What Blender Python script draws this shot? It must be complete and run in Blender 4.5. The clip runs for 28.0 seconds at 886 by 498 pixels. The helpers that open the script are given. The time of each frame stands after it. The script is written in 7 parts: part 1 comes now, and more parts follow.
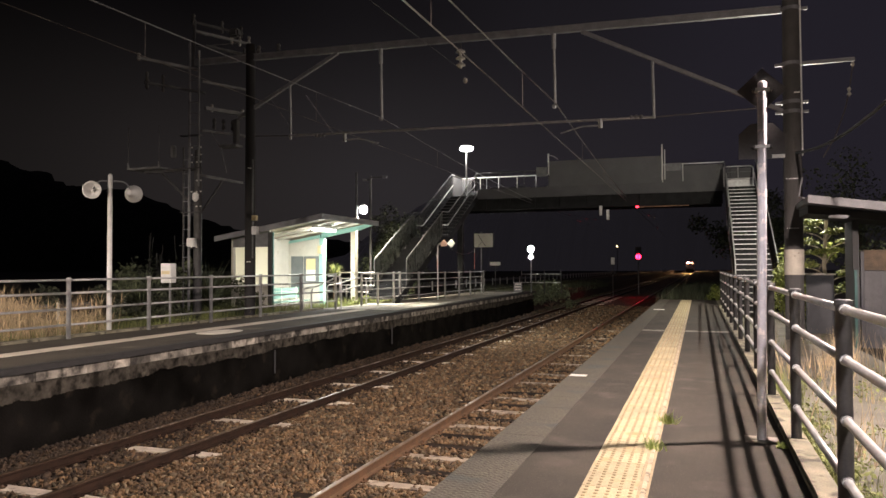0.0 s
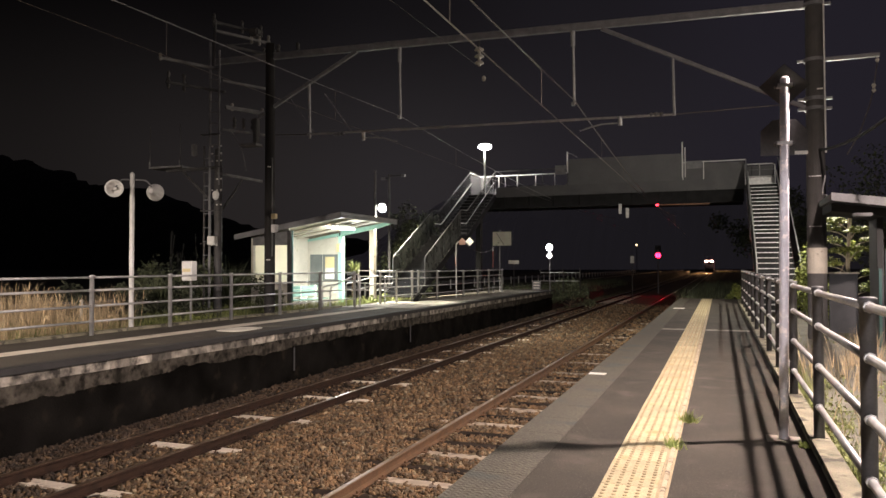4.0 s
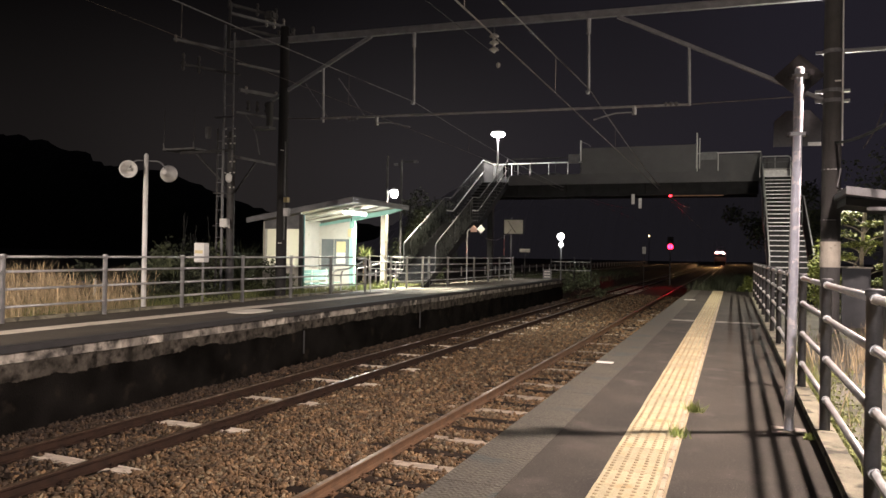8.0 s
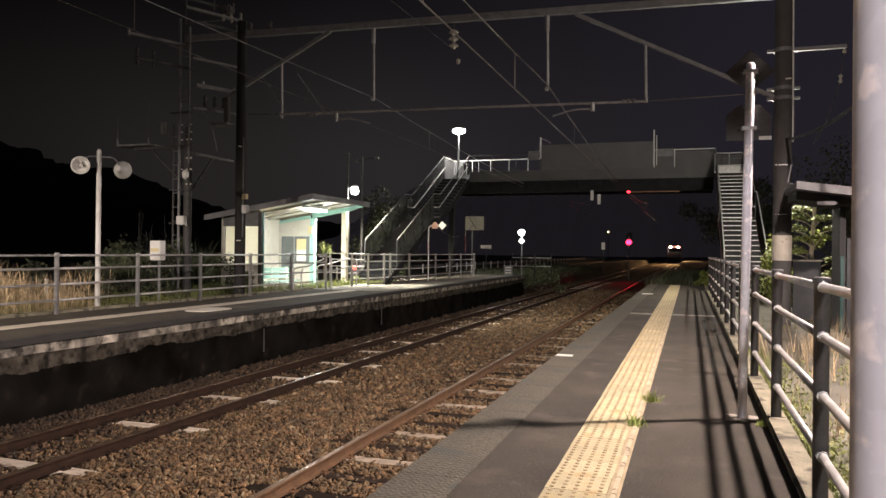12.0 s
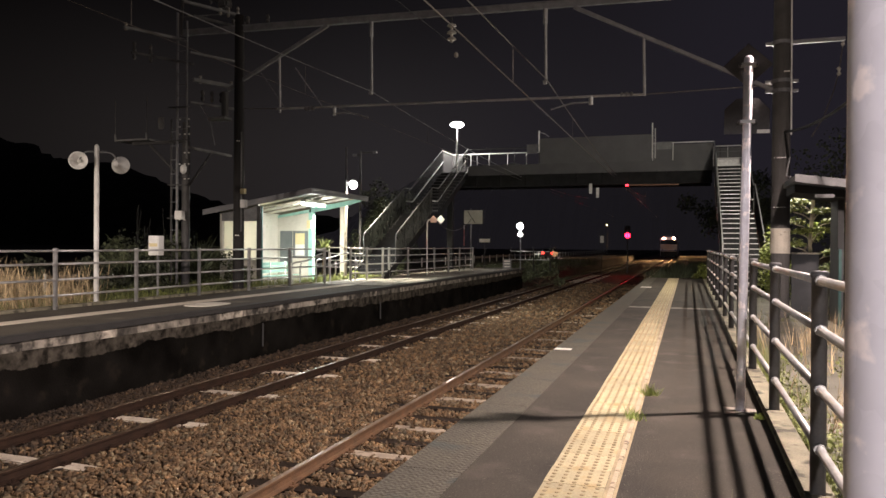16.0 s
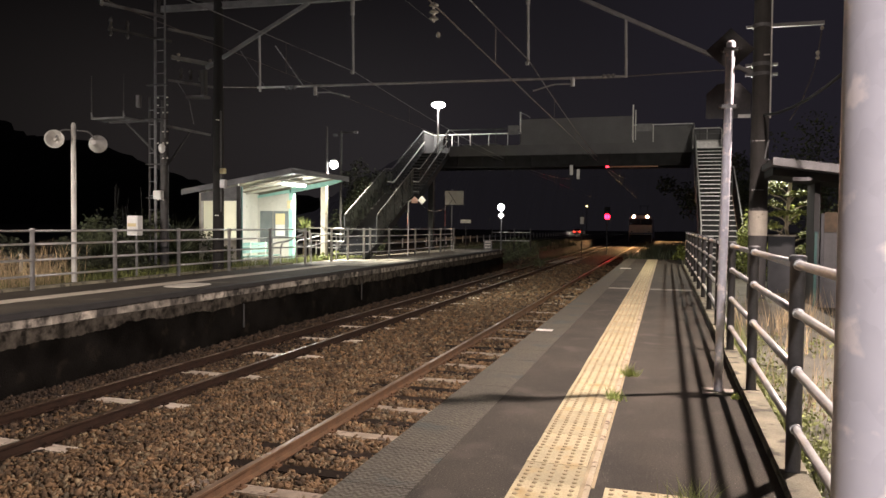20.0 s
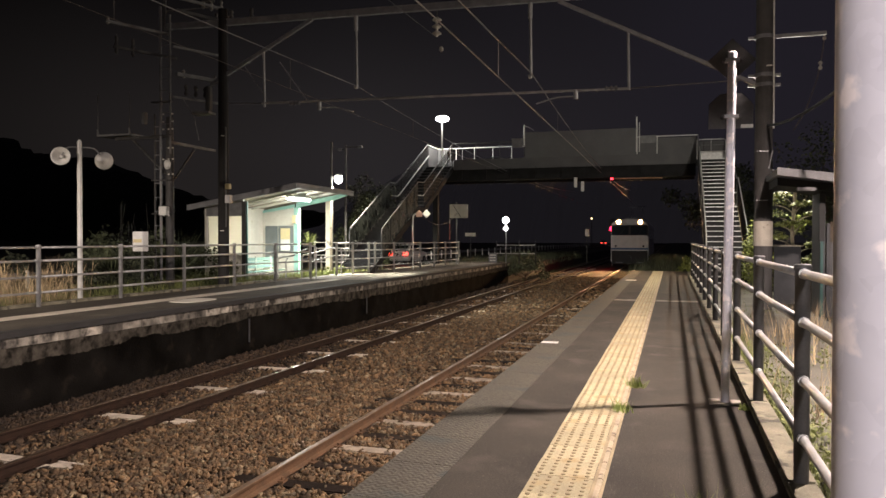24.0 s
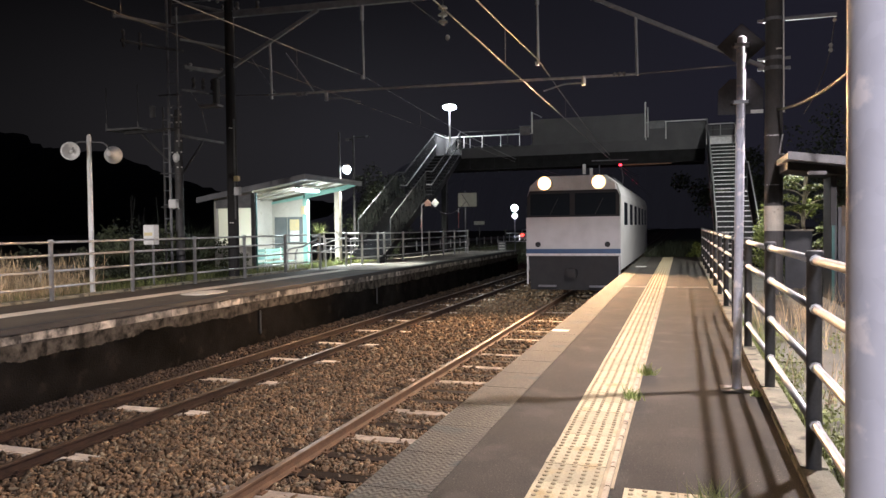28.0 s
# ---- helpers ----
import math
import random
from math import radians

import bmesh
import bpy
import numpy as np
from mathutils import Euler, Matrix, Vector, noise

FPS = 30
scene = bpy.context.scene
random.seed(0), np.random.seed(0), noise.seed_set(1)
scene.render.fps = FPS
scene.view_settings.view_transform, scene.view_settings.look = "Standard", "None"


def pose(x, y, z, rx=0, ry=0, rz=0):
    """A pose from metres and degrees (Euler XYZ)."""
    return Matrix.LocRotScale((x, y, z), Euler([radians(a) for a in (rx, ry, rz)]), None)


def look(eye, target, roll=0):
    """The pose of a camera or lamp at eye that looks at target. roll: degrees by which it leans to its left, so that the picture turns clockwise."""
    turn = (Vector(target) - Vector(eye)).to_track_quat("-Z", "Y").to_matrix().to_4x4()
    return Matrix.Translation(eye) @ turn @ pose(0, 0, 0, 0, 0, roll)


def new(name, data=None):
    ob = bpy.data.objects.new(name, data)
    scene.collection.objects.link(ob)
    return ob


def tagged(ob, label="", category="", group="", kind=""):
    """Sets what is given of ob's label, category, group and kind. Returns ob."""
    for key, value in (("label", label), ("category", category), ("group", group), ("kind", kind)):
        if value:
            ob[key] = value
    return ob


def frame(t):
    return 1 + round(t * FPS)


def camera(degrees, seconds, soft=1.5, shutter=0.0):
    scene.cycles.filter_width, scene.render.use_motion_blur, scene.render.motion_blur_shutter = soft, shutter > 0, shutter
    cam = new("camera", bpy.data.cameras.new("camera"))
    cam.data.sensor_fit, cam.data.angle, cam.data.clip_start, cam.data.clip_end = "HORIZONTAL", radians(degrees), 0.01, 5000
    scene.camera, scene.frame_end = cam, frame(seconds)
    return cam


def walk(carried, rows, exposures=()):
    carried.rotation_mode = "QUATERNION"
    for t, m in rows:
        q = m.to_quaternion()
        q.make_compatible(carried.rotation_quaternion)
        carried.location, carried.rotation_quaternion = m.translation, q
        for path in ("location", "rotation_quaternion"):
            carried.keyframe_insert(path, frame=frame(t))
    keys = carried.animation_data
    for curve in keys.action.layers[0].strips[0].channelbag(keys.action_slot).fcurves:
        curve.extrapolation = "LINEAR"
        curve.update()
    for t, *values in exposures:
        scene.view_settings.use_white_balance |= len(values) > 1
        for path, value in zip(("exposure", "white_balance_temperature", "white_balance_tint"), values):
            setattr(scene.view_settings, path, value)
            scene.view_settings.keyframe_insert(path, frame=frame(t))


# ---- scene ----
cam = camera(62.3, 28.0)
PATH = [
    (0, (0.371, 0.281, 1.332), (-0.289, 2.169, 1.382), -0.2),
    (0.5, (0.37, 0.28, 1.328), (-0.294, 2.166, 1.38), -0.1),
    (1, (0.369, 0.28, 1.326), (-0.3, 2.163, 1.381), -0.0),
    (1.5, (0.368, 0.28, 1.326), (-0.308, 2.161, 1.384), -0.1),
    (2, (0.369, 0.279, 1.326), (-0.317, 2.156, 1.39), -0.2),
    (2.5, (0.37, 0.277, 1.327), (-0.327, 2.151, 1.393), -0.2),
    (3, (0.368, 0.276, 1.328), (-0.336, 2.147, 1.391), -0.3),
    (3.5, (0.368, 0.277, 1.325), (-0.338, 2.147, 1.38), -0.2),
    (5.5, (0.375, 0.272, 1.318), (-0.345, 2.138, 1.341), 0.3),
    (6, (0.375, 0.272, 1.315), (-0.361, 2.132, 1.333), 0.6),
    (6.5, (0.374, 0.273, 1.313), (-0.373, 2.128, 1.329), 0.9),
    (7, (0.374, 0.273, 1.311), (-0.377, 2.126, 1.326), 1.1),
    (7.5, (0.383, 0.269, 1.309), (-0.365, 2.124, 1.323), 1.0),
    (8, (0.396, 0.264, 1.305), (-0.34, 2.123, 1.316), 1.0),
    (8.5, (0.403, 0.263, 1.301), (-0.316, 2.13, 1.308), 1.0),
    (9, (0.403, 0.268, 1.296), (-0.297, 2.141, 1.302), 1.0),
    (9.5, (0.402, 0.274, 1.288), (-0.28, 2.155, 1.293), 0.9),
    (10, (0.405, 0.278, 1.276), (-0.262, 2.163, 1.283), 0.9),
    (10.5, (0.409, 0.278, 1.275), (-0.249, 2.167, 1.284), 0.9),
    (11, (0.411, 0.277, 1.274), (-0.24, 2.168, 1.287), 0.9),
    (11.5, (0.413, 0.276, 1.274), (-0.233, 2.168, 1.289), 0.7),
    (12, (0.411, 0.272, 1.278), (-0.227, 2.167, 1.283), 0.6),
    (12.5, (0.412, 0.266, 1.283), (-0.214, 2.165, 1.266), 0.4),
    (14.5, (0.415, 0.246, 1.298), (-0.198, 2.149, 1.249), 0.2),
    (15, (0.412, 0.252, 1.292), (-0.211, 2.152, 1.26), 0.2),
    (15.5, (0.414, 0.263, 1.291), (-0.218, 2.161, 1.272), 0.3),
    (16, (0.414, 0.271, 1.285), (-0.221, 2.168, 1.273), 0.4),
    (16.5, (0.41, 0.271, 1.289), (-0.221, 2.169, 1.272), 0.4),
    (17, (0.404, 0.266, 1.289), (-0.217, 2.167, 1.26), 0.5),
    (17.5, (0.403, 0.258, 1.292), (-0.206, 2.163, 1.251), 0.6),
    (18, (0.401, 0.252, 1.296), (-0.196, 2.16, 1.244), 0.7),
    (18.5, (0.398, 0.245, 1.295), (-0.189, 2.157, 1.237), 0.6),
    (19, (0.397, 0.24, 1.297), (-0.185, 2.153, 1.233), 0.5),
    (19.5, (0.397, 0.237, 1.302), (-0.182, 2.15, 1.236), 0.5),
    (20, (0.394, 0.239, 1.301), (-0.189, 2.151, 1.236), 0.6),
    (20.5, (0.393, 0.244, 1.297), (-0.197, 2.154, 1.237), 0.6),
    (21, (0.396, 0.249, 1.298), (-0.205, 2.156, 1.242), 0.5),
    (21.5, (0.393, 0.252, 1.295), (-0.215, 2.156, 1.246), 0.5),
    (23.5, (0.4, 0.243, 1.291), (-0.199, 2.151, 1.261), 0.2),
    (24, (0.403, 0.24, 1.292), (-0.194, 2.149, 1.264), 0.1),
    (24.5, (0.402, 0.237, 1.292), (-0.198, 2.145, 1.264), -0.1),
    (25, (0.401, 0.236, 1.294), (-0.206, 2.141, 1.267), -0.3),
    (25.5, (0.402, 0.236, 1.294), (-0.213, 2.139, 1.268), -0.4),
    (26, (0.404, 0.236, 1.295), (-0.215, 2.138, 1.266), -0.4),
    (26.5, (0.407, 0.237, 1.291), (-0.212, 2.138, 1.256), -0.4),
    (27, (0.407, 0.234, 1.29), (-0.208, 2.137, 1.246), -0.5),
    (27.5, (0.404, 0.232, 1.295), (-0.209, 2.134, 1.244), -0.6),
    (28, (0.4, 0.229, 1.307), (-0.22, 2.129, 1.248), -0.7),
]
walk(cam, [(t, look(eye, target, roll)) for t, eye, target, roll in PATH], [(0, 0.45, 6250, 12), (4, 0.43, 6250, 12), (10, 0.38, 6250, 12), (16, 0.28, 6250, 12), (24, 0.21, 6250, 11), (26, 0.21, 6200, 11), (28, 0.22, 5450, 10)])

# ---- world and lights ----
world = bpy.data.worlds.new("night")
scene.world = world
world.use_nodes = True
wn = world.node_tree.nodes
wn["Background"].inputs["Strength"].default_value = 1.0
scene.view_settings.exposure = 0.0


def night_sky():
    """Town glow on low cloud: strongest above the station's lamps, darker overhead and over the hills."""
    l = world.node_tree.links
    co = wn.new("ShaderNodeTexCoord")
    sep = wn.new("ShaderNodeSeparateXYZ")
    l.new(co.outputs["Generated"], sep.inputs["Vector"])
    across = wn.new("ShaderNodeMapRange")
    across.inputs["From Min"].default_value, across.inputs["From Max"].default_value = -1.0, 1.0
    l.new(sep.outputs["X"], across.inputs["Value"])
    up = wn.new("ShaderNodeMapRange")
    up.interpolation_type = "SMOOTHSTEP"
    up.inputs["From Min"].default_value, up.inputs["From Max"].default_value = 0.10, 0.36
    l.new(sep.outputs["Z"], up.inputs["Value"])
    ramps = []
    for stops in (((0.10, 0.0072, 0.0060, 0.0055), (0.20, 0.0140, 0.0117, 0.0110), (0.31, 0.0182, 0.0157, 0.0161), (0.42, 0.0138, 0.0118, 0.0136), (0.55, 0.0122, 0.0104, 0.0140)),
                  ((0.10, 0.0008, 0.0007, 0.0007), (0.20, 0.0019, 0.0016, 0.0017), (0.31, 0.0048, 0.0041, 0.0045), (0.42, 0.0078, 0.0067, 0.0081), (0.55, 0.0110, 0.0094, 0.0128))):
        r = wn.new("ShaderNodeValToRGB")
        r.color_ramp.interpolation = "EASE"
        while len(r.color_ramp.elements) < len(stops):
            r.color_ramp.elements.new(0.5)
        for e, (at, *c) in zip(r.color_ramp.elements, stops):
            e.position, e.color = at, (*c, 1)
        l.new(across.outputs["Result"], r.inputs["Fac"])
        ramps.append(r)
    mix = wn.new("ShaderNodeMix")
    mix.data_type = "RGBA"
    l.new(up.outputs["Result"], mix.inputs["Factor"])
    l.new(ramps[0].outputs["Color"], mix.inputs["A"])
    l.new(ramps[1].outputs["Color"], mix.inputs["B"])
    l.new(mix.outputs["Result"], wn["Background"].inputs["Color"])


night_sky()


def lamp(name, kind, place, power, colour, size=0.1, target=None, spot=None):
    data = bpy.data.lights.new(name, kind)
    data.energy, data.color = power, colour
    if kind == "AREA":
        data.shape, data.size, data.size_y = "RECTANGLE", size[0], size[1]
    else:
        data.shadow_soft_size = size
    if spot:
        data.spot_size, data.spot_blend = radians(spot[0]), spot[1]
    ob = new(name, data)
    ob.matrix_world = look(place, target) if target else pose(*place)
    return ob


LAMP_NEAR = (3.05, 7.55, 5.6)
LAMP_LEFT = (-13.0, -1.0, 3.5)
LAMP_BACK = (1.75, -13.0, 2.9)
LAMP_STAIR = (3.0, 24.0, 4.3)
lamp("street_globe_near", "POINT", LAMP_NEAR, 720, (1.0, 0.82, 0.68), 0.12)
lamp("street_light_near", "SPOT", LAMP_NEAR, 3600, (1.0, 0.80, 0.71), 0.11, (LAMP_NEAR[0], LAMP_NEAR[1] + 0.001, 0), (172, 0.35))
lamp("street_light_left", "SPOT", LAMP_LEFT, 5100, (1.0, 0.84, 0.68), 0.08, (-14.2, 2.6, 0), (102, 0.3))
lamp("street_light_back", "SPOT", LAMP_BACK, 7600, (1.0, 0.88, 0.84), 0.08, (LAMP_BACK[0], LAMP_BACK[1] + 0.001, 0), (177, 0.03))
lamp("stair_light", "POINT", LAMP_STAIR, 1300, (1.0, 0.90, 0.74), 0.07)
LAMP_BRIDGE = (-10.95, 36.4, 7.40)
lamp("bridge_light", "POINT", (LAMP_BRIDGE[0], LAMP_BRIDGE[1], LAMP_BRIDGE[2] - 0.24), 600, (1.0, 0.93, 0.80), 0.12)
LAMP_SHELTER = (-12.65, 24.3, 2.655)
lamp("shelter_tube", "POINT", (-12.65, 24.3, 2.58), 105, (1.0, 0.98, 0.86), 0.10)
lamp("shelter_light", "AREA", LAMP_SHELTER, 200, (1.0, 0.99, 0.88), (1.2, 0.16), (LAMP_SHELTER[0], LAMP_SHELTER[1] + 0.001, 0))
LAMP_SIDE = (-12.54, 27.4, 3.66)
lamp("side_light", "SPOT", (LAMP_SIDE[0], LAMP_SIDE[1], LAMP_SIDE[2] - 0.24), 3600, (1.0, 0.90, 0.68), 0.09, (LAMP_SIDE[0], LAMP_SIDE[1] + 0.001, 0), (170, 0.3))
LAMP_FAR = (-8.0, 38.2, 2.28)
SIGNAL = (-4.78, 68.0, -1.2)
lamp("signal_light", "SPOT", (SIGNAL[0], SIGNAL[1] - 0.16, SIGNAL[2] + 3.42), 380, (1.0, 0.01, 0.02), 0.1, (SIGNAL[0] + 0.8, 30, -1.0), (70, 0.6))
lamp("far_light", "POINT", (LAMP_FAR[0], LAMP_FAR[1] - 0.08, LAMP_FAR[2] - 0.26), 45, (1.0, 0.97, 0.92), 0.09)


# ---- materials ----
def rgb(c, k=1.0):
    return (c[0] * k, c[1] * k, c[2] * k, 1)


def mat(name, a, b=None, scale=3.0, fine=40.0, rough=0.75, metal=0.0, bump=0.25, dist=0.01, spread=0.0, island=False, spots=None, spec=0.5, world=False, grain_range=(0.72, 1.28)):
    """Two-scale noise between colours a and b, with grain, bump and, by choice, variation per piece and stains."""
    m = bpy.data.materials.new(name)
    m.use_nodes = True
    t = m.node_tree
    n, l = t.nodes, t.links
    p = n["Principled BSDF"]
    b = b or tuple(v * 0.7 for v in a)
    where = n.new("ShaderNodeNewGeometry").outputs["Position"] if world else n.new("ShaderNodeTexCoord").outputs["Object"]
    big = n.new("ShaderNodeTexNoise")
    big.inputs["Scale"].default_value, big.inputs["Detail"].default_value = scale, 5
    small = n.new("ShaderNodeTexNoise")
    small.inputs["Scale"].default_value, small.inputs["Detail"].default_value = fine, 4
    l.new(where, big.inputs["Vector"])
    l.new(where, small.inputs["Vector"])
    ramp = n.new("ShaderNodeValToRGB")
    ramp.color_ramp.elements[0].position, ramp.color_ramp.elements[1].position = 0.33, 0.68
    ramp.color_ramp.elements[0].color, ramp.color_ramp.elements[1].color = rgb(b), rgb(a)
    l.new(big.outputs["Fac"], ramp.inputs["Fac"])
    grain = n.new("ShaderNodeMapRange")
    grain.inputs["To Min"].default_value, grain.inputs["To Max"].default_value = grain_range
    l.new(small.outputs["Fac"], grain.inputs["Value"])
    mul = n.new("ShaderNodeVectorMath")
    mul.operation = "SCALE"
    l.new(ramp.outputs["Color"], mul.inputs[0])
    l.new(grain.outputs["Result"], mul.inputs["Scale"])
    last = mul.outputs["Vector"]
    if spread:
        src = n.new("ShaderNodeNewGeometry").outputs["Random Per Island"] if island else n.new("ShaderNodeObjectInfo").outputs["Random"]
        vary = n.new("ShaderNodeMapRange")
        vary.inputs["To Min"].default_value, vary.inputs["To Max"].default_value = 1 - spread, 1 + spread
        l.new(src, vary.inputs["Value"])
        m2 = n.new("ShaderNodeVectorMath")
        m2.operation = "SCALE"
        l.new(last, m2.inputs[0])
        l.new(vary.outputs["Result"], m2.inputs["Scale"])
        last = m2.outputs["Vector"]
    if spots:
        colour, size, edge, *wide = spots
        st = n.new("ShaderNodeTexNoise")
        st.inputs["Scale"].default_value, st.inputs["Detail"].default_value = size, 7
        l.new(where, st.inputs["Vector"])
        sr = n.new("ShaderNodeMapRange")
        sr.inputs["From Min"].default_value, sr.inputs["From Max"].default_value = edge, edge + (wide[0] if wide else 0.08)
        l.new(st.outputs["Fac"], sr.inputs["Value"])
        mix = n.new("ShaderNodeMix")
        mix.data_type = "RGBA"
        l.new(sr.outputs["Result"], mix.inputs["Factor"])
        l.new(last, mix.inputs["A"])
        mix.inputs["B"].default_value = rgb(colour)
        last = mix.outputs["Result"]
    l.new(last, p.inputs["Base Color"])
    rr = n.new("ShaderNodeMapRange")
    rr.inputs["To Min"].default_value, rr.inputs["To Max"].default_value = max(0.05, rough - 0.12), min(1, rough + 0.12)
    l.new(big.outputs["Fac"], rr.inputs["Value"])
    l.new(rr.outputs["Result"], p.inputs["Roughness"])
    p.inputs["Metallic"].default_value = metal
    p.inputs["Specular IOR Level"].default_value = spec
    if bump:
        bp = n.new("ShaderNodeBump")
        bp.inputs["Strength"].default_value, bp.inputs["Distance"].default_value = bump, dist
        l.new(small.outputs["Fac"], bp.inputs["Height"])
        l.new(bp.outputs["Normal"], p.inputs["Normal"])
    return m


def glow(name, colour, strength, base=None):
    m = bpy.data.materials.new(name)
    m.use_nodes = True
    p = m.node_tree.nodes["Principled BSDF"]
    p.inputs["Base Color"].default_value = rgb(base or colour)
    p.inputs["Emission Color"].default_value = rgb(colour)
    p.inputs["Emission Strength"].default_value = strength
    return m


def speckled(m, colour, scale, edge):
    """Adds pale grains of aggregate to a material."""
    n, l = m.node_tree.nodes, m.node_tree.links
    p = n["Principled BSDF"]
    old = p.inputs["Base Color"].links[0].from_socket
    co = n.new("ShaderNodeNewGeometry")
    tex = n.new("ShaderNodeTexNoise")
    tex.inputs["Scale"].default_value, tex.inputs["Detail"].default_value = scale, 2
    l.new(co.outputs["Position"], tex.inputs["Vector"])
    rng = n.new("ShaderNodeMapRange")
    rng.inputs["From Min"].default_value, rng.inputs["From Max"].default_value = edge, edge + 0.06
    l.new(tex.outputs["Fac"], rng.inputs["Value"])
    mix = n.new("ShaderNodeMix")
    mix.data_type = "RGBA"
    l.new(rng.outputs["Result"], mix.inputs["Factor"])
    l.new(old, mix.inputs["A"])
    mix.inputs["B"].default_value = rgb(colour)
    l.new(mix.outputs["Result"], p.inputs["Base Color"])
    return m


def plain_glass(name, colour=(0.02, 0.025, 0.03), rough=0.06):
    m = bpy.data.materials.new(name)
    m.use_nodes = True
    p = m.node_tree.nodes["Principled BSDF"]
    p.inputs["Base Color"].default_value = rgb(colour)
    p.inputs["Roughness"].default_value = rough
    p.inputs["Coat Weight"].default_value = 0.5
    return m


def frosted(name, colour):
    """A thin pane that lets scattered light through."""
    m = bpy.data.materials.new(name)
    m.use_nodes = True
    n, l = m.node_tree.nodes, m.node_tree.links
    out = n["Material Output"]
    a, b, mix = n.new("ShaderNodeBsdfTranslucent"), n["Principled BSDF"], n.new("ShaderNodeMixShader")
    a.inputs["Color"].default_value = rgb(colour)
    b.inputs["Base Color"].default_value = rgb(colour, 0.8)
    b.inputs["Roughness"].default_value = 0.5
    mix.inputs["Fac"].default_value = 0.35
    l.new(a.outputs["BSDF"], mix.inputs[1])
    l.new(b.outputs["BSDF"], mix.inputs[2])
    l.new(mix.outputs["Shader"], out.inputs["Surface"])
    return m


def perforated(m, hole):
    """Turns a material into a fine mesh: the given share of it is open."""
    n, l = m.node_tree.nodes, m.node_tree.links
    gap, mix = n.new("ShaderNodeBsdfTransparent"), n.new("ShaderNodeMixShader")
    mix.inputs["Fac"].default_value = hole
    l.new(n["Principled BSDF"].outputs["BSDF"], mix.inputs[1])
    l.new(gap.outputs["BSDF"], mix.inputs[2])
    l.new(mix.outputs["Shader"], n["Material Output"].inputs["Surface"])
    return m


def spangled(m):
    """Adds the crystal flakes of hot-dip zinc to a material."""
    n, l = m.node_tree.nodes, m.node_tree.links
    p = n["Principled BSDF"]
    old = p.inputs["Base Color"].links[0].from_socket
    co = n.new("ShaderNodeTexCoord")
    wob = n.new("ShaderNodeTexNoise")
    wob.inputs["Scale"].default_value = 30
    l.new(co.outputs["Object"], wob.inputs["Vector"])
    add = n.new("ShaderNodeVectorMath")
    add.operation = "MULTIPLY_ADD"
    l.new(wob.outputs["Color"], add.inputs[0])
    add.inputs[1].default_value = (0.025, 0.025, 0.025)
    l.new(co.outputs["Object"], add.inputs[2])
    vor = n.new("ShaderNodeTexVoronoi")
    vor.inputs["Scale"].default_value = 34
    l.new(add.outputs["Vector"], vor.inputs["Vector"])
    sep = n.new("ShaderNodeSeparateColor")
    l.new(vor.outputs["Color"], sep.inputs["Color"])
    rng = n.new("ShaderNodeMapRange")
    rng.inputs["To Min"].default_value, rng.inputs["To Max"].default_value = 0.93, 1.04
    l.new(sep.outputs["Red"], rng.inputs["Value"])
    mul = n.new("ShaderNodeVectorMath")
    mul.operation = "SCALE"
    l.new(old, mul.inputs[0])
    l.new(rng.outputs["Result"], mul.inputs["Scale"])
    l.new(mul.outputs["Vector"], p.inputs["Base Color"])
    return m


M_FROST = frosted("frosted_window_pane", (0.93, 0.90, 0.80))
M_ASPHALT = mat("asphalt", (0.063, 0.0545, 0.042), (0.032, 0.0277, 0.0215), 1.3, 130, 0.9, bump=0.6, dist=0.005, spec=0.3, spots=((0.088, 0.075, 0.061), 2.3, 0.56, 0.2), grain_range=(-0.5, 2.5))
speckled(M_ASPHALT, (0.21, 0.185, 0.155), 95, 0.66)
M_PATH = mat("worn_path_concrete", (0.19, 0.178, 0.145), (0.11, 0.104, 0.082), 1.4, 70, 0.88, bump=0.4, spots=((0.08, 0.075, 0.05), 2.6, 0.55, 0.2), world=True)
M_STRIP = mat("pale_concrete_strip", (0.68, 0.61, 0.50), (0.49, 0.435, 0.355), 1.6, 70, 0.85, bump=0.3, spots=((0.22, 0.20, 0.16), 3.0, 0.62), world=True)
M_ASPHALT_FAR = mat("worn_asphalt", (0.098, 0.085, 0.067), (0.056, 0.048, 0.038), 1.1, 60, 0.9, bump=0.6, dist=0.008, spots=((0.135, 0.117, 0.093), 1.4, 0.62), spec=0.25, grain_range=(0.3, 1.7))
M_CONC = mat("concrete", (0.36, 0.33, 0.29), (0.19, 0.17, 0.14), 2.2, 70, 0.85, bump=0.5, dist=0.008, spots=((0.075, 0.07, 0.05), 4.0, 0.56), world=True, grain_range=(0.55, 1.4))
M_PALESURF = mat("pale_worn_surface", (0.36, 0.325, 0.27), (0.22, 0.20, 0.165), 1.2, 60, 0.88, bump=0.5, dist=0.006, spots=((0.08, 0.075, 0.06), 1.8, 0.58))
# Much darker than the coping above, with brown blotches.
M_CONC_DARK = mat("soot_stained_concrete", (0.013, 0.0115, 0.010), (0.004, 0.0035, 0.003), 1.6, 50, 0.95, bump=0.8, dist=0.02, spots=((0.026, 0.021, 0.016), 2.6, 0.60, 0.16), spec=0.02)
M_KERB = mat("mossy_kerb_concrete", (0.29, 0.262, 0.185), (0.14, 0.128, 0.085), 3.5, 80, 0.88, bump=0.6, dist=0.008, spots=((0.055, 0.050, 0.035), 5.0, 0.54), world=True, grain_range=(0.5, 1.4))
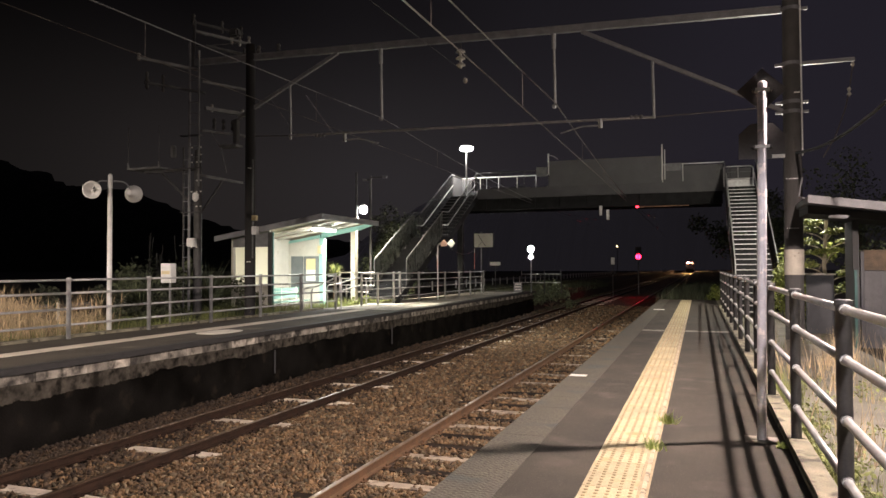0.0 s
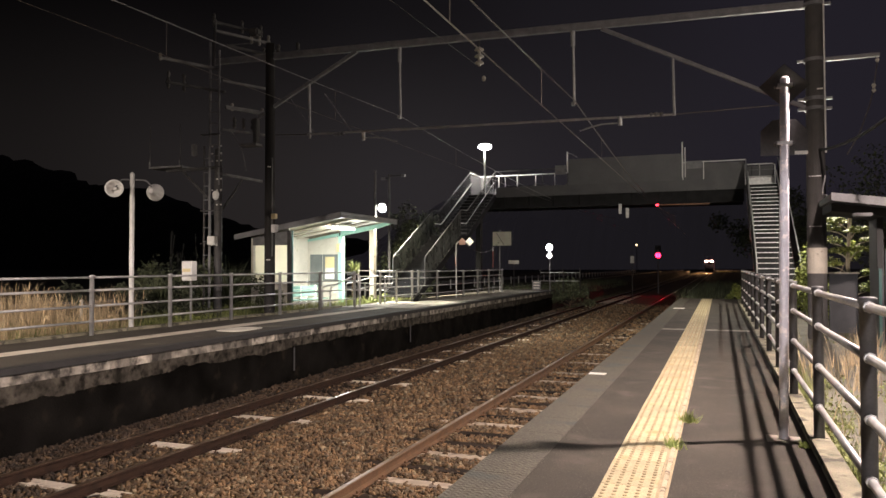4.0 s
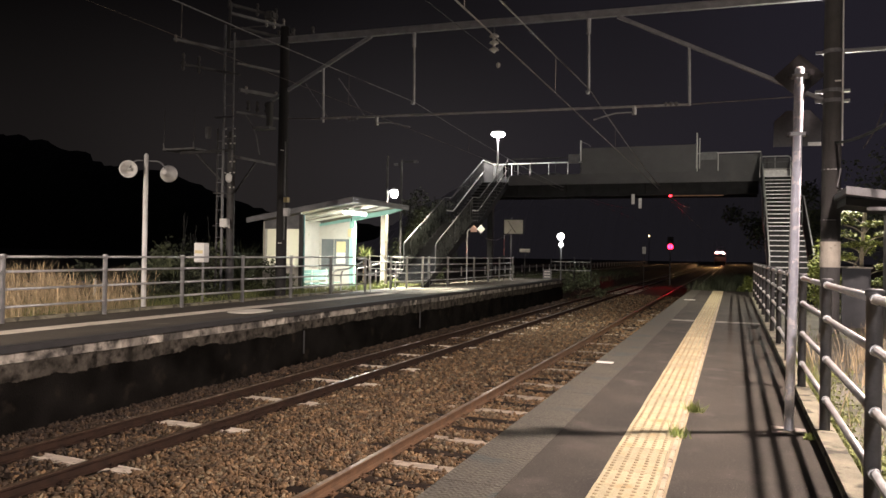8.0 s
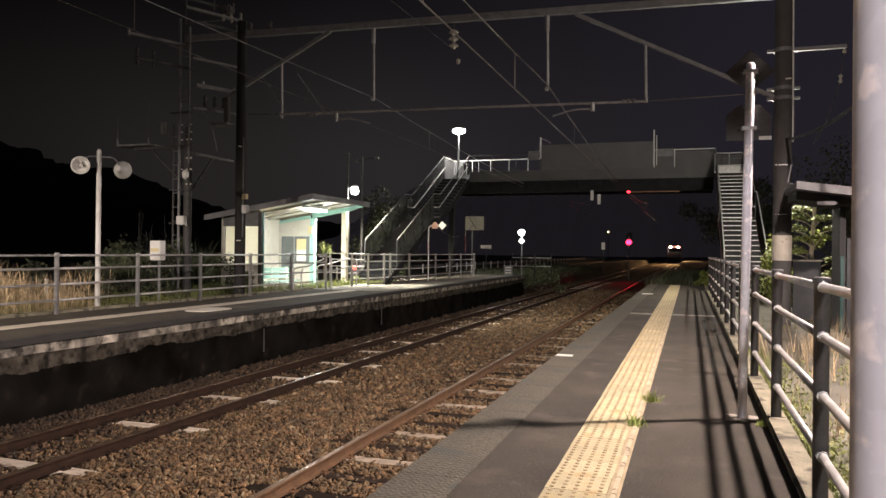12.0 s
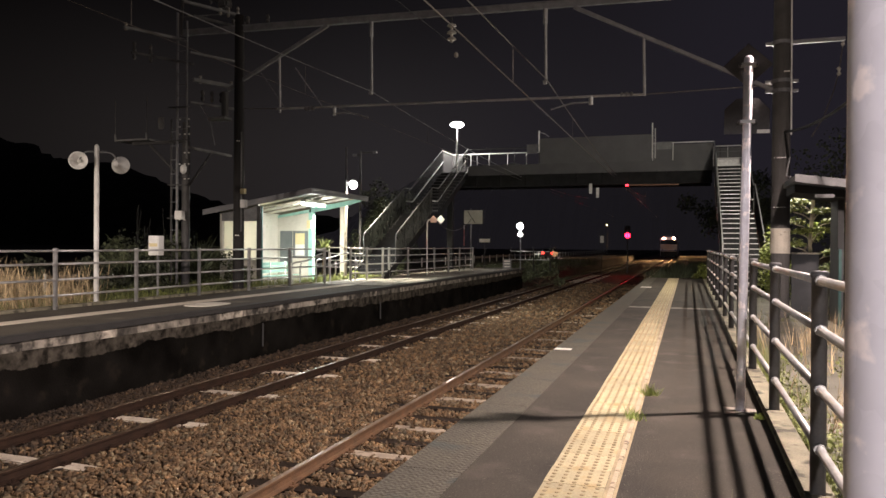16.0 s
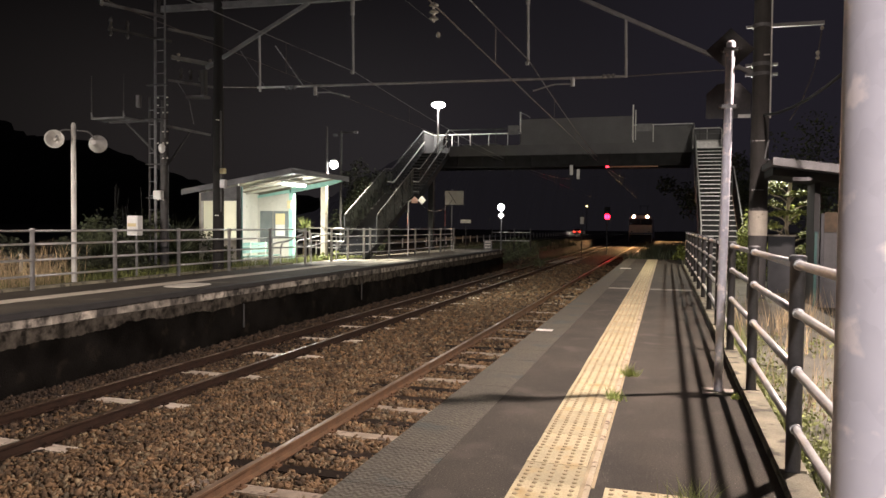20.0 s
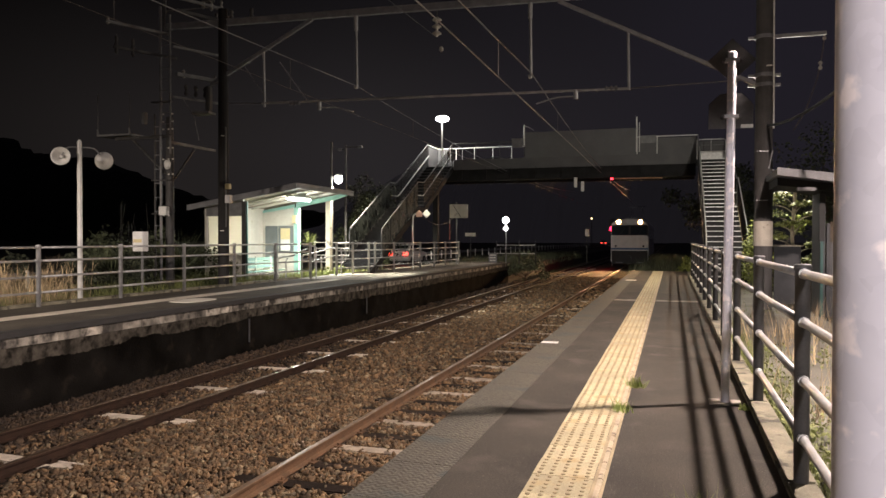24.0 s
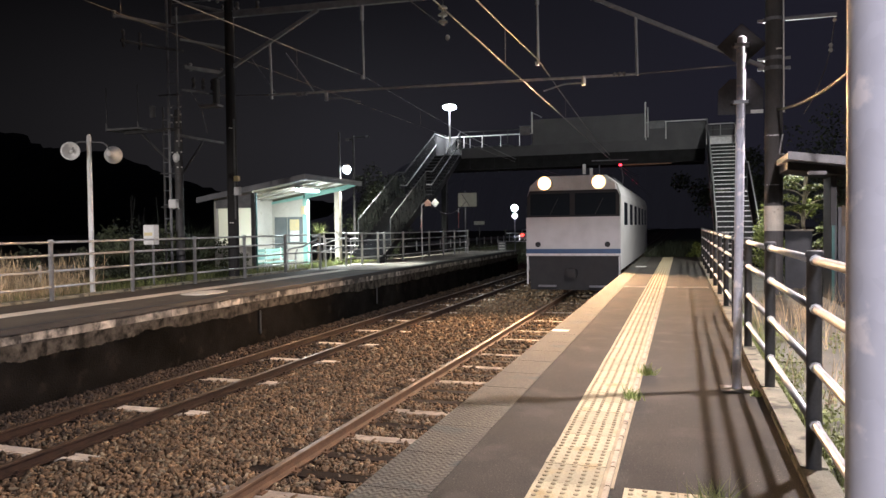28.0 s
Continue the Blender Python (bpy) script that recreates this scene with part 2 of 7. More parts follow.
M_REPAIR = mat("pale_repair_concrete", (0.74, 0.69, 0.60), (0.58, 0.54, 0.46), 2.0, 70, 0.85, bump=0.3)
M_COPING = mat("whitewashed_coping", (0.40, 0.36, 0.295), (0.10, 0.088, 0.072), 3.6, 30, 0.9, bump=0.8, dist=0.015, spread=0.6, spots=((0.030, 0.026, 0.021), 4.5, 0.47, 0.16), world=True)
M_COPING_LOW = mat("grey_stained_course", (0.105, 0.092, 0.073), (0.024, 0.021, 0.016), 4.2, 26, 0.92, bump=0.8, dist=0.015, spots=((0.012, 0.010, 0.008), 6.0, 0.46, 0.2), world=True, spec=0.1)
M_SLEEPER_N = mat("dull_pale_sleeper", (0.44, 0.36, 0.27), (0.29, 0.235, 0.175), 6, 60, 0.85, bump=0.4, spread=0.25, world=True, spots=((0.12, 0.09, 0.065), 8.0, 0.55))
M_LIP = mat("dark_rubber_lip", (0.035, 0.032, 0.03), (0.02, 0.019, 0.018), 4, 60, 0.8)
M_YELLOW = mat("worn_yellow_tile", (0.56, 0.485, 0.29), (0.385, 0.335, 0.205), 2.5, 90, 0.7, bump=0.5, spread=0.16, spots=((0.40, 0.29, 0.13), 5.0, 0.55, 0.16), world=True, grain_range=(0.6, 1.3))
M_WHITELINE = mat("worn_pale_line", (0.56, 0.47, 0.32), (0.40, 0.33, 0.23), 5, 90, 0.7, bump=0.3, spots=((0.16, 0.12, 0.08), 9.0, 0.58), world=True, grain_range=(0.6, 1.3))
M_PAINT = mat("white_paint_mark", (0.78, 0.76, 0.70), (0.6, 0.58, 0.52), 9, 90, 0.6)
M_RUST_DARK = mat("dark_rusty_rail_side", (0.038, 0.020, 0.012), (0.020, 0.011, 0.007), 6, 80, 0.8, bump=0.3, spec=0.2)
M_RUST = mat("rusty_rail_side", (0.150, 0.078, 0.036), (0.085, 0.045, 0.021), 6, 80, 0.75, bump=0.3)
M_RAILTOP = mat("polished_rail_head", (0.40, 0.285, 0.19), (0.27, 0.185, 0.12), 3, 60, 0.34, metal=0.6, bump=0.05)
M_SLEEPER = mat("dark_timber_sleeper", (0.036, 0.025, 0.018), (0.016, 0.011, 0.008), 6, 60, 0.9, bump=0.5, spread=0.3, world=True, spec=0.12)
M_SLEEPER_L = mat("pale_sleeper", (0.78, 0.68, 0.55), (0.60, 0.51, 0.40), 6, 60, 0.8, bump=0.4, spread=0.2, world=True, spots=((0.26, 0.20, 0.15), 9.0, 0.62))
M_RAILTOP_DULL = mat("dull_rail_head", (0.17, 0.115, 0.075), (0.10, 0.066, 0.043), 3, 60, 0.32, metal=0.6, bump=0.05)
M_BALLAST = mat("ballast_bed", (0.115, 0.076, 0.048), (0.050, 0.034, 0.022), 12, 45, 0.9, bump=1.0, dist=0.05)
M_STONES = mat("ballast_stone", (0.196, 0.120, 0.058), (0.080, 0.049, 0.024), 5, 60, 0.88, bump=0.4, dist=0.008, spread=0.6, island=True)
M_STONES_GREY = mat("grey_ballast_stone", (0.235, 0.175, 0.100), (0.105, 0.078, 0.044), 5, 60, 0.82, bump=0.4, dist=0.008, spread=0.6, island=True)
# Brown stones with the shade beside the far platform put into their colour.
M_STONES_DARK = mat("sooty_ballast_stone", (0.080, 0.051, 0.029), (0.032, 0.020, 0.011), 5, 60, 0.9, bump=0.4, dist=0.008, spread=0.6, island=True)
# Dome wear and the shade on their sides, both put into colour.
M_DOME = mat("scuffed_tile_dome", (0.45, 0.365, 0.225), (0.28, 0.225, 0.13), 6, 60, 0.75, bump=0.2, world=True)
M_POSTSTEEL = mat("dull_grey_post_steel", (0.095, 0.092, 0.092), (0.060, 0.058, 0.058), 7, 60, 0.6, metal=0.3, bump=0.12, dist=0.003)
M_GALV = mat("galvanised_steel", (0.50, 0.49, 0.48), (0.36, 0.355, 0.35), 9, 60, 0.48, metal=0.55, bump=0.06, dist=0.002)
M_SPANGLE = mat("spangled_galvanised_pole", (0.74, 0.72, 0.77), (0.64, 0.62, 0.68), 9, 30, 0.55, metal=0.0, bump=0.05, dist=0.002, spots=((0.98, 0.90, 0.90), 19.0, 0.56, 0.07), grain_range=(0.92, 1.08))
spangled(M_SPANGLE)
M_STEEL = mat("grey_painted_steel", (0.22, 0.218, 0.222), (0.145, 0.144, 0.148), 5, 50, 0.6, metal=0.2, bump=0.1)
M_DARKSTEEL = mat("dark_steel", (0.075, 0.072, 0.07), (0.045, 0.043, 0.042), 5, 50, 0.65, metal=0.3, bump=0.1)
M_POLE = mat("concrete_pole", (0.082, 0.077, 0.074), (0.056, 0.053, 0.050), 3, 90, 0.85, bump=0.2)
M_BLACKPOLE = mat("dark_timber_pole", (0.014, 0.012, 0.011), (0.008, 0.007, 0.0065), 5, 60, 0.85)
M_WHITE = mat("white_painted_metal", (0.74, 0.73, 0.70), (0.62, 0.61, 0.58), 5, 60, 0.5, bump=0.05)
M_INSUL = mat("brown_white_porcelain", (0.55, 0.52, 0.46), (0.40, 0.37, 0.32), 12, 60, 0.25, bump=0.0)
# Darker steel and porcelain copies: the mast's weak upper light put into colour.
M_MASTSTEEL = mat("weathered_mast_steel", (0.19, 0.187, 0.185), (0.125, 0.122, 0.12), 5, 50, 0.7, metal=0.2, bump=0.1)
M_INSUL_DIM = mat("grimy_porcelain", (0.30, 0.28, 0.25), (0.19, 0.175, 0.15), 12, 60, 0.4, bump=0.0)
M_BAND = mat("dull_cream_paint", (0.52, 0.475, 0.39), (0.40, 0.36, 0.295), 4, 60, 0.8, bump=0.1, spots=((0.12, 0.11, 0.09), 5.0, 0.6))
M_WIRE = mat("copper_wire", (0.17, 0.15, 0.13), (0.12, 0.105, 0.09), 5, 60, 0.45, metal=0.6, bump=0.0)
M_CABLE = mat("black_cable", (0.03, 0.03, 0.03), (0.02, 0.02, 0.02), 5, 60, 0.6, bump=0.0)
M_DECK = mat("grey_bridge_steel", (0.105, 0.103, 0.106), (0.075, 0.073, 0.076), 1.2, 40, 0.65, bump=0.1, spots=((0.075, 0.07, 0.066), 2.0, 0.64))
M_SHIELD = mat("grey_shield_panel", (0.125, 0.122, 0.126), (0.10, 0.098, 0.101), 1.5, 50, 0.7, bump=0.08)
M_TEAL = mat("teal_painted_wood", (0.34, 0.60, 0.53), (0.27, 0.50, 0.44), 4, 60, 0.55, bump=0.1)
M_BENCH = mat("faded_teal_slat", (0.15, 0.27, 0.24), (0.105, 0.20, 0.18), 4, 60, 0.6, bump=0.1)
# Building trim and walls: their lack of light is put into darker colours.
M_TEAL_DARK = mat("dull_teal_trim", (0.05, 0.13, 0.115), (0.035, 0.09, 0.08), 4, 60, 0.6)
M_DARKWALL = mat("dark_weathered_wall", (0.085, 0.085, 0.088), (0.05, 0.05, 0.053), 2, 50, 0.7)
M_CREAM = mat("cream_wall_board", (0.60, 0.575, 0.51), (0.50, 0.48, 0.42), 2, 60, 0.7, bump=0.15, spots=((0.45, 0.42, 0.34), 3.0, 0.68))
M_CEIL = mat("stained_plywood_ceiling", (0.40, 0.355, 0.28), (0.24, 0.21, 0.16), 1.2, 50, 0.75, bump=0.15, spread=0.3, spots=((0.12, 0.10, 0.075), 1.6, 0.55, 0.15))
M_ROOF = mat("grey_roof_sheet", (0.25, 0.25, 0.26), (0.18, 0.18, 0.19), 2, 60, 0.6, bump=0.1)
M_SOIL = mat("dark_soil", (0.032, 0.028, 0.021), (0.016, 0.015, 0.011), 1.5, 25, 0.95, bump=0.8, dist=0.05)
M_GRASS = mat("green_grass_blade", (0.15, 0.165, 0.05), (0.075, 0.09, 0.028), 3, 30, 0.7, bump=0.0, spread=0.45, island=True)
M_WEED = mat("bright_weed_leaf", (0.25, 0.27, 0.085), (0.13, 0.15, 0.045), 4, 40, 0.6, bump=0.0, spread=0.45, island=True)
M_TUFT = mat("pale_weed_blade", (0.38, 0.43, 0.13), (0.22, 0.28, 0.07), 4, 40, 0.6, bump=0.0, spread=0.4, island=True)
M_DRY = mat("dry_grass_blade", (0.60, 0.46, 0.28), (0.33, 0.25, 0.14), 3, 30, 0.75, bump=0.0, spread=0.6, island=True)
M_LEAF = mat("green_leaf", (0.27, 0.30, 0.075), (0.14, 0.17, 0.04), 4, 40, 0.55, bump=0.0, spread=0.5, island=True)
M_DARKLEAF = mat("dark_leaf", (0.10, 0.112, 0.056), (0.05, 0.06, 0.03), 4, 40, 0.7, bump=0.0, spread=0.5, island=True)
M_DEEPLEAF = mat("deep_green_leaf", (0.050, 0.056, 0.030), (0.026, 0.030, 0.017), 4, 40, 0.75, bump=0.0, spread=0.5, island=True)
M_BARK = mat("brown_bark", (0.12, 0.085, 0.055), (0.06, 0.045, 0.03), 6, 50, 0.9, bump=0.6, dist=0.02)
M_LIMB = mat("pale_bare_limb", (0.42, 0.38, 0.28), (0.26, 0.23, 0.16), 6, 50, 0.85, bump=0.3)
M_HILL = mat("dark_wooded_hill", (0.018, 0.022, 0.012), (0.008, 0.010, 0.006), 0.05, 2, 0.95, bump=0.6, dist=0.8)
# Emission stands in for haze and glare over the dark woods.
M_HAZE_GLOW = glow("hazy_distant_woods", (0.92, 0.80, 0.96), 0.0075, (0.02, 0.024, 0.014))
M_TRAIN_W = mat("cream_train_paint", (0.66, 0.64, 0.62), (0.56, 0.54, 0.52), 2, 50, 0.4, bump=0.02)
M_TRAIN_B = mat("blue_train_paint", (0.06, 0.12, 0.24), (0.045, 0.09, 0.19), 2, 50, 0.4, bump=0.02)
M_UNDER = mat("black_underframe", (0.03, 0.029, 0.028), (0.02, 0.019, 0.018), 4, 40, 0.7)
M_WINDOW = plain_glass("dark_window_glass")
M_PINK = mat("faded_orange_sign", (0.78, 0.47, 0.36), (0.66, 0.40, 0.30), 6, 50, 0.6)
M_REFRED = mat("red_reflective_tape", (0.52, 0.15, 0.12), (0.40, 0.11, 0.09), 6, 50, 0.4, bump=0.05)
M_AMBER = mat("orange_reflective_strip", (0.22, 0.10, 0.045), (0.14, 0.06, 0.03), 6, 50, 0.5)
M_PAPER = mat("yellowed_poster", (0.66, 0.55, 0.28), (0.58, 0.50, 0.30), 6, 60, 0.7)
M_GREYDOOR = mat("grey_door", (0.17, 0.19, 0.19), (0.13, 0.145, 0.145), 3, 50, 0.55)
M_STAIR = mat("dull_stair_steel", (0.15, 0.148, 0.145), (0.10, 0.098, 0.096), 4, 60, 0.7, metal=0.2, bump=0.1)
# Infill mesh; also paints shade on girders, columns and the lower left flight.
M_MESH_SHADE = mat("grey_mesh_infill", (0.028, 0.0275, 0.028), (0.019, 0.0185, 0.019), 3, 50, 0.9, spec=0.08)
M_PERF = perforated(mat("fine_wire_mesh", (0.06, 0.06, 0.06), (0.042, 0.041, 0.041), 3, 50, 0.8, spec=0.1), 0.62)
M_PERF_LOW = perforated(mat("dense_wire_mesh", (0.10, 0.104, 0.094), (0.068, 0.071, 0.064), 3, 50, 0.85, spec=0.1), 0.22)
M_BULB = glow("white_lamp_glow", (1.0, 0.97, 0.90), 60)
M_TUBE = glow("fluorescent_tube_glow", (0.90, 1.0, 0.94), 28)
M_BULB_WARM = glow("warm_lamp_glow", (1.0, 0.82, 0.62), 60)
M_RED = glow("red_signal_glow", (1.0, 0.012, 0.045), 14)
M_HEADRIM = glow("amber_lens_glow", (1.0, 0.50, 0.18), 9.0, (0.05, 0.03, 0.015))
M_FARLAMP = glow("distant_amber_lamp", (1.0, 0.75, 0.35), 4.0)
M_REDSMALL = glow("red_marker_glow", (1.0, 0.03, 0.05), 6)
M_HEAD = glow("headlight_glow", (1.0, 0.54, 0.23), 130000)
M_TAIL = glow("tail_light_glow", (1.0, 0.05, 0.03), 6)
M_CARHEAD = glow("car_headlight_glow", (1.0, 0.95, 0.88), 1600)
M_CARPAINT = mat("silver_car_paint", (0.30, 0.30, 0.31), (0.26, 0.26, 0.27), 3, 60, 0.3, metal=0.5, bump=0.0)


# ---- mesh helpers ----
def obj(name, bm, material, parent=None, label="", smooth=False):
    me = bpy.data.meshes.new(name)
    bm.to_mesh(me)
    bm.free()
    me.materials.append(material)
    if smooth:
        me.polygons.foreach_set("use_smooth", [len(q.vertices) == 4 for q in me.polygons])
    ob = new(name, me)
    if parent is not None:
        ob.parent = parent
    return tagged(ob, label)


def part(name, bm, material, parent, label="", smooth=False):
    return obj(name, bm, material, parent, label, smooth)


def again(ob, place, parent=None, rz=0.0):
    """Another object on the same mesh, as a sibling piece."""
    o = bpy.data.objects.new(ob.name.split(".")[0], ob.data)
    scene.collection.objects.link(o)
    o.parent = parent if parent is not None else ob.parent
    o.matrix_basis = pose(*place, 0, 0, rz)
    if "label" in ob:
        o["label"] = ob["label"]
    return o


def thing(name, place, label, category, group="", kind="", rz=0.0):
    ob = new(name)
    ob.matrix_basis = pose(*place, 0, 0, rz)
    ob.empty_display_size = 0.1
    return tagged(ob, label, category, group, kind)


def box(bm, x0, y0, z0, x1, y1, z1, bevel=0.0):
    vs = [bm.verts.new(c) for c in ((x0, y0, z0), (x1, y0, z0), (x1, y1, z0), (x0, y1, z0), (x0, y0, z1), (x1, y0, z1), (x1, y1, z1), (x0, y1, z1))]
    fs = [bm.faces.new([vs[i] for i in f]) for f in ((0, 3, 2, 1), (4, 5, 6, 7), (0, 1, 5, 4), (1, 2, 6, 5), (2, 3, 7, 6), (3, 0, 4, 7))]
    if bevel:
        es = list({e for f in fs for e in f.edges})
        bmesh.ops.bevel(bm, geom=es, offset=bevel, segments=2, affect="EDGES")
    return bm


def B(x0, y0, z0, x1, y1, z1, bevel=0.0):
    return box(bmesh.new(), x0, y0, z0, x1, y1, z1, bevel)


def tube(bm, a, b, r0, r1=None, n=10, caps=True):
    a, b = Vector(a), Vector(b)
    r1 = r0 if r1 is None else r1
    d = (b - a).normalized()
    u = d.orthogonal().normalized()
    w = d.cross(u)
    rings = []
    for p, r in ((a, r0), (b, r1)):
        rings.append([bm.verts.new(p + r * (math.cos(2 * math.pi * i / n) * u + math.sin(2 * math.pi * i / n) * w)) for i in range(n)])
    for i in range(n):
        bm.faces.new((rings[0][i], rings[0][(i + 1) % n], rings[1][(i + 1) % n], rings[1][i]))
    if caps:
        bm.faces.new(rings[0][::-1])
        bm.faces.new(rings[1])
    return bm


def T(a, b, r0, r1=None, n=10):
    return tube(bmesh.new(), a, b, r0, r1, n)


def sweep(bm, pts, r, n=8):
    """One continuous pipe through points, mitred at each bend."""
    pts = [Vector(p) for p in pts]
    rings, u = [], None
    for i, p in enumerate(pts):
        a = (p - pts[i - 1]).normalized() if i else (pts[1] - p).normalized()
        b = (pts[i + 1] - p).normalized() if i < len(pts) - 1 else a
        d = (a + b).normalized() if (a + b).length > 1e-6 else a
        u = d.orthogonal().normalized() if u is None else (u - d * u.dot(d)).normalized()
        w = d.cross(u)
        k = 1 / max(0.6, a.dot(d))
        rings.append([bm.verts.new(p + r * (math.cos(2 * math.pi * j / n) * u + math.sin(2 * math.pi * j / n) * w) * k) for j in range(n)])
    for a, b in zip(rings, rings[1:]):
        for j in range(n):
            bm.faces.new((a[j], a[(j + 1) % n], b[(j + 1) % n], b[j]))
    bm.faces.new(rings[0][::-1])
    bm.faces.new(rings[-1])
    return bm


def bent(bm, pts, r, n=8):
    """A pipe with rounded corners."""
    pts = [Vector(p) for p in pts]
    out = [pts[0]]
    for a, p, b in zip(pts, pts[1:], pts[2:]):
        m = min(0.12, (p - a).length * 0.4, (b - p).length * 0.4)
        q0, q1 = p + (a - p).normalized() * m, p + (b - p).normalized() * m
        for k in range(4):
            t = k / 3
            out.append(q0 * (1 - t) ** 2 + p * 2 * t * (1 - t) + q1 * t * t)
    out.append(pts[-1])
    return sweep(bm, out, r, n)


def beam(bm, a, b, w, h):
    """A square bar between two points."""
    a, b = Vector(a), Vector(b)
    d = (b - a).normalized()
    side = d.cross(Vector((0, 0, 1)))
    side = side.normalized() if side.length > 1e-4 else Vector((1, 0, 0))
    up = side.cross(d)
    vs = []
    for p in (a, b):
        for s, t in ((-1, -1), (1, -1), (1, 1), (-1, 1)):
            vs.append(bm.verts.new(p + side * s * w / 2 + up * t * h / 2))
    for f in ((3, 2, 1, 0), (4, 5, 6, 7), (0, 1, 5, 4), (1, 2, 6, 5), (2, 3, 7, 6), (3, 0, 4, 7)):
        bm.faces.new([vs[i] for i in f])
    return bm


def lathe(bm, profile, n=16, axis="Z", at=(0, 0, 0), caps=True):
    """Turns (radius, height) pairs round an axis; without caps the ends stay open."""
    rings = []
    for r, h in profile:
        ring = []
        for i in range(n):
            c, s = math.cos(2 * math.pi * i / n) * r, math.sin(2 * math.pi * i / n) * r
            p = {"Z": (c, s, h), "Y": (c, h, s), "X": (h, c, s)}[axis]
            ring.append(bm.verts.new(Vector(p) + Vector(at)))
        rings.append(ring)
    for a, b in zip(rings, rings[1:]):
        for i in range(n):
            bm.faces.new((a[i], a[(i + 1) % n], b[(i + 1) % n], b[i]))
    if caps:
        bm.faces.new(rings[0][::-1])
        bm.faces.new(rings[-1])
        bmesh.ops.recalc_face_normals(bm, faces=bm.faces)
    return bm


def prism(bm, outline, a, b, axis="Y"):
    """Pushes a 2D outline from a to b along an axis. Y: outline is (x, z); X: (y, z); Z: (x, y)."""
    put = {"Y": lambda p, d: (p[0], d, p[1]), "X": lambda p, d: (d, p[0], p[1]), "Z": lambda p, d: (p[0], p[1], d)}[axis]
    lo = [bm.verts.new(put(p, a)) for p in outline]
    hi = [bm.verts.new(put(p, b)) for p in outline]
    k = len(outline)
    bm.faces.new(lo)
    bm.faces.new(hi[::-1])
    for i in range(k):
        bm.faces.new((lo[i], hi[i], hi[(i + 1) % k], lo[(i + 1) % k]))
    bmesh.ops.recalc_face_normals(bm, faces=bm.faces)
    return bm


def raw(name, verts, faces, material, parent=None, label="", smooth=False):
    me = bpy.data.meshes.new(name)
    me.from_pydata(verts, [], faces)
    me.materials.append(material)
    if smooth:
        me.polygons.foreach_set("use_smooth", [True] * len(me.polygons))
    ob = new(name, me)
    if parent is not None:
        ob.parent = parent
    return tagged(ob, label)


def many(name, unit_v, unit_f, places, turns, sizes, material, parent=None, uneven=0.0):
    """Joins many small copies of one piece into one mesh. places (k, 3), turns (k, 3, 3), sizes (k, 3); uneven shifts each corner."""
    unit_v, unit_f = np.asarray(unit_v, float), np.asarray(unit_f)
    k, nv = len(places), len(unit_v)
    shape = unit_v[None] + uneven * np.random.default_rng(k).normal(0, 1, (k, nv, 3)) if uneven else unit_v[None]
    v = np.einsum("kij,knj->kni", turns, shape * sizes[:, None, :]) + places[:, None, :]
    f = (unit_f[None] + (np.arange(k) * nv)[:, None, None]).reshape(-1, unit_f.shape[1])
    me = bpy.data.meshes.new(name)
    me.vertices.add(k * nv)
    me.vertices.foreach_set("co", v.reshape(-1))
    me.loops.add(f.size)
    me.loops.foreach_set("vertex_index", f.reshape(-1))
    me.polygons.add(len(f))
    me.polygons.foreach_set("loop_start", np.arange(len(f)) * f.shape[1])
    me.update(calc_edges=True)
    me.materials.append(material)
    ob = new(name, me)
    if parent is not None:
        ob.parent = parent
    return ob


def spins(rng, k, tilt=math.pi):
    """Random rotations: any heading, leaning up to tilt."""
    a, b, c = rng.uniform(0, 2 * np.pi, k), rng.uniform(-tilt, tilt, k), rng.uniform(-tilt, tilt, k)
    ca, sa, cb, sb, cc, sc = np.cos(a), np.sin(a), np.cos(b), np.sin(b), np.cos(c), np.sin(c)
    z = np.zeros(k)
    o = np.ones(k)
    rz = np.stack([ca, -sa, z, sa, ca, z, z, z, o], -1).reshape(k, 3, 3)
    rx = np.stack([o, z, z, z, cb, -sb, z, sb, cb], -1).reshape(k, 3, 3)
    ry = np.stack([cc, z, sc, z, o, z, -sc, z, cc], -1).reshape(k, 3, 3)
    return rz @ rx @ ry


STONE_V = [(-0.5, -0.4, -0.4), (0.45, -0.5, -0.35), (0.5, 0.42, -0.42), (-0.42, 0.5, -0.38), (-0.36, -0.42, 0.4), (0.4, -0.3, 0.48), (0.34, 0.45, 0.36), (-0.5, 0.3, 0.44), (0.0, -0.05, 0.62), (0.62, 0.0, 0.02), (-0.62, 0.03, 0.0)]
STONE_F = [(4, 5, 8), (5, 6, 8), (6, 7, 8), (7, 4, 8), (1, 2, 9), (2, 6, 9), (6, 5, 9), (5, 1, 9), (3, 0, 10), (0, 4, 10), (4, 7, 10), (7, 3, 10), (0, 1, 5), (0, 5, 4), (2, 3, 7), (2, 7, 6), (0, 3, 2), (0, 2, 1)]
BLADE_V = [(-0.5, 0, 0), (0.5, 0, 0), (0.36, 0.10, 0.45), (-0.36, 0.10, 0.45), (0.0, 0.34, 1.0)]
BLADE_F = [(0, 1, 2), (0, 2, 3), (3, 2, 4)]
LEAF_V = [(0, 0, 0), (-0.32, 0.35, 0.05), (0.32, 0.35, 0.05), (-0.26, 0.72, 0.0), (0.26, 0.72, 0.0), (0, 1.0, -0.12)]
LEAF_F = [(0, 2, 1), (1, 2, 4), (1, 4, 3), (3, 4, 5)]


# ---- ground, tracks ----
RAIL_TOP = -1.035
NEAR_X, FAR_X = -2.865, -6.706


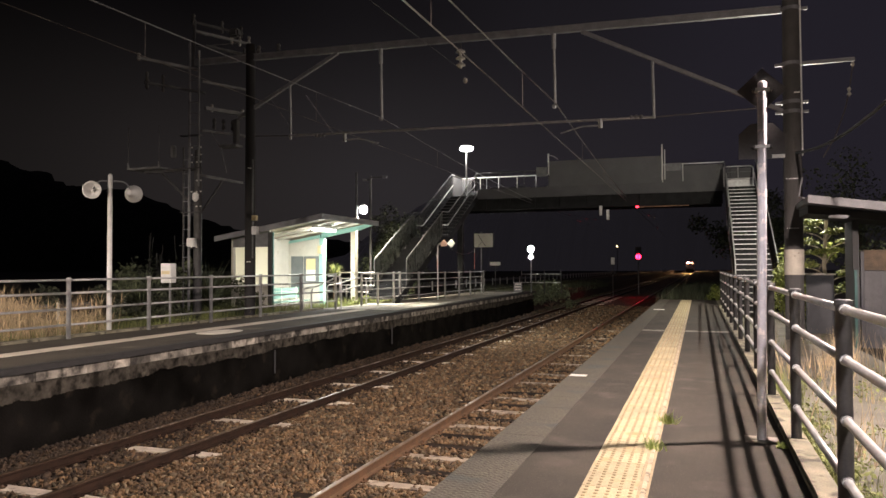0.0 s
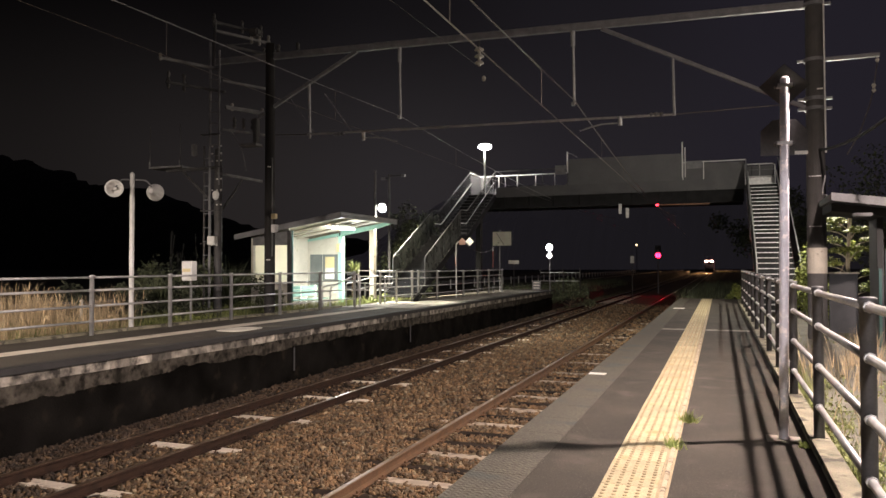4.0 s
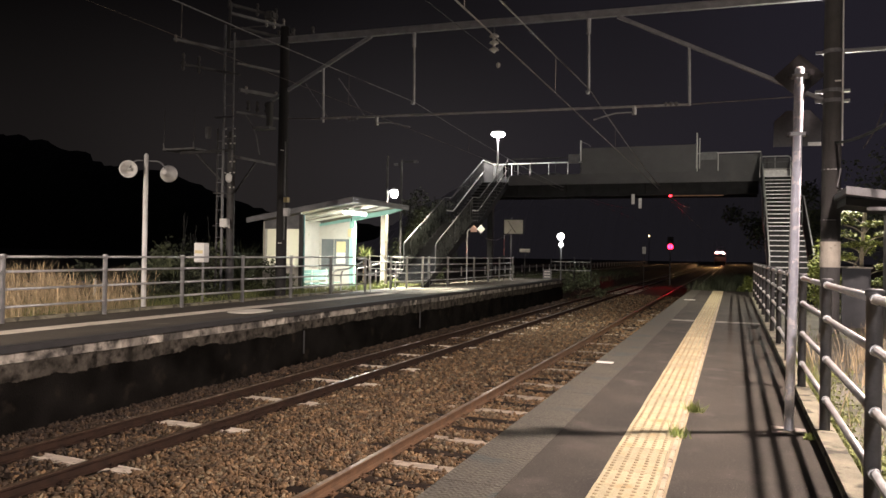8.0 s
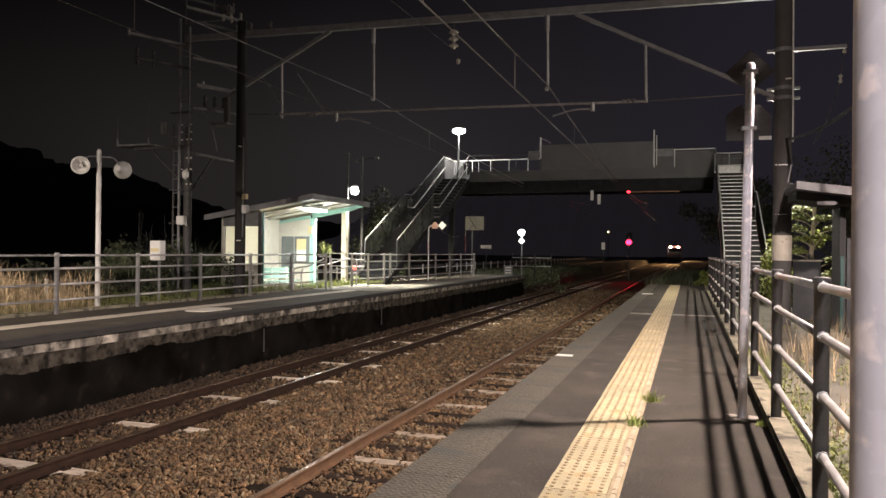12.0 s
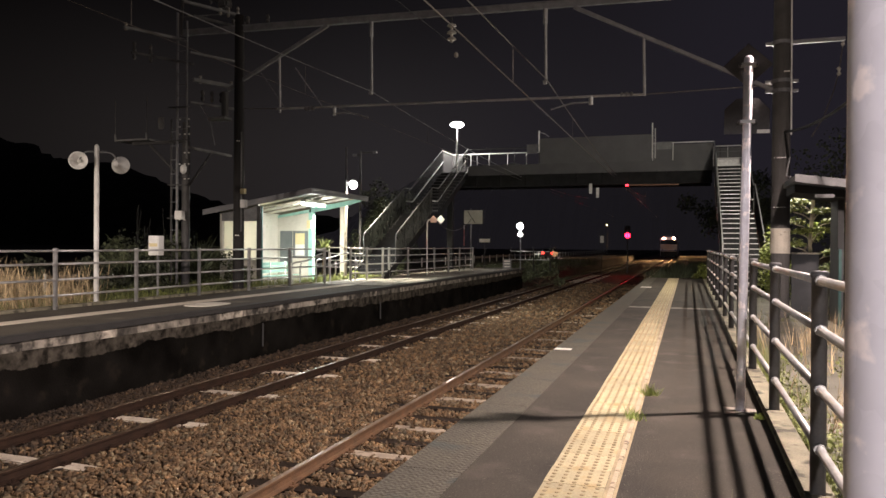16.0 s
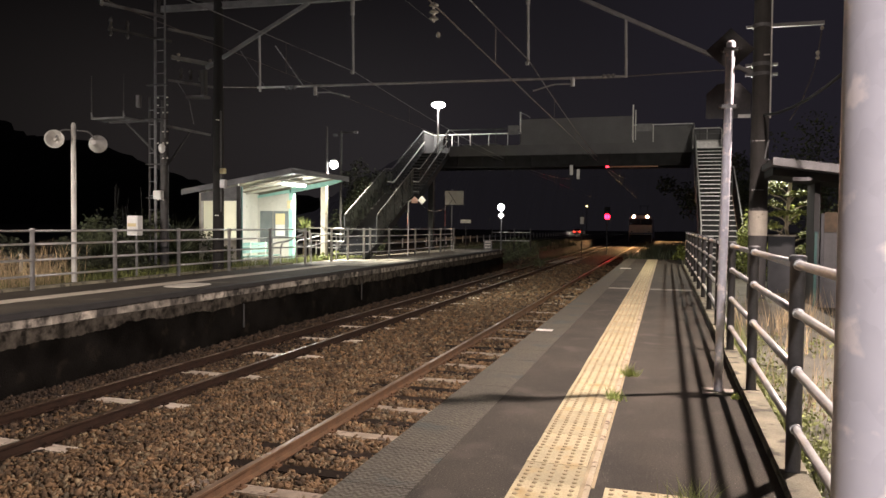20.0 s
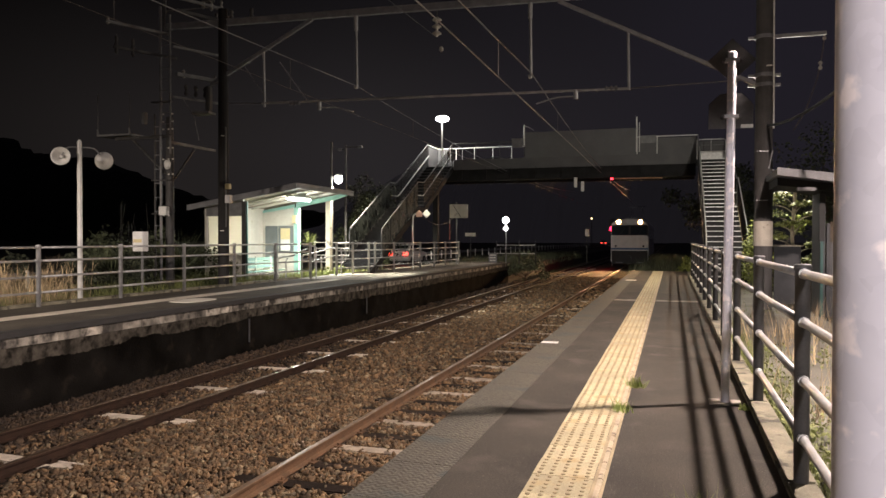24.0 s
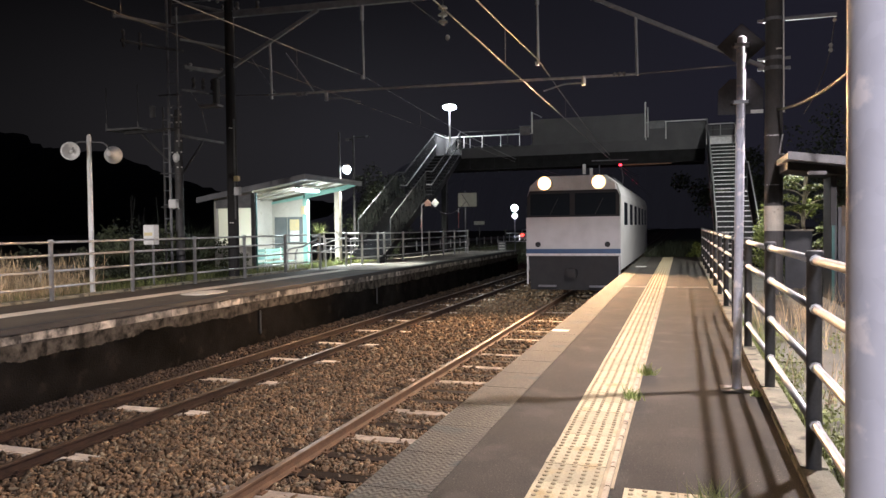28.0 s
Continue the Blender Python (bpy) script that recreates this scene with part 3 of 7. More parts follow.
NEAR_PALE = (9, 12, 14, 17, 19, 21, 24, 26, 29, 32, 36, 40, 45, 50)


def ground():
    xs = [-2500, -400, -60, -16, -13.5, -8.62, -8.5, -4.8, -1.0, -0.9, 1.3, 3.0, 20, 60, 400, 2500]
    zs = [-0.7, -0.7, -0.68, -0.68, -0.34, -0.32, -1.32, -1.30, -1.32, -0.4, -0.36, -0.32, -0.3, -0.3, -0.3, -0.3]
    ys = [-300, -40, 0, 40, 120, 400, 4000]
    v = [(x, y, z) for y in ys for x, z in zip(xs, zs)]
    n = len(xs)
    f = [(j * n + i, j * n + i + 1, (j + 1) * n + i + 1, (j + 1) * n + i) for j in range(len(ys) - 1) for i in range(n - 1)]
    tagged(raw("ground", v, f, M_SOIL), "dark soil ground round the station", "ground", kind="structure")


def ballast():
    bed = bmesh.new()
    outline = [(-8.3, -1.30), (-8.3, -1.17), (-7.6, -1.20), (-5.6, -1.20), (-4.8, -1.15), (-4.0, -1.20), (-1.6, -1.215), (-1.2, -1.25), (-1.2, -1.30)]
    prism(bed, outline, -8, 330, "Y")
    tagged(obj("ballast_bed", bed, M_BALLAST), "brown gravel track bed between two platforms", "track bed", kind="structure")
    rng = np.random.default_rng(4)
    pl, sz = [], []
    for y0, y1, dens, lo, hi in ((-3.0, 3.2, 260, 0.04, 0.08), (3.2, 12, 860, 0.026, 0.072), (12, 24, 250, 0.040, 0.090), (24, 48, 60, 0.08, 0.13)):
        k = int(dens * 6.9 * (y1 - y0))
        x, y = rng.uniform(-8.25, -1.35, k), rng.uniform(y0, y1, k)
        z = np.interp(x, [-8.3, -7.6, -5.6, -4.8, -4.0, -1.6, -1.2], [-1.155, -1.185, -1.185, -1.135, -1.18, -1.195, -1.23]) + rng.uniform(-0.015, 0.02, k)
        keep = np.ones(k, bool)
        for c in (NEAR_X, FAR_X):
            for s in (-0.566, 0.566):
                keep &= abs(x - c - s) > 0.085
        kn = np.round((y - 0.30) / 0.65).astype(int)
        on = abs(y - 0.30 - 0.65 * kn) < 0.135
        pale = np.isin(kn, NEAR_PALE)
        keep &= ~(on & (abs(x - NEAR_X) < 1.06) & ((x > -3.35) | ~pale) & (rng.random(k) < 0.95))
        kf = np.round((y - 0.64) / 0.66).astype(int)
        on = abs(y - 0.64 - 0.66 * kf) < 0.145
        keep &= ~(on & (kf % 3 == 0) & (x > -7.12) & (x < -5.80 + 0.10 * np.sin(kf * 2.1)))
        keep &= ~(on & (kf % 3 != 0) & (abs(x - FAR_X) < 0.9) & (rng.random(k) < 0.35))
        x, y, z = x[keep], y[keep], z[keep]
        pl.append(np.stack([x, y, z], -1))
        s = rng.uniform(lo, hi, len(x))
        sz.append(np.stack([s, s * rng.uniform(0.40, 0.95, len(x)), s * rng.uniform(0.25, 0.7, len(x))], -1))
    pl, sz = np.concatenate(pl), np.concatenate(sz)
    # Stones turn darker towards the far wall, standing for its shade.
    darkened = pl[:, 0] + rng.normal(0, 0.55, len(pl)) < -6.75
    grey = ~darkened & (rng.random(len(pl)) < 0.22)
    for name, pick, m, label in (("ballast_stones", ~darkened & ~grey, M_STONES, "angular brown crushed stones between the rails"), ("grey_ballast_stones", grey, M_STONES_GREY, "paler grey-brown crushed stones among the brown ones"), ("dirty_ballast_stones", darkened, M_STONES_DARK, "stones along the far platform wall, coloured dark for its shade")):
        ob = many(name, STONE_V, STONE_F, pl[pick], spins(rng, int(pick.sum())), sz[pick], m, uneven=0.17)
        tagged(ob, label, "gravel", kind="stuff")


RAIL_PROFILE = [(-0.061, 0), (0.061, 0), (0.061, 0.010), (0.010, 0.026), (0.0085, 0.086), (0.0325, 0.098), (0.0325, 0.122), (-0.0325, 0.122), (-0.0325, 0.098), (-0.0085, 0.086), (-0.010, 0.026), (-0.061, 0.010)]
HEAD_PROFILE = [(-0.0325, 0.1222), (-0.031, 0.126), (-0.022, 0.130), (0.022, 0.130), (0.031, 0.126), (0.0325, 0.1222)]


def track(x, label, pale, start, step, pale_m, rust):
    t = thing("railway_track", (x, 0, RAIL_TOP - 0.130), label, "railway track", "railway tracks")
    rail = None
    for s in (-0.566, 0.566):
        rail = part("rail", prism(bmesh.new(), RAIL_PROFILE, -8, 330), rust, t, "rusty steel rail")
        rail.location.x = s
        part("rail_head", prism(bmesh.new(), HEAD_PROFILE, -8, 330), M_RAILTOP if rust == M_RUST else M_RAILTOP_DULL, rail, "polished running surface")
    dark = pale_one = None
    for k in range(-11, 96):
        y = start + step * k
        if pale(k):
            if pale_one is None:
                pale_one = part("sleeper", B(-1.04, -0.11, -0.15, 1.04, 0.11, 0.002, 0.012), pale_m, t, "pale weathered sleeper")
                pale_one.location = (0, y, 0)
            else:
                again(pale_one, (random.uniform(-0.03, 0.03), y, random.uniform(-0.004, 0)), rz=random.uniform(-1, 1))
        else:
            if dark is None:
                dark = part("sleeper", B(-1.06, -0.11, -0.15, 1.06, 0.11, -0.003, 0.012), M_SLEEPER, t, "dark timber sleeper")
                dark.location = (0, y, 0)
            else:
                again(dark, (random.uniform(-0.03, 0.03), y, random.uniform(-0.012, 0)), rz=random.uniform(-1.2, 1.2))
    bolts = bmesh.new()
    for k in range(6, 34):
        y = start + step * k
        for s in (-0.566, 0.566):
            for side in (-1, 1):
                box(bolts, s + side * 0.085 - 0.035, y - 0.05, -0.004, s + side * 0.085 + 0.035, y + 0.05, 0.016)
                tube(bolts, (s + side * 0.085, y, 0.016), (s + side * 0.085, y, 0.045), 0.014, n=6)
    tagged(part("rail_fastening", bolts, rust, t, "rusty rail clips and bolts"), kind="stuff")
    return t


ground()
ballast()
track(NEAR_X, "rusty narrow-gauge railway track on timber and pale sleepers", lambda k: k in NEAR_PALE, 0.30, 0.65, M_SLEEPER_N, M_RUST)
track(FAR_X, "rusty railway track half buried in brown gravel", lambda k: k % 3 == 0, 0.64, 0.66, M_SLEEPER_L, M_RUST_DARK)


# ---- platforms ----
def chevron_material():
    m = mat("ribbed_edge_slab", (0.084, 0.075, 0.054), (0.056, 0.050, 0.037), 2.0, 70, 0.75, bump=0.6, dist=0.006, world=True, grain_range=(-0.4, 2.4), spots=((0.045, 0.052, 0.045), 2.4, 0.57))
    t = m.node_tree
    n, l = t.nodes, t.links
    co = n.new("ShaderNodeNewGeometry")
    sep = n.new("ShaderNodeSeparateXYZ")
    l.new(co.outputs["Position"], sep.inputs["Vector"])

    def op(kind, a, b):
        q = n.new("ShaderNodeMath")
        q.operation = kind
        for i, v in enumerate((a, b)):
            if isinstance(v, (int, float)):
                q.inputs[i].default_value = v
            elif v is not None:
                l.new(v, q.inputs[i])
        return q.outputs[0]
    zig = op("PINGPONG", sep.outputs["X"], 0.03)
    s = op("SINE", op("MULTIPLY", op("ADD", sep.outputs["Y"], zig), 2 * math.pi / 0.045), None)
    old = [x for x in n if x.bl_idname == "ShaderNodeBump"][0]
    b = n.new("ShaderNodeBump")
    b.inputs["Strength"].default_value, b.inputs["Distance"].default_value = 0.36, 0.0040
    l.new(s, b.inputs["Height"])
    l.new(old.outputs["Normal"], b.inputs["Normal"])
    l.new(b.outputs["Normal"], n["Principled BSDF"].inputs["Normal"])
    return m


M_EDGE = speckled(chevron_material(), (0.16, 0.15, 0.12), 80, 0.68)


def near_platform():
    slab = obj("platform", B(-1.10, -14, -1.32, 1.115, 31.2, 0.0), M_ASPHALT)
    tagged(slab, "grey asphalt railway platform with a worn surface", "platform", kind="structure")
    part("platform_wall", B(-1.13, -14, -1.3, -1.103, 31.2, -0.105), M_CONC_DARK, slab, "near-black blotched concrete platform wall")
    edge = None
    for k in range(67):
        y = -9.0 + 0.6 * k
        if edge is None:
            edge = part("edge_slab", B(-1.155, 0.0015, -0.10, -0.775, 0.5985, 0.005, 0.001), M_EDGE, slab, "ribbed concrete edge slab")
            edge.location = (0, y, 0)
        else:
            again(edge, (0, y, 0))
    kerb = None
    for k in range(20):
        y = -9.6 + 2.0 * k
        if kerb is None:
            kerb = part("kerb", B(0.972, 0.006, -0.5, 1.13, 1.994, 0.035, 0.012), M_KERB, slab, "weathered concrete kerb")
            kerb.location = (0, y, 0)
        else:
            again(kerb, (0, y, random.uniform(-0.004, 0.004)))
    return slab


def tactile(slab):
    """Yellow warning tiles with domes, and the ridge beside them."""
    bm = B(-0.164, 0.003, 0.001, 0.164, 0.297, 0.008)
    for i in range(5):
        for j in range(5):
            lathe(bm, [(0.0135, 0.008), (0.0125, 0.0130), (0.008, 0.0150)], 7, "Z", (-0.129 + 0.0645 * i, 0.03 + 0.06 * j, 0))
    bm.faces.ensure_lookup_table()
    # Dome faces get the darker colour that stands for their shaded sides.
    for face in bm.faces[6:]:
        face.material_index = 1
    first = part("tactile_tile", bm, M_YELLOW, slab, "worn yellow tile with raised domes")
    first.data.materials.append(M_DOME)
    y0 = -8.7
    first.location = (-0.155, y0, 0)
    for k in range(1, 132):
        again(first, (-0.155 + random.uniform(-0.002, 0.002), y0 + 0.30 * k, random.uniform(-0.001, 0.0015)))
    for k in range(2):
        again(first, (0.29 + 0.33 * k, 3.62, 0.0))
    ridge = part("edge_ridge", B(0.030, 0.002, 0.001, 0.058, 0.296, 0.017, 0.004), M_WHITELINE, slab, "raised guide bar")
    ridge.location = (0, y0, 0)
    for k in range(1, 132):
        again(ridge, (0, y0 + 0.30 * k, 0))
    # Darker bed sets the guide bar off from the tile.
    part("tile_bed", B(0.0095, -8.7, 0.0005, 0.0295, 31, 0.0035), M_DOME, slab, "darkened mortar bed between tile and guide bar")
    part("border_line", B(0.0585, 3.9, 0.001, 0.074, 31, 0.004), M_DOME, slab, "worn pale border line")


def marks(slab):
    for x0, y0, x1, y1 in ((-1.14, 9.25, -0.94, 9.40), (-0.98, 23.7, -0.66, 24.1)):
        part("painted_mark", B(x0, y0, 0.0055, x1, y1, 0.0085), M_PAINT, slab, "white painted position mark")
    part("joint", B(-0.77, 16.05, 0.0005, 0.92, 16.4, 0.0022), M_CONC, slab, "pale cross joint in the asphalt")


def far_platform():
    slab = obj("platform_far", B(-11.25, -10, -1.32, -8.40, 40.5, 0.0), M_ASPHALT_FAR)
    tagged(slab, "worn platform across the tracks with a whitewashed edge", "platform", kind="structure")
    part("platform_wall", B(-8.397, -10, -1.32, -8.348, 40.5, -0.228), M_CONC_DARK, slab, "near-black blotched concrete wall")
    part("rubber_lip", B(-8.44, -10, -0.085, -8.235, 40.5, 0.004, 0.004), M_LIP, slab, "dark edge lip")
    rng = random.Random(5)
    block = part("coping_block", B(-8.396, 0.0005, -0.225, -8.285, 0.4495, -0.089, 0.004), M_COPING, slab, "whitewashed concrete block")
    # stained course below, with a ragged lower edge above the near-black wall
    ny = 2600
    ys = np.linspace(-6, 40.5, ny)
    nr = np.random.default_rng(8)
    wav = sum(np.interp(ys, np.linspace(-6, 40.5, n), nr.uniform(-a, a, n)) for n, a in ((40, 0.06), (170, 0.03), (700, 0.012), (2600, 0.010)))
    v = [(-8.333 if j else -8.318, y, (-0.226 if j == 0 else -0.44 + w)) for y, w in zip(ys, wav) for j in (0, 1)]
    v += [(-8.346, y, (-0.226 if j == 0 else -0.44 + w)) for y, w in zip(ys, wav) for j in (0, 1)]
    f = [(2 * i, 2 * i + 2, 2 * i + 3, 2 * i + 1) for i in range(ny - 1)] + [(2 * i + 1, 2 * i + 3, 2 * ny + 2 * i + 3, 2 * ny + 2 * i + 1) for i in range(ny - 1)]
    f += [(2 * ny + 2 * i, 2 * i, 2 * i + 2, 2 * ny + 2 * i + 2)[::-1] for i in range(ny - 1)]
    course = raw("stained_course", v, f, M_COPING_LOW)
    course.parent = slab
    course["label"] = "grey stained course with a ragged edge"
    y = -1.0
    block.location.y = y
    while y < 39.5:
        y += 0.45
        again(block, (rng.uniform(-0.012, 0.006), y, rng.uniform(-0.01, 0.0)))
    part("pale_strip", B(-9.92, -10, 0.001, -9.50, 21.38, 0.005), M_STRIP, slab, "pale concrete strip")
    part("pale_surface", B(-11.2, 21.4, 0.001, -8.55, 38.5, 0.006), M_PALESURF, slab, "pale worn concrete surface")
    part("repair_slab", prism(bmesh.new(), [(-9.05 + 0.33 * math.copysign(abs(math.cos(a)) ** 0.6, math.cos(a)), 13.16 + 0.52 * math.copysign(abs(math.sin(a)) ** 0.6, math.sin(a))) for a in (0.262 * k for k in range(24))], 0.001, 0.012, "Z"), M_REPAIR, slab, "pale repair slab")
    part("back_kerb", B(-11.26, -10, -0.4, -11.05, 21.3, 0.05, 0.01), M_KERB, slab, "weathered concrete kerb")
    for y in (20.5, 14.1):
        part("wall_pipe", T((-8.32, y, -0.95), (-8.32, y, -0.45), 0.018, n=8), M_DARKSTEEL, slab, "grey drain pipe")
    return slab


slab_near = near_platform()
tactile(slab_near)
marks(slab_near)
slab_far = far_platform()


# ---- fences ----
FENCE_Z = (1.115, 0.865, 0.565, 0.265)


def fence(posts, label, group="pipe fences", levels=FENCE_Z, r_post=0.038, r_rail=0.0225, top=1.165, z0=0.0, posts_of=None):
    posts_of = posts_of or M_GALV
    x0, y0 = posts[0]
    t = thing("pipe_fence", (x0, y0, z0), label, "fence", group)
    pm = lathe(bmesh.new(), [(r_post, -0.08), (r_post, top - 0.035), (r_post + 0.006, top - 0.03), (r_post + 0.006, top - 0.006), (r_post - 0.006, top)], 14)
    first = None
    for x, y in posts:
        if first is None:
            first = part("post", pm, posts_of, t, "grey steel post with a flat cap", smooth=True)
        else:
            again(first, (x - x0, y - y0, 0))
    meshes = {}
    for (xa, ya), (xb, yb) in zip(posts, posts[1:]):
        key = (round(xb - xa, 2), round(yb - ya, 2))
        for z in levels:
            if key not in meshes:
                d = Vector((xb - xa, yb - ya, 0))
                u = d.normalized()
                bm = T(u * r_post * 0.8, d - u * r_post * 0.8, r_rail, n=10)
                for e in (u * (r_post + 0.012), d - u * (r_post + 0.012)):
                    tube(bm, e - u * 0.016, e + u * 0.016, r_rail + 0.007, n=8)
                meshes[key] = part("rail", bm, M_GALV, t, "galvanised pipe rail", smooth=True)
                meshes[key].location = (xa - x0, ya - y0, z)
            else:
                again(meshes[key], (xa - x0, ya - y0, z))
    return t


near_posts = [(1.05, 0.42 + 2.0 * k) for k in range(0, 14)]
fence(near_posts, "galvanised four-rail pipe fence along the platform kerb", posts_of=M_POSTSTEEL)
far_posts = [(-10.95, 2.5 + 2.15 * k) for k in range(0, 9)] + [(-10.72, 21.5)]
fence(far_posts, "grey four-rail pipe fence along the far platform", r_post=0.042)
fence([(-10.72, 23.42), (-10.55, 24.40), (-10.365, 25.42), (-10.29, 25.84), (-10.05, 27.2), (-10.0, 30.2), (-9.98, 32.1), (-9.97, 33.8), (-9.95, 36.0)], "pale pipe fence beyond the platform steps", r_post=0.042)
fence([(-14.6, 29.3), (-12.6, 29.3), (-11.6, 29.3)], "low pipe fence beside the grass", r_post=0.042)


# ---- footbridge ----
BR_Y0, BR_Y1, DECK = 36.0, 37.8, 4.95


def footbridge():
    t = thing("footbridge", (-4.5, 36.5, -0.35), "grey steel footbridge over the tracks with two open stairs", "footbridge")
    o = Vector((-4.5, 36.5, -0.35))

    def P(name, bm, m, label="", parent=None):
        bmesh.ops.translate(bm, verts=bm.verts, vec=-o)
        return part(name, bm, m, parent or t, label)
    xl, xr = -11.62, 2.82
    P("deck", B(xl, BR_Y0, DECK - 0.12, xr, BR_Y1, DECK), M_DECK, "grey deck plate")
    P("fascia", B(-10.2, BR_Y0 - 0.075, DECK - 0.17, 1.45, BR_Y0 - 0.031, DECK + 0.33), M_DECK, "grey fascia plate along the deck")
    for y in (BR_Y0, BR_Y1):
        bm = B(xl + 0.2, y - 0.09, DECK - 0.75, xr - 1.4, y + 0.09, DECK - 0.70)
        box(bm, xl + 0.2, y - 0.012, DECK - 0.70, xr - 1.4, y + 0.012, DECK - 0.121)
        x = xl + 0.6
        while x < xr - 1.5:
            box(bm, x - 0.01, y - 0.085, DECK - 0.70, x + 0.01, y - 0.0125, DECK - 0.122)
            x += 1.25
        # Near-black girder puts the deck's underside shade into colour.
        P("girder", bm, M_MESH_SHADE, "deep plate girder with stiffeners")
    # railings
    for y in (BR_Y0, BR_Y1):
        for xa, xb in ((-10.27 if y == BR_Y0 else xl, -6.6), (-1.2, 1.5 if y == BR_Y0 else xr)):
            # White and dark rails stand for the lamp-lit and unlit sides.
            rm = M_WHITE if (y == BR_Y0) == (xa > -3) else M_DARKSTEEL
            P("top_rail", T((xa, y, DECK + 1.15), (xb, y, DECK + 1.15), 0.028, n=8), rm, "pipe handrail")
            n = max(2, round((xb - xa) / 1.05))
            for k in range(n + 1):
                x = xa + (xb - xa) * k / n
                if xa > -3 and k == 2 and y == BR_Y0:
                    continue
                P("rail_post", T((x, y, DECK), (x, y, DECK + 1.15), 0.022, n=6), rm)
            if xa > -3:
                P("infill_panel", B(xa + 0.05, y + 0.02, DECK + 0.06, xb - 0.05, y + 0.03, DECK + 1.08), M_DECK, "grey perforated infill")
        P("shield_panel", B(-6.55, y - 0.03, DECK + 0.0, -1.25, y + 0.03, DECK + 1.58), M_SHIELD, "tall grey shield over the wires")
    for x in (-6.58, -1.22):
        P("shield_post", T((x, BR_Y0 - 0.06, DECK + (0.45 if x > -3 else 0.95)), (x, BR_Y0 - 0.06, DECK + (2.10 if x > -3 else 1.95)), 0.035, n=8), M_WHITE, "tall white post")
    P("shield_post", bent(bmesh.new(), [(-1.1, BR_Y0 - 0.06, DECK + 0.45), (-1.1, BR_Y0 - 0.06, DECK + 1.85)], 0.025), M_WHITE)
    P("bracket", bent(bmesh.new(), [(-6.58, BR_Y0 - 0.06, DECK + 1.9), (-6.3, BR_Y0 - 0.06, DECK + 1.8), (-6.1, BR_Y0 - 0.06, DECK + 1.65)], 0.02), M_GALV)
    P("notice_plate", B(-7.2, BR_Y0 - 0.05, DECK + 0.85, -6.66, BR_Y0 - 0.03, DECK + 1.3), M_STEEL, "small pale notice plate")
    P("notice_plate", B(-1.05, BR_Y0 - 0.05, DECK + 0.85, -0.35, BR_Y0 - 0.03, DECK + 1.2), M_STEEL, "small dull notice plate")
    # supports
    for x in (-11.3, 2.6):
        # Columns take the same painted shade.
        P("column", B(x - 0.13, 36.3, -0.4, x + 0.13, 36.6, DECK - 0.75), M_MESH_SHADE, "dark steel column")
    # stairs, rising away from the platforms in two flights with a landing between
    for xa, xb in ((-11.62, -10.27), (1.5, 2.82)):
        left = xa < 0
        z_lo, zm = (0.0, 2.65) if left else (-0.3, 2.55)
        ya, yb, yc, yd = 25.4, 30.7, 31.5, BR_Y0
        # Left stair's dimness is put into darker steel than the right one's.
        rail_m, low_m = (M_STAIR, M_MESH_SHADE) if left else (M_GALV, M_STAIR)

        def tread_z(y):
            return z_lo + (zm - z_lo) * (y - ya) / (yb - ya) if y < yb else zm if y < yc else zm + (DECK - zm) * (y - yc) / (yd - yc)
        for y0, y1, z0, z1, steps in ((ya, yb, z_lo, zm, 15), (yc, yd, zm, DECK, 13)):
            dy, dz = (y1 - y0) / steps, (z1 - z0) / steps
            tread = riser = None
            for k in range(steps):
                y, z = y0 + dy * k, z0 + dz * (k + 1)
                if tread is None:
                    bm = B(xa + 0.05, 0, -0.03, xb - 0.05, dy + 0.03, 0)
                    bmesh.ops.translate(bm, verts=bm.verts, vec=(-o.x, 0, 0))
                    # Lower left treads are coloured dark where little light reaches.
                    tread = part("tread", bm, M_GALV if not left else M_STAIR if y0 > yb else M_MESH_SHADE, t, "steel stair tread")
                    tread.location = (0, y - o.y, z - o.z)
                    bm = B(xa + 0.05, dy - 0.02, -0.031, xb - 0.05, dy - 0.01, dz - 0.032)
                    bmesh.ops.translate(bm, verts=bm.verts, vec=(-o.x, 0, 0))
                    riser = part("riser", bm, M_MESH_SHADE, t, "dark riser plate")
                    riser.location = (0, y - o.y, z - o.z)
                else:
                    again(tread, (0, y - o.y, z - o.z))
                    if k < steps - 1:
                        again(riser, (0, y - o.y, z - o.z))
        P("mid_landing", B(xa + 0.05, yb + 0.03, zm - 0.05, xb - 0.05, yc, zm + 0.001), M_STAIR, "steel landing plate")
        for x in (xa, xb):
            P("stringer", beam(bmesh.new(), (x, ya, z_lo - 0.02), (x, yb, zm - 0.10), 0.04, 0.26), low_m, "stair side plate")
            P("stringer", B(x - 0.02, yb + 0.002, zm - 0.23, x + 0.02, yc - 0.002, zm + 0.03), low_m)
            P("stringer", beam(bmesh.new(), (x, yc, zm - 0.10), (x, yd, DECK - 0.10), 0.04, 0.26), low_m, "stair side plate")
            yr = ya + 1.05
            P("handrail", bent(bmesh.new(), [(x, yr, tread_z(yr) - 0.4), (x, yr, tread_z(yr) + 1.14), (x, yb, zm + 1.14), (x, yc, zm + 1.16), (x, yd, DECK + 1.16)], 0.022), rail_m, "sloping pipe handrail")
            xi = x + (0.07 if x == xa else -0.07)
            P("handrail", bent(bmesh.new(), [(xi, yb + 0.1, zm + 0.56), (xi, yc + 0.1, zm + 0.58), (xi, yd, DECK + 0.60)], 0.024), M_WHITE, "white inner pipe handrail")
            for k in range(11):
                y = yr + (yd - yr) * k / 10
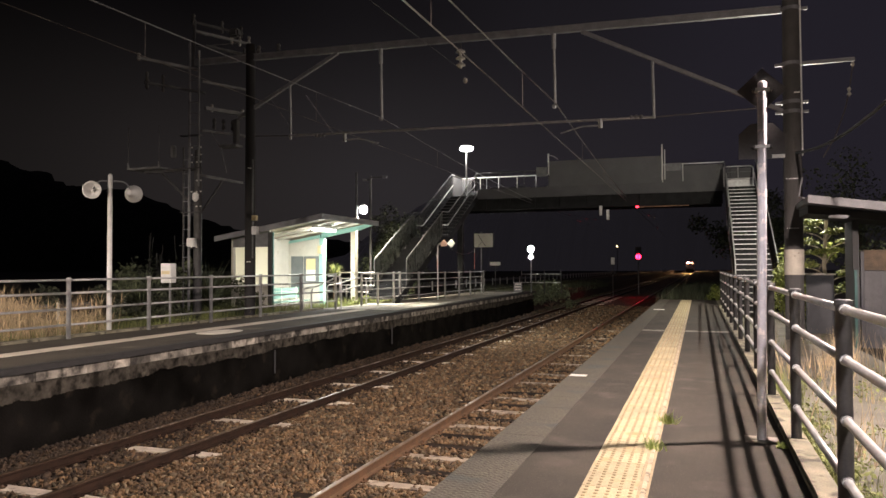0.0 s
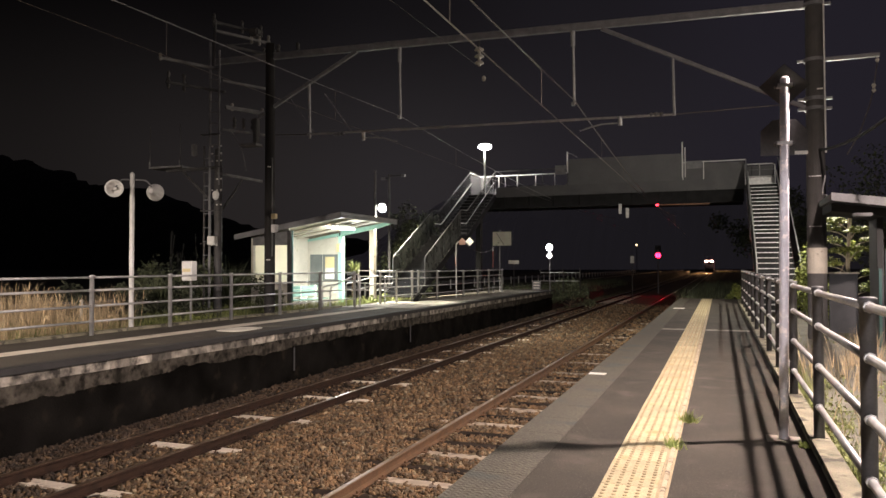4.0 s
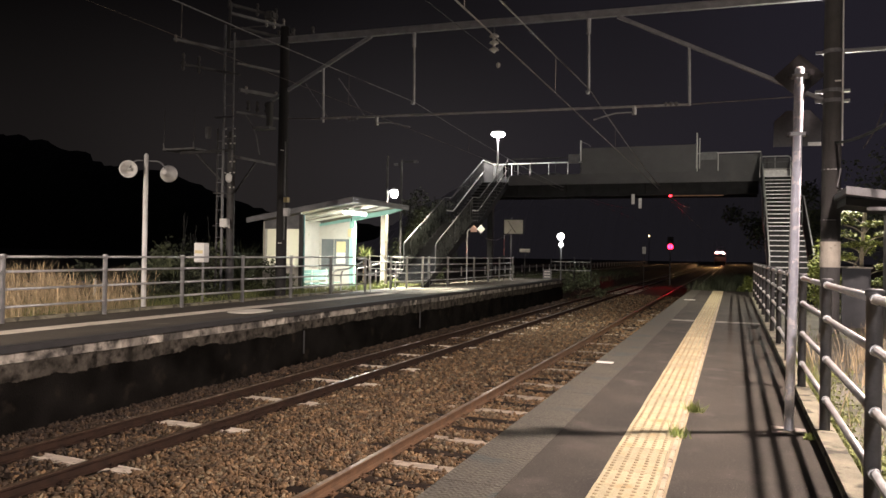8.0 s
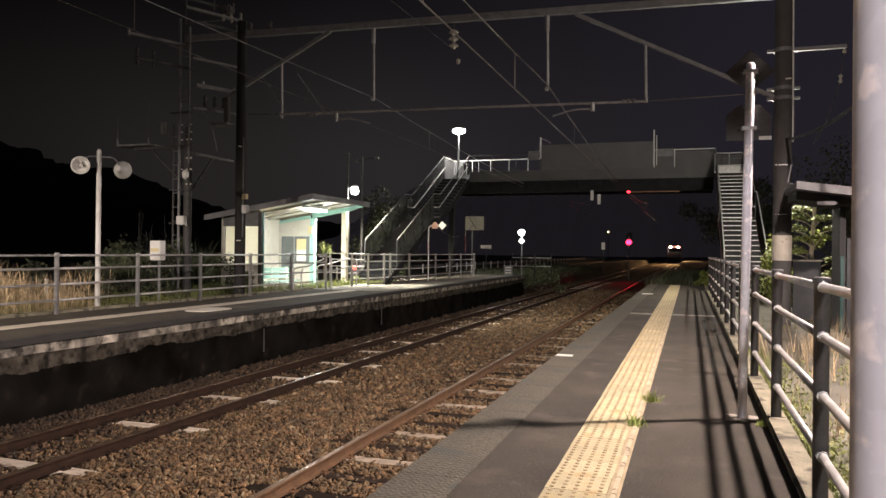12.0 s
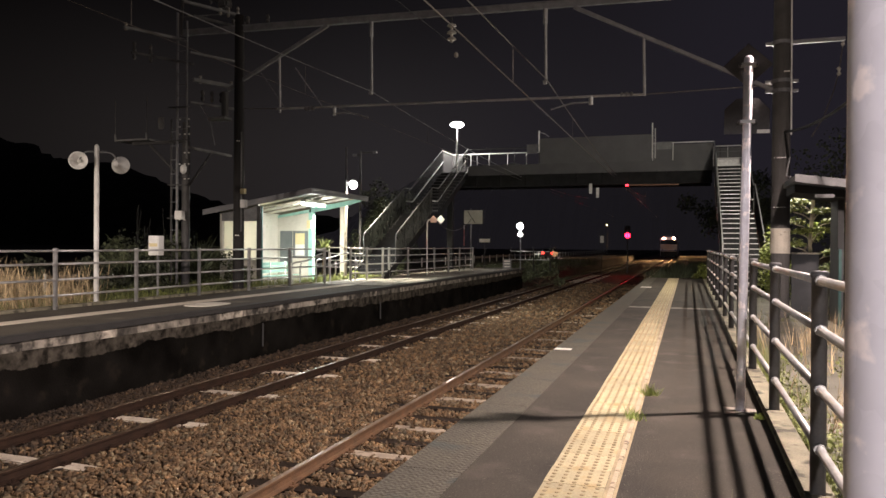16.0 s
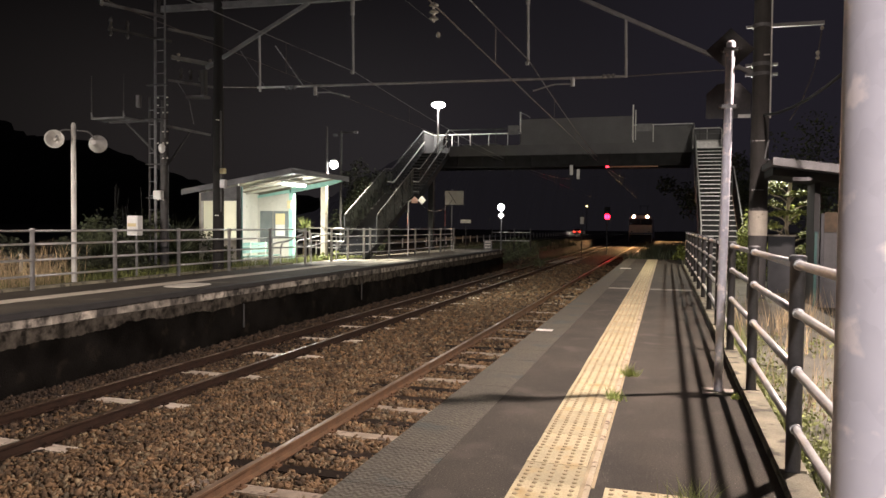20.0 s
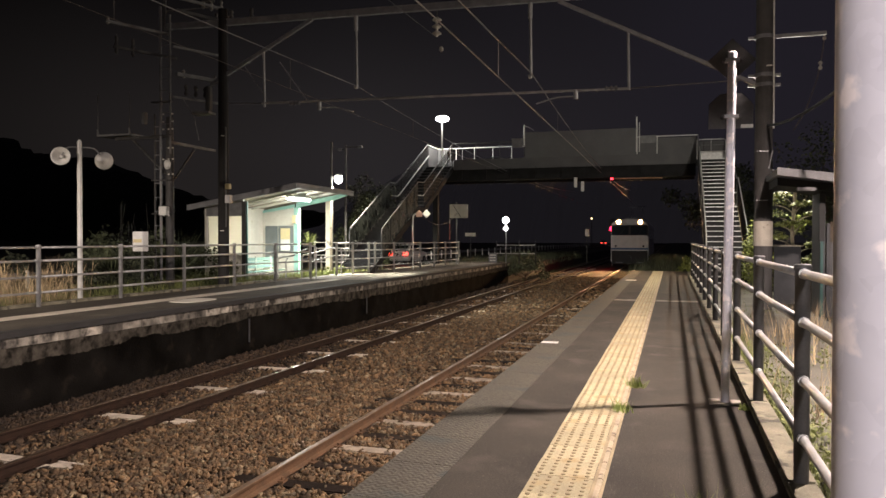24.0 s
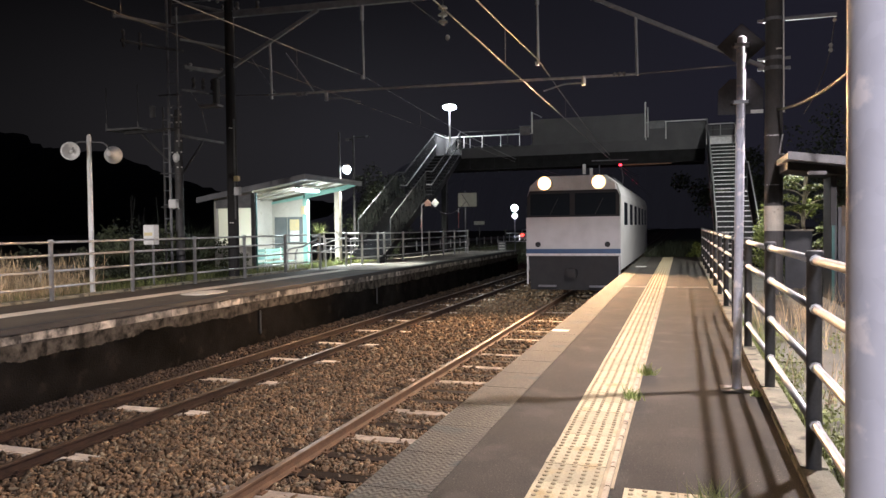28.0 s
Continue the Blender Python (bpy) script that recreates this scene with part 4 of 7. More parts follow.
                P("baluster", T((x, y, tread_z(y)), (x, y, tread_z(y) + 1.13), 0.012, n=6), low_m)
            for y0, y1 in ((yr, yb), (yc, yd)):
                side = bmesh.new()
                e = 0.012 if x == xa else -0.020
                vs = [side.verts.new(c) for c in ((x + e, y0, tread_z(y0 + 0.001) + 0.08), (x + e, y1, tread_z(y1 - 0.001) + 0.08), (x + e, y1, tread_z(y1 - 0.001) + 1.08), (x + e, y0, tread_z(y0 + 0.001) + 1.08))]
                vt = [side.verts.new(v.co + Vector((0.008, 0, 0))) for v in vs]
                side.faces.new(vs)
                side.faces.new(vt[::-1])
                for i in range(4):
                    side.faces.new((vs[i], vt[i], vt[(i + 1) % 4], vs[(i + 1) % 4]))
                P("infill_panel", side, M_MESH_SHADE if not left else M_PERF if y0 > yb else M_PERF_LOW, "fine wire mesh infill" if left else "grey perforated infill")
        if left:
            P("landing_rail", T((xa, yd, DECK + 1.16), (xa, BR_Y1, DECK + 1.15), 0.026, n=8), M_WHITE, "pipe rail along the landing")
            for y in (yd + 0.05, BR_Y1 - 0.1):
                P("landing_post", T((xa, y, DECK), (xa, y, DECK + 1.15), 0.018, n=6), M_STEEL)
            P("landing_panel", B(xa + 0.02, yd + 0.08, DECK + 0.04, xa + 0.03, BR_Y1 - 0.12, DECK + 1.08), M_DECK, "grey panel beside the landing")
            P("kick_plate", B(xa + 0.56, BR_Y1 - 0.05, DECK + 0.0, xb, BR_Y1 - 0.04, DECK + 0.40), M_SHIELD, "grey kick plate")
            P("gate_bar", T((xa, BR_Y1 - 0.02, DECK + 0.44), (xb, BR_Y1 - 0.02, DECK + 0.44), 0.018, n=8), M_STEEL, "pipe bar")
            P("end_panel", B(xa, BR_Y1 - 0.06, DECK + 0.02, xa + 0.55, BR_Y1 - 0.04, DECK + 1.10), M_DECK, "grey panel closing the landing")
        P("landing_gate", bent(bmesh.new(), [(xa, BR_Y1, DECK), (xa, BR_Y1, DECK + 1.15), (xb, BR_Y1, DECK + 1.15), (xb, BR_Y1, DECK)], 0.02 if left else 0.03), M_STEEL if left else M_WHITE, "end rail of the landing")
        P("landing_gate", T(((xa + xb) / 2, BR_Y1, DECK), ((xa + xb) / 2, BR_Y1, DECK + 1.15), 0.022, n=6), M_GALV)
        if not left:
            P("kick_plate", B(xa, BR_Y1 - 0.05, DECK + 0.0, xb, BR_Y1 - 0.04, DECK + 0.52), M_GALV, "pale kick plate")
            for z in (0.56, 0.88):
                P("gate_bar", T((xa, BR_Y1 - 0.02, DECK + z), (xb, BR_Y1 - 0.02, DECK + z), 0.022 if z < 0.6 else 0.012, n=8), M_WHITE if z < 0.6 else M_STEEL, "pipe bar")
        P("landing", B(xa, BR_Y0 + 0.002, DECK - 0.11, xb, BR_Y1, DECK - 0.002), M_DECK)
    # clearance board and hanging weights below the girder
    P("clearance_board", B(-2.28, BR_Y0 - 0.16, DECK - 0.83, -0.05, BR_Y0 - 0.13, DECK - 0.775), M_AMBER, "orange reflective clearance strip")
    P("marker_lamp", B(-2.42, BR_Y0 - 0.165, DECK - 0.84, -2.29, BR_Y0 - 0.135, DECK - 0.76), M_REDSMALL, "red marker")
    for x, z in ((-4.05, DECK - 0.95), (-3.72, DECK - 1.15)):
        P("wire_guard", B(x - 0.07, BR_Y0 - 0.2, z - 0.22, x + 0.07, BR_Y0 - 0.1, z + 0.25), M_WHITE, "pale wire guard box")
    # lamp on the left landing
    lp = Vector(LAMP_BRIDGE)
    P("lamp_pole", T((lp.x, lp.y - 0.05, DECK), (lp.x, lp.y - 0.05, lp.z + 0.10), 0.05, 0.04, 10), M_WHITE, "white lamp pole")
    P("lamp_shade", lathe(bmesh.new(), [(0.30, lp.z + 0.16), (0.26, lp.z + 0.22), (0.08, lp.z + 0.27)], 18, "Z", (lp.x, lp.y, 0)), M_WHITE)
    P("lamp_bulb", lathe(bmesh.new(), [(0.12, lp.z - 0.06), (0.26, lp.z - 0.02), (0.34, lp.z + 0.05), (0.34, lp.z + 0.10), (0.30, lp.z + 0.155)], 18, "Z", (lp.x, lp.y, 0)), M_BULB, "glowing white lamp")
    return t


footbridge()


# ---- overhead line gantry ----
GY = 17.8


def gantry():
    L, R = Vector((-11.25, 17.5, 0)), Vector((2.37, 18.3, 0))
    base = Vector((-4.5, GY, -0.35))
    t = thing("wire_gantry", base, "steel portal gantry on poles holding the overhead wires", "gantry")

    def P(name, bm, m, label=""):
        bmesh.ops.translate(bm, verts=bm.verts, vec=-base)
        return part(name, bm, m, t, label)

    def at(u, z):
        p = L.lerp(R, u)
        return Vector((p.x, p.y, z))

    def ux(x):
        return (x - L.x) / (R.x - L.x)
    P("concrete_pole", lathe(bmesh.new(), [(0.20, -0.4), (0.195, 3), (0.165, 9.5)], 20, "Z", R), M_POLE, "grey round concrete pole")
    P("white_band", lathe(bmesh.new(), [(0.206, 1.14), (0.205, 1.70)], 20, "Z", R), M_BAND, "dull cream painted band")
    P("dark_pole", lathe(bmesh.new(), [(0.15, -0.4), (0.145, 3), (0.125, 7.5)], 16, "Z", L), M_BLACKPOLE, "dark round pole")
    P("main_beam", beam(bmesh.new(), at(-0.13, 7.14), at(0.985, 7.12), 0.05, 0.13), M_STEEL, "grey steel beam")
    for dz in (-0.075, 0.075):
        P("beam_flange", beam(bmesh.new(), at(-0.13, 7.14 + dz), at(0.985, 7.12 + dz), 0.11, 0.02), M_STEEL)
    P("beam_splice", beam(bmesh.new(), at(ux(-8.9), 7.13), at(ux(-8.3), 7.13), 0.075, 0.125), M_STEEL, "bolted splice plate")
    P("beam_splice", beam(bmesh.new(), at(ux(-2.6), 7.126), at(ux(-2.0), 7.126), 0.075, 0.125), M_STEEL, "bolted splice plate")
    for x in (-11.0, -10.4):
        P("pin_insulator", lathe(bmesh.new(), [(0.03, 7.23), (0.06, 7.28), (0.04, 7.34), (0.06, 7.40), (0.03, 7.46)], 10, "Z", at(ux(x), 0)), M_POLE, "pin insulator on the beam")
    P("brace", beam(bmesh.new(), at(ux(-8.65), 7.05), at(ux(-11.62), 5.48), 0.08, 0.085), M_STEEL, "diagonal brace")
    P("brace", beam(bmesh.new(), at(ux(-2.25), 7.03), at(ux(2.30), 4.76), 0.08, 0.085), M_STEEL, "diagonal brace")
    P("brace_stay", T(at(ux(-9.58), 5.98), at(ux(-8.80), 4.93), 0.014, n=6), M_GALV, "thin stay rod")
    P("brace_stay", T(at(ux(-10.6), 5.9), at(ux(-9.9), 4.95), 0.010, n=6), M_STEEL)
    P("lower_beam", T(at(ux(-10.1), 4.91), at(ux(-0.6), 4.85), 0.032, n=8), M_GALV, "lower pipe beam")
    P("span_wire", T(at(0, 4.96), at(ux(-10.1), 4.91), 0.012, n=6), M_WIRE)
    P("span_wire", T(at(ux(-0.6), 4.85), at(0.985, 4.93), 0.012, n=6), M_WIRE)
    for x, z, low in ((-10.05, 6.31, 4.80), (-7.43, 7.05, 5.22), (-2.93, 7.05, 5.26), (-0.62, 6.24, 4.82)):
        P("hanger", T(at(ux(x), z), at(ux(x) + 0.002, low), 0.033, n=8), M_GALV, "vertical hanger pipe")
        if z > 7:
            P("hanger_clamp", T(at(ux(x), z - 0.38), at(ux(x), z - 0.02), 0.055, n=8), M_GALV, "hanger insulator")
            P("wire_clip", B(at(ux(x), 0).x - 0.04, at(ux(x), 0).y - 0.06, low - 0.05, at(ux(x), 0).x + 0.04, at(ux(x), 0).y + 0.06, low + 0.03, 0.01), M_GALV)
    for x in (-9.15, -1.0):
        P("beam_insulator", lathe(bmesh.new(), [(0.03, -0.16), (0.06, -0.12), (0.03, -0.06), (0.06, 0), (0.03, 0.06), (0.06, 0.12), (0.03, 0.16)], 10, "X", at(ux(x), 4.875)), M_STEEL, "ribbed insulator")
    for x, d in ((-8.45, 1), (-1.83, -1)):
        P("registration_arm", bent(bmesh.new(), [at(ux(x), 4.87), at(ux(x), 4.66)], 0.05), M_GALV)
        P("registration_arm", bent(bmesh.new(), [at(ux(x), 4.72), at(ux(x + d * 0.45), 4.72), at(ux(x + d * 0.95), 4.58)], 0.018), M_GALV, "curved steady arm")
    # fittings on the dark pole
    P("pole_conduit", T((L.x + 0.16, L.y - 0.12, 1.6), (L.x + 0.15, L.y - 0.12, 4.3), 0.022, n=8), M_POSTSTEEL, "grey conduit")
    P("tan_box", B(L.x + 0.17, L.y - 0.20, 2.62, L.x + 0.30, L.y - 0.08, 2.76, 0.01), M_PAPER, "small tan junction box")
    P("pale_box", B(L.x + 0.17, L.y - 0.20, 2.24, L.x + 0.32, L.y - 0.06, 2.46, 0.01), M_GALV, "small pale junction box")
    for dx, z in ((0.02, 1.50), (0.09, 1.50), (0.05, 4.06), (0.11, 4.05)):
        P("reflector", B(L.x + dx - 0.02, L.y - 0.165, z - 0.012, L.x + dx + 0.02, L.y - 0.15, z + 0.012), M_PAINT)
    # insulator string hanging from the beam
    p = at(ux(-5.28), 0)
    prof = []
    for k in range(3):
        z = 6.86 - 0.17 * k
        prof += [(0.035, z), (0.11, z - 0.05), (0.125, z - 0.08), (0.05, z - 0.11), (0.03, z - 0.15)]
    P("insulator_string", lathe(bmesh.new(), prof, 14, "Z", p), M_INSUL, "pale porcelain insulator string")
    P("weight_ball", lathe(bmesh.new(), [(0.02, 5.98), (0.055, 6.02), (0.055, 6.08), (0.02, 6.12)], 10, "Z", (p.x + 0.12, p.y, 0)), M_INSUL, "small pale ball")
    P("insulator_hook", T((p.x, p.y, 6.85), (p.x, p.y, 7.02), 0.02, n=6), M_DARKSTEEL)
    # collars, cross arm and cable on the concrete pole
    for z in (4.78, 5.00, 5.86, 7.10):
        P("pole_collar", lathe(bmesh.new(), [(0.22, z - 0.04), (0.22, z + 0.04)], 16, "Z", R), M_STEEL, "steel band")
        P("collar_bolt", B(R.x - 0.34, R.y - 0.03, z - 0.03, R.x + 0.34, R.y + 0.03, z + 0.03), M_STEEL)
    P("cross_arm", B(R.x, R.y - 0.04, 5.82, R.x + 1.26, R.y + 0.04, 5.90), M_STEEL, "pale cross arm")
    P("arm_insulator", lathe(bmesh.new(), [(0.02, 5.70), (0.045, 5.74), (0.02, 5.80)], 8, "Z", (R.x + 1.22, R.y, 0)), M_INSUL)
    P("conduit", T((R.x + 0.19, R.y - 0.12, 3.78), (R.x + 0.17, R.y - 0.12, 9), 0.018, n=6), M_WHITE, "pale cable conduit")
    P("pole_plate", B(R.x + 0.02, R.y - 0.24, 5.16, R.x + 0.14, R.y - 0.215, 5.19), M_PAINT, "small reflective plate")
    for dx, w in ((-0.155, 0.012), (-0.08, 0.03), (0.0, 0.035), (0.06, 0.02)):
        for z in (3.26, 2.16):
            P("band_plate", B(R.x + dx - w, R.y - 0.222, z, R.x + dx + w, R.y - 0.205, z + 0.016), M_GALV)
    for z in (3.27, 2.17):
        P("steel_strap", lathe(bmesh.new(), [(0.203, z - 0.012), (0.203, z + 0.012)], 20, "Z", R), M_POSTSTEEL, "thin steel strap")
    bm = bmesh.new()
    pts = [(R.x + 1.23, R.y, 5.80), (R.x + 1.15, R.y, 5.2), (R.x + 1.07, R.y, 4.8), (R.x + 0.85, R.y, 4.15), (R.x + 0.60, R.y - 0.1, 3.72)]
    bent(bm, pts, 0.012)
    P("jumper_cable", bm, M_WIRE, "hanging jumper cable with insulators")
    P("jumper_insulator", lathe(bmesh.new(), [(0.02, -0.1), (0.05, -0.06), (0.02, 0), (0.05, 0.06), (0.02, 0.1)], 8, "Z", (R.x + 1.145, R.y, 5.15)), M_INSUL)
    return t


gantry()


def wire(name, pts, r, label, m=M_WIRE):
    return tagged(obj(name, sweep(bmesh.new(), pts, r, 6), m), label, "wire")


def sag(a, b, drop, n=14):
    a, b = Vector(a), Vector(b)
    return [a.lerp(b, k / n) - Vector((0, 0, drop * 4 * (k / n) * (1 - k / n))) for k in range(n + 1)]


def catenary(x, zc, zm, drops, label, thick=0.011, m=M_WIRE):
    t = thing("overhead_wire", (x, 17.8, zc), label, "overhead wire", "overhead wires")
    o = Vector((x, 17.8, zc))
    spans = ((-32, 17.8), (17.8, 62))
    mpts, cpts, dr = [], [], []
    for k, (a, b) in enumerate(spans):
        cpts += [Vector((x, a, zc)) - o]
        drop = drops[k]
        pts = sag((x, a, zm), (x, b, zm), drop)
        mpts += [p - o for p in (pts if not mpts else pts[1:])]
        for j in range(1, 9):
            y = b - 3.5 - 5.2 * (j - 1)
            u = (y - a) / (b - a)
            top = zm - drop * 4 * u * (1 - u)
            if y < 45 and top > zc + 0.05:
                dr.append(T(Vector((x, y, zc)) - o, Vector((x, y, top)) - o, 0.006, n=5))
    part("contact_wire", sweep(bmesh.new(), cpts + [Vector((x, 84, zc)) - o], thick if m is M_WIRE else 0.005, 6), M_WIRE, t, "copper contact wire")
    part("messenger_wire", sweep(bmesh.new(), mpts, thick * 1.1, 6), m, t, "stranded messenger wire")
    for bm in dr:
        part("dropper", bm, M_WIRE, t)
    return t


catenary(NEAR_X, 4.46, 5.29, (0.46, 0.66), "overhead contact wire above the near track")
catenary(-7.43, 4.50, 5.25, (0.40, 0.62), "overhead contact wire above the far track", 0.009, M_STEEL)
wire("feeder_wire", sag((-5.28, -20, 6.6), (-5.28, 17.8, 6.35), 0.3) , 0.008, "feeder wire on the insulator string", M_CABLE)


# ---- lattice mast with cross arms ----
def mast(x, y):
    t = thing("utility_mast", (x, y, -0.35), "dark steel utility mast with cross arms and transformer", "mast")

    def P(name, bm, m, label="", parent=None):
        return part(name, bm, m, parent or t, label)
    P("pole", lathe(bmesh.new(), [(0.115, 0), (0.11, 4), (0.09, 4.9)], 14, "Z", (0.19, 0.02, 0)), M_DARKSTEEL, "dark round pole")
    P("conduit", T((0.0, -0.1, 0), (0.0, -0.1, 7.85), 0.035, n=8), M_STEEL, "pale cable conduit")
    P("conduit", T((-0.25, -0.02, 0.6), (-0.25, -0.02, 5.0), 0.028, n=8), M_DARKSTEEL, "dark side conduit")
    for z in (1.4, 2.3, 3.2, 4.4, 5.3):
        P("strap", B(-0.28, -0.15, z - 0.014, 0.36, -0.02, z + 0.014), M_DARKSTEEL, "steel strap")

    def arm(z, s0, s1, m, pins, tall=0.22, size=0.07):
        """A cross arm turned off the track's line, with pin insulators at the given distances along it."""
        u = Vector((0.43, 0.90, 0))
        P("cross_arm", beam(bmesh.new(), u * s0 + Vector((0.1, 0, z)), u * s1 + Vector((0.1, 0, z)), size, size), m, "steel cross arm")
        for d in pins:
            q = u * d + Vector((0.1, 0, z))
            P("pin_insulator", lathe(bmesh.new(), [(0.025, -tall * 0.5), (0.05, -tall * 0.3), (0.03, -tall * 0.1), (0.055, tall * 0.15), (0.03, tall * 0.4), (0.05, tall * 0.7), (0.02, tall * 0.9)], 8, "Z", q), M_INSUL_DIM if m is M_MASTSTEEL else M_POLE, "pin insulator")
    arm(7.14, -1.6, 0.1, M_MASTSTEEL, (-1.55,), 0.14)
    arm(6.53, -1.4, 0.3, M_DARKSTEEL, (-1.33, -0.90), 0.34, 0.06)
    arm(6.84, 0.2, 1.65, M_MASTSTEEL, (), 0.2, 0.06)
    arm(6.11, 0.3, 1.75, M_MASTSTEEL, (0.5, 1.45, 1.7), 0.16, 0.10)
    arm(5.48, 0.2, 1.6, M_MASTSTEEL, (1.3,), 0.2, 0.06)
    arm(8.19, 0.0, 1.7, M_MASTSTEEL, (1.1, 1.35, 1.65), 0.26)
    arm(8.43, -0.1, 1.45, M_DARKSTEEL, (-0.05, 0.8, 1.4), 0.26)
    arm(7.85, 0.3, 1.9, M_DARKSTEEL, (1.5, 1.85), 0.22)
    P("arm_stay", T((0.1, 0, 7.75), (0.72, 1.3, 8.19), 0.018, n=6), M_DARKSTEEL)
    P("top_post", T((0.1, -0.08, 7.2), (0.1, -0.02, 8.5), 0.04, n=8), M_DARKSTEEL, "slim top post")
    P("top_box", B(0.55, 0.85, 8.24, 0.85, 1.1, 8.48, 0.05), M_POLE, "grey transformer box")
    # ladder rungs on the upper mast
    for k in range(10):
        P("rung", T((0.0, -0.12, 4.4 + 0.30 * k), (0.32, -0.12, 4.4 + 0.30 * k), 0.012, n=5), M_MASTSTEEL)
    P("ladder_rail", T((0.32, -0.12, 3.9), (0.32, -0.12, 7.6), 0.026, n=6), M_MASTSTEEL)
    P("platform_tray", B(-1.93, -0.3, 4.42, -0.82, 0.25, 4.47), M_MASTSTEEL, "pale bracket tray")
    P("tray_arm", B(-1.55, -0.04, 4.34, 0.2, 0.04, 4.415), M_DARKSTEEL)
    for x0 in (-1.91, -0.86):
        P("tray_end", prism(bmesh.new(), [(x0 - 0.02, 4.472), (x0 + 0.04, 4.472), (x0, 4.62), (x0 - 0.02, 4.62)], -0.3, -0.27), M_MASTSTEEL)
        P("tray_rod", T((x0, -0.28, 4.6), (x0, -0.28, 5.6), 0.012, n=5), M_DARKSTEEL)
    P("tray_brace", beam(bmesh.new(), (-1.0, 0, 4.34), (0.05, 0, 3.40), 0.045, 0.045), M_DARKSTEEL)
    P("side_arm", B(0.25, -0.1, 4.18, 0.31, 1.95, 4.25), M_MASTSTEEL, "side arm along the track")
    P("side_brace", beam(bmesh.new(), (0.28, 1.0, 4.18), (0.28, 0.05, 3.2), 0.04, 0.04), M_DARKSTEEL)
    P("bracket_box", B(-0.56, -0.2, 4.72, -0.44, -0.06, 5.05, 0.02), M_MASTSTEEL, "small grey box")
    P("switch_box", B(0.78, 0.75, 5.16, 0.92, 0.92, 5.85, 0.02), M_POLE, "grey switch box")
    P("switch_tray", B(0.42, 0.6, 5.06, 1.0, 0.95, 5.13, 0.01), M_MASTSTEEL, "pale switch tray")
    for k in range(3):
        P("switch_insulator", lathe(bmesh.new(), [(0.03, 5.55), (0.06, 5.62), (0.03, 5.70), (0.06, 5.78), (0.03, 5.86)], 8, "Z", (0.36 + 0.16 * k, 0.5 + 0.2 * k, 0)), M_POLE)
    P("jumper", bent(bmesh.new(), [(0.35, 0.3, 5.5), (0.60, 0.5, 5.0), (0.62, 0.7, 4.35)], 0.012), M_MASTSTEEL, "hanging jumper wire")
    P("meter_box", B(0.07, -0.30, 2.26, 0.31, -0.15, 2.49, 0.015), M_WHITE, "pale cable box")
    P("lamp_unit", lathe(bmesh.new(), [(0.03, 3.48), (0.08, 3.54), (0.09, 3.66), (0.05, 3.72)], 12, "Z", (0.28, -0.2, 0)), M_WHITE, "small pale lamp housing")
    for z in (2.25, 3.35, 3.55, 3.75, 4.05, 4.55, 4.75, 4.95):
        for dx in (0.14, 0.30, 0.43):
            if random.random() < 0.75:
                P("reflector", B(dx - 0.022, -0.18, z - 0.015, dx + 0.022, -0.165, z + 0.015), M_PAINT)
    for k in range(9):
        P("step_bolt", T((-0.2, -0.1, 1.6 + 0.38 * k), (-0.02, -0.1, 1.6 + 0.38 * k), 0.012, n=5), M_STEEL)
    return t


mast(-12.72, 16.9)


# ---- loudspeaker pole ----
def speaker_pole():
    t = thing("loudspeaker_pole", (-11.32, 12.5, -0.33), "white steel pole with two round loudspeaker horns", "loudspeaker")
    part("pole", lathe(bmesh.new(), [(0.051, 0), (0.049, 2.9), (0.045, 3.62), (0.02, 3.66)], 18), M_WHITE, t, "white round pole", smooth=True)
    for dx, dy, turn, dz in ((-0.225, -0.24, 36, -0.07), (0.36, 0.24, 208, -0.11)):
        bm = lathe(bmesh.new(), [(0.05, 0.26), (0.07, 0.13), (0.11, 0.02), (0.155, -0.08), (0.185, -0.12), (0.185, -0.132), (0.15, -0.10), (0.09, 0.0), (0.03, 0.06)], 24, "Y")
        h = part("horn", bm, M_WHITE, t, "round white horn loudspeaker", smooth=True)
        h.matrix_basis = pose(dx, dy, 3.36 + dz, 0, 0, turn)
        bm = lathe(bmesh.new(), [(0.012, -0.075), (0.03, -0.06), (0.035, -0.02), (0.03, 0.05)], 14, "Y")
        part("horn_core", bm, M_WHITE, h, "small white centre cone")
        part("horn_arm", bent(bmesh.new(), [(0, 0, 3.50), (dx * 0.7, dy * 0.7, 3.50), (dx, dy, 3.38 + dz)], 0.016), M_STEEL, t, "bent horn bracket")
    return t


speaker_pole()


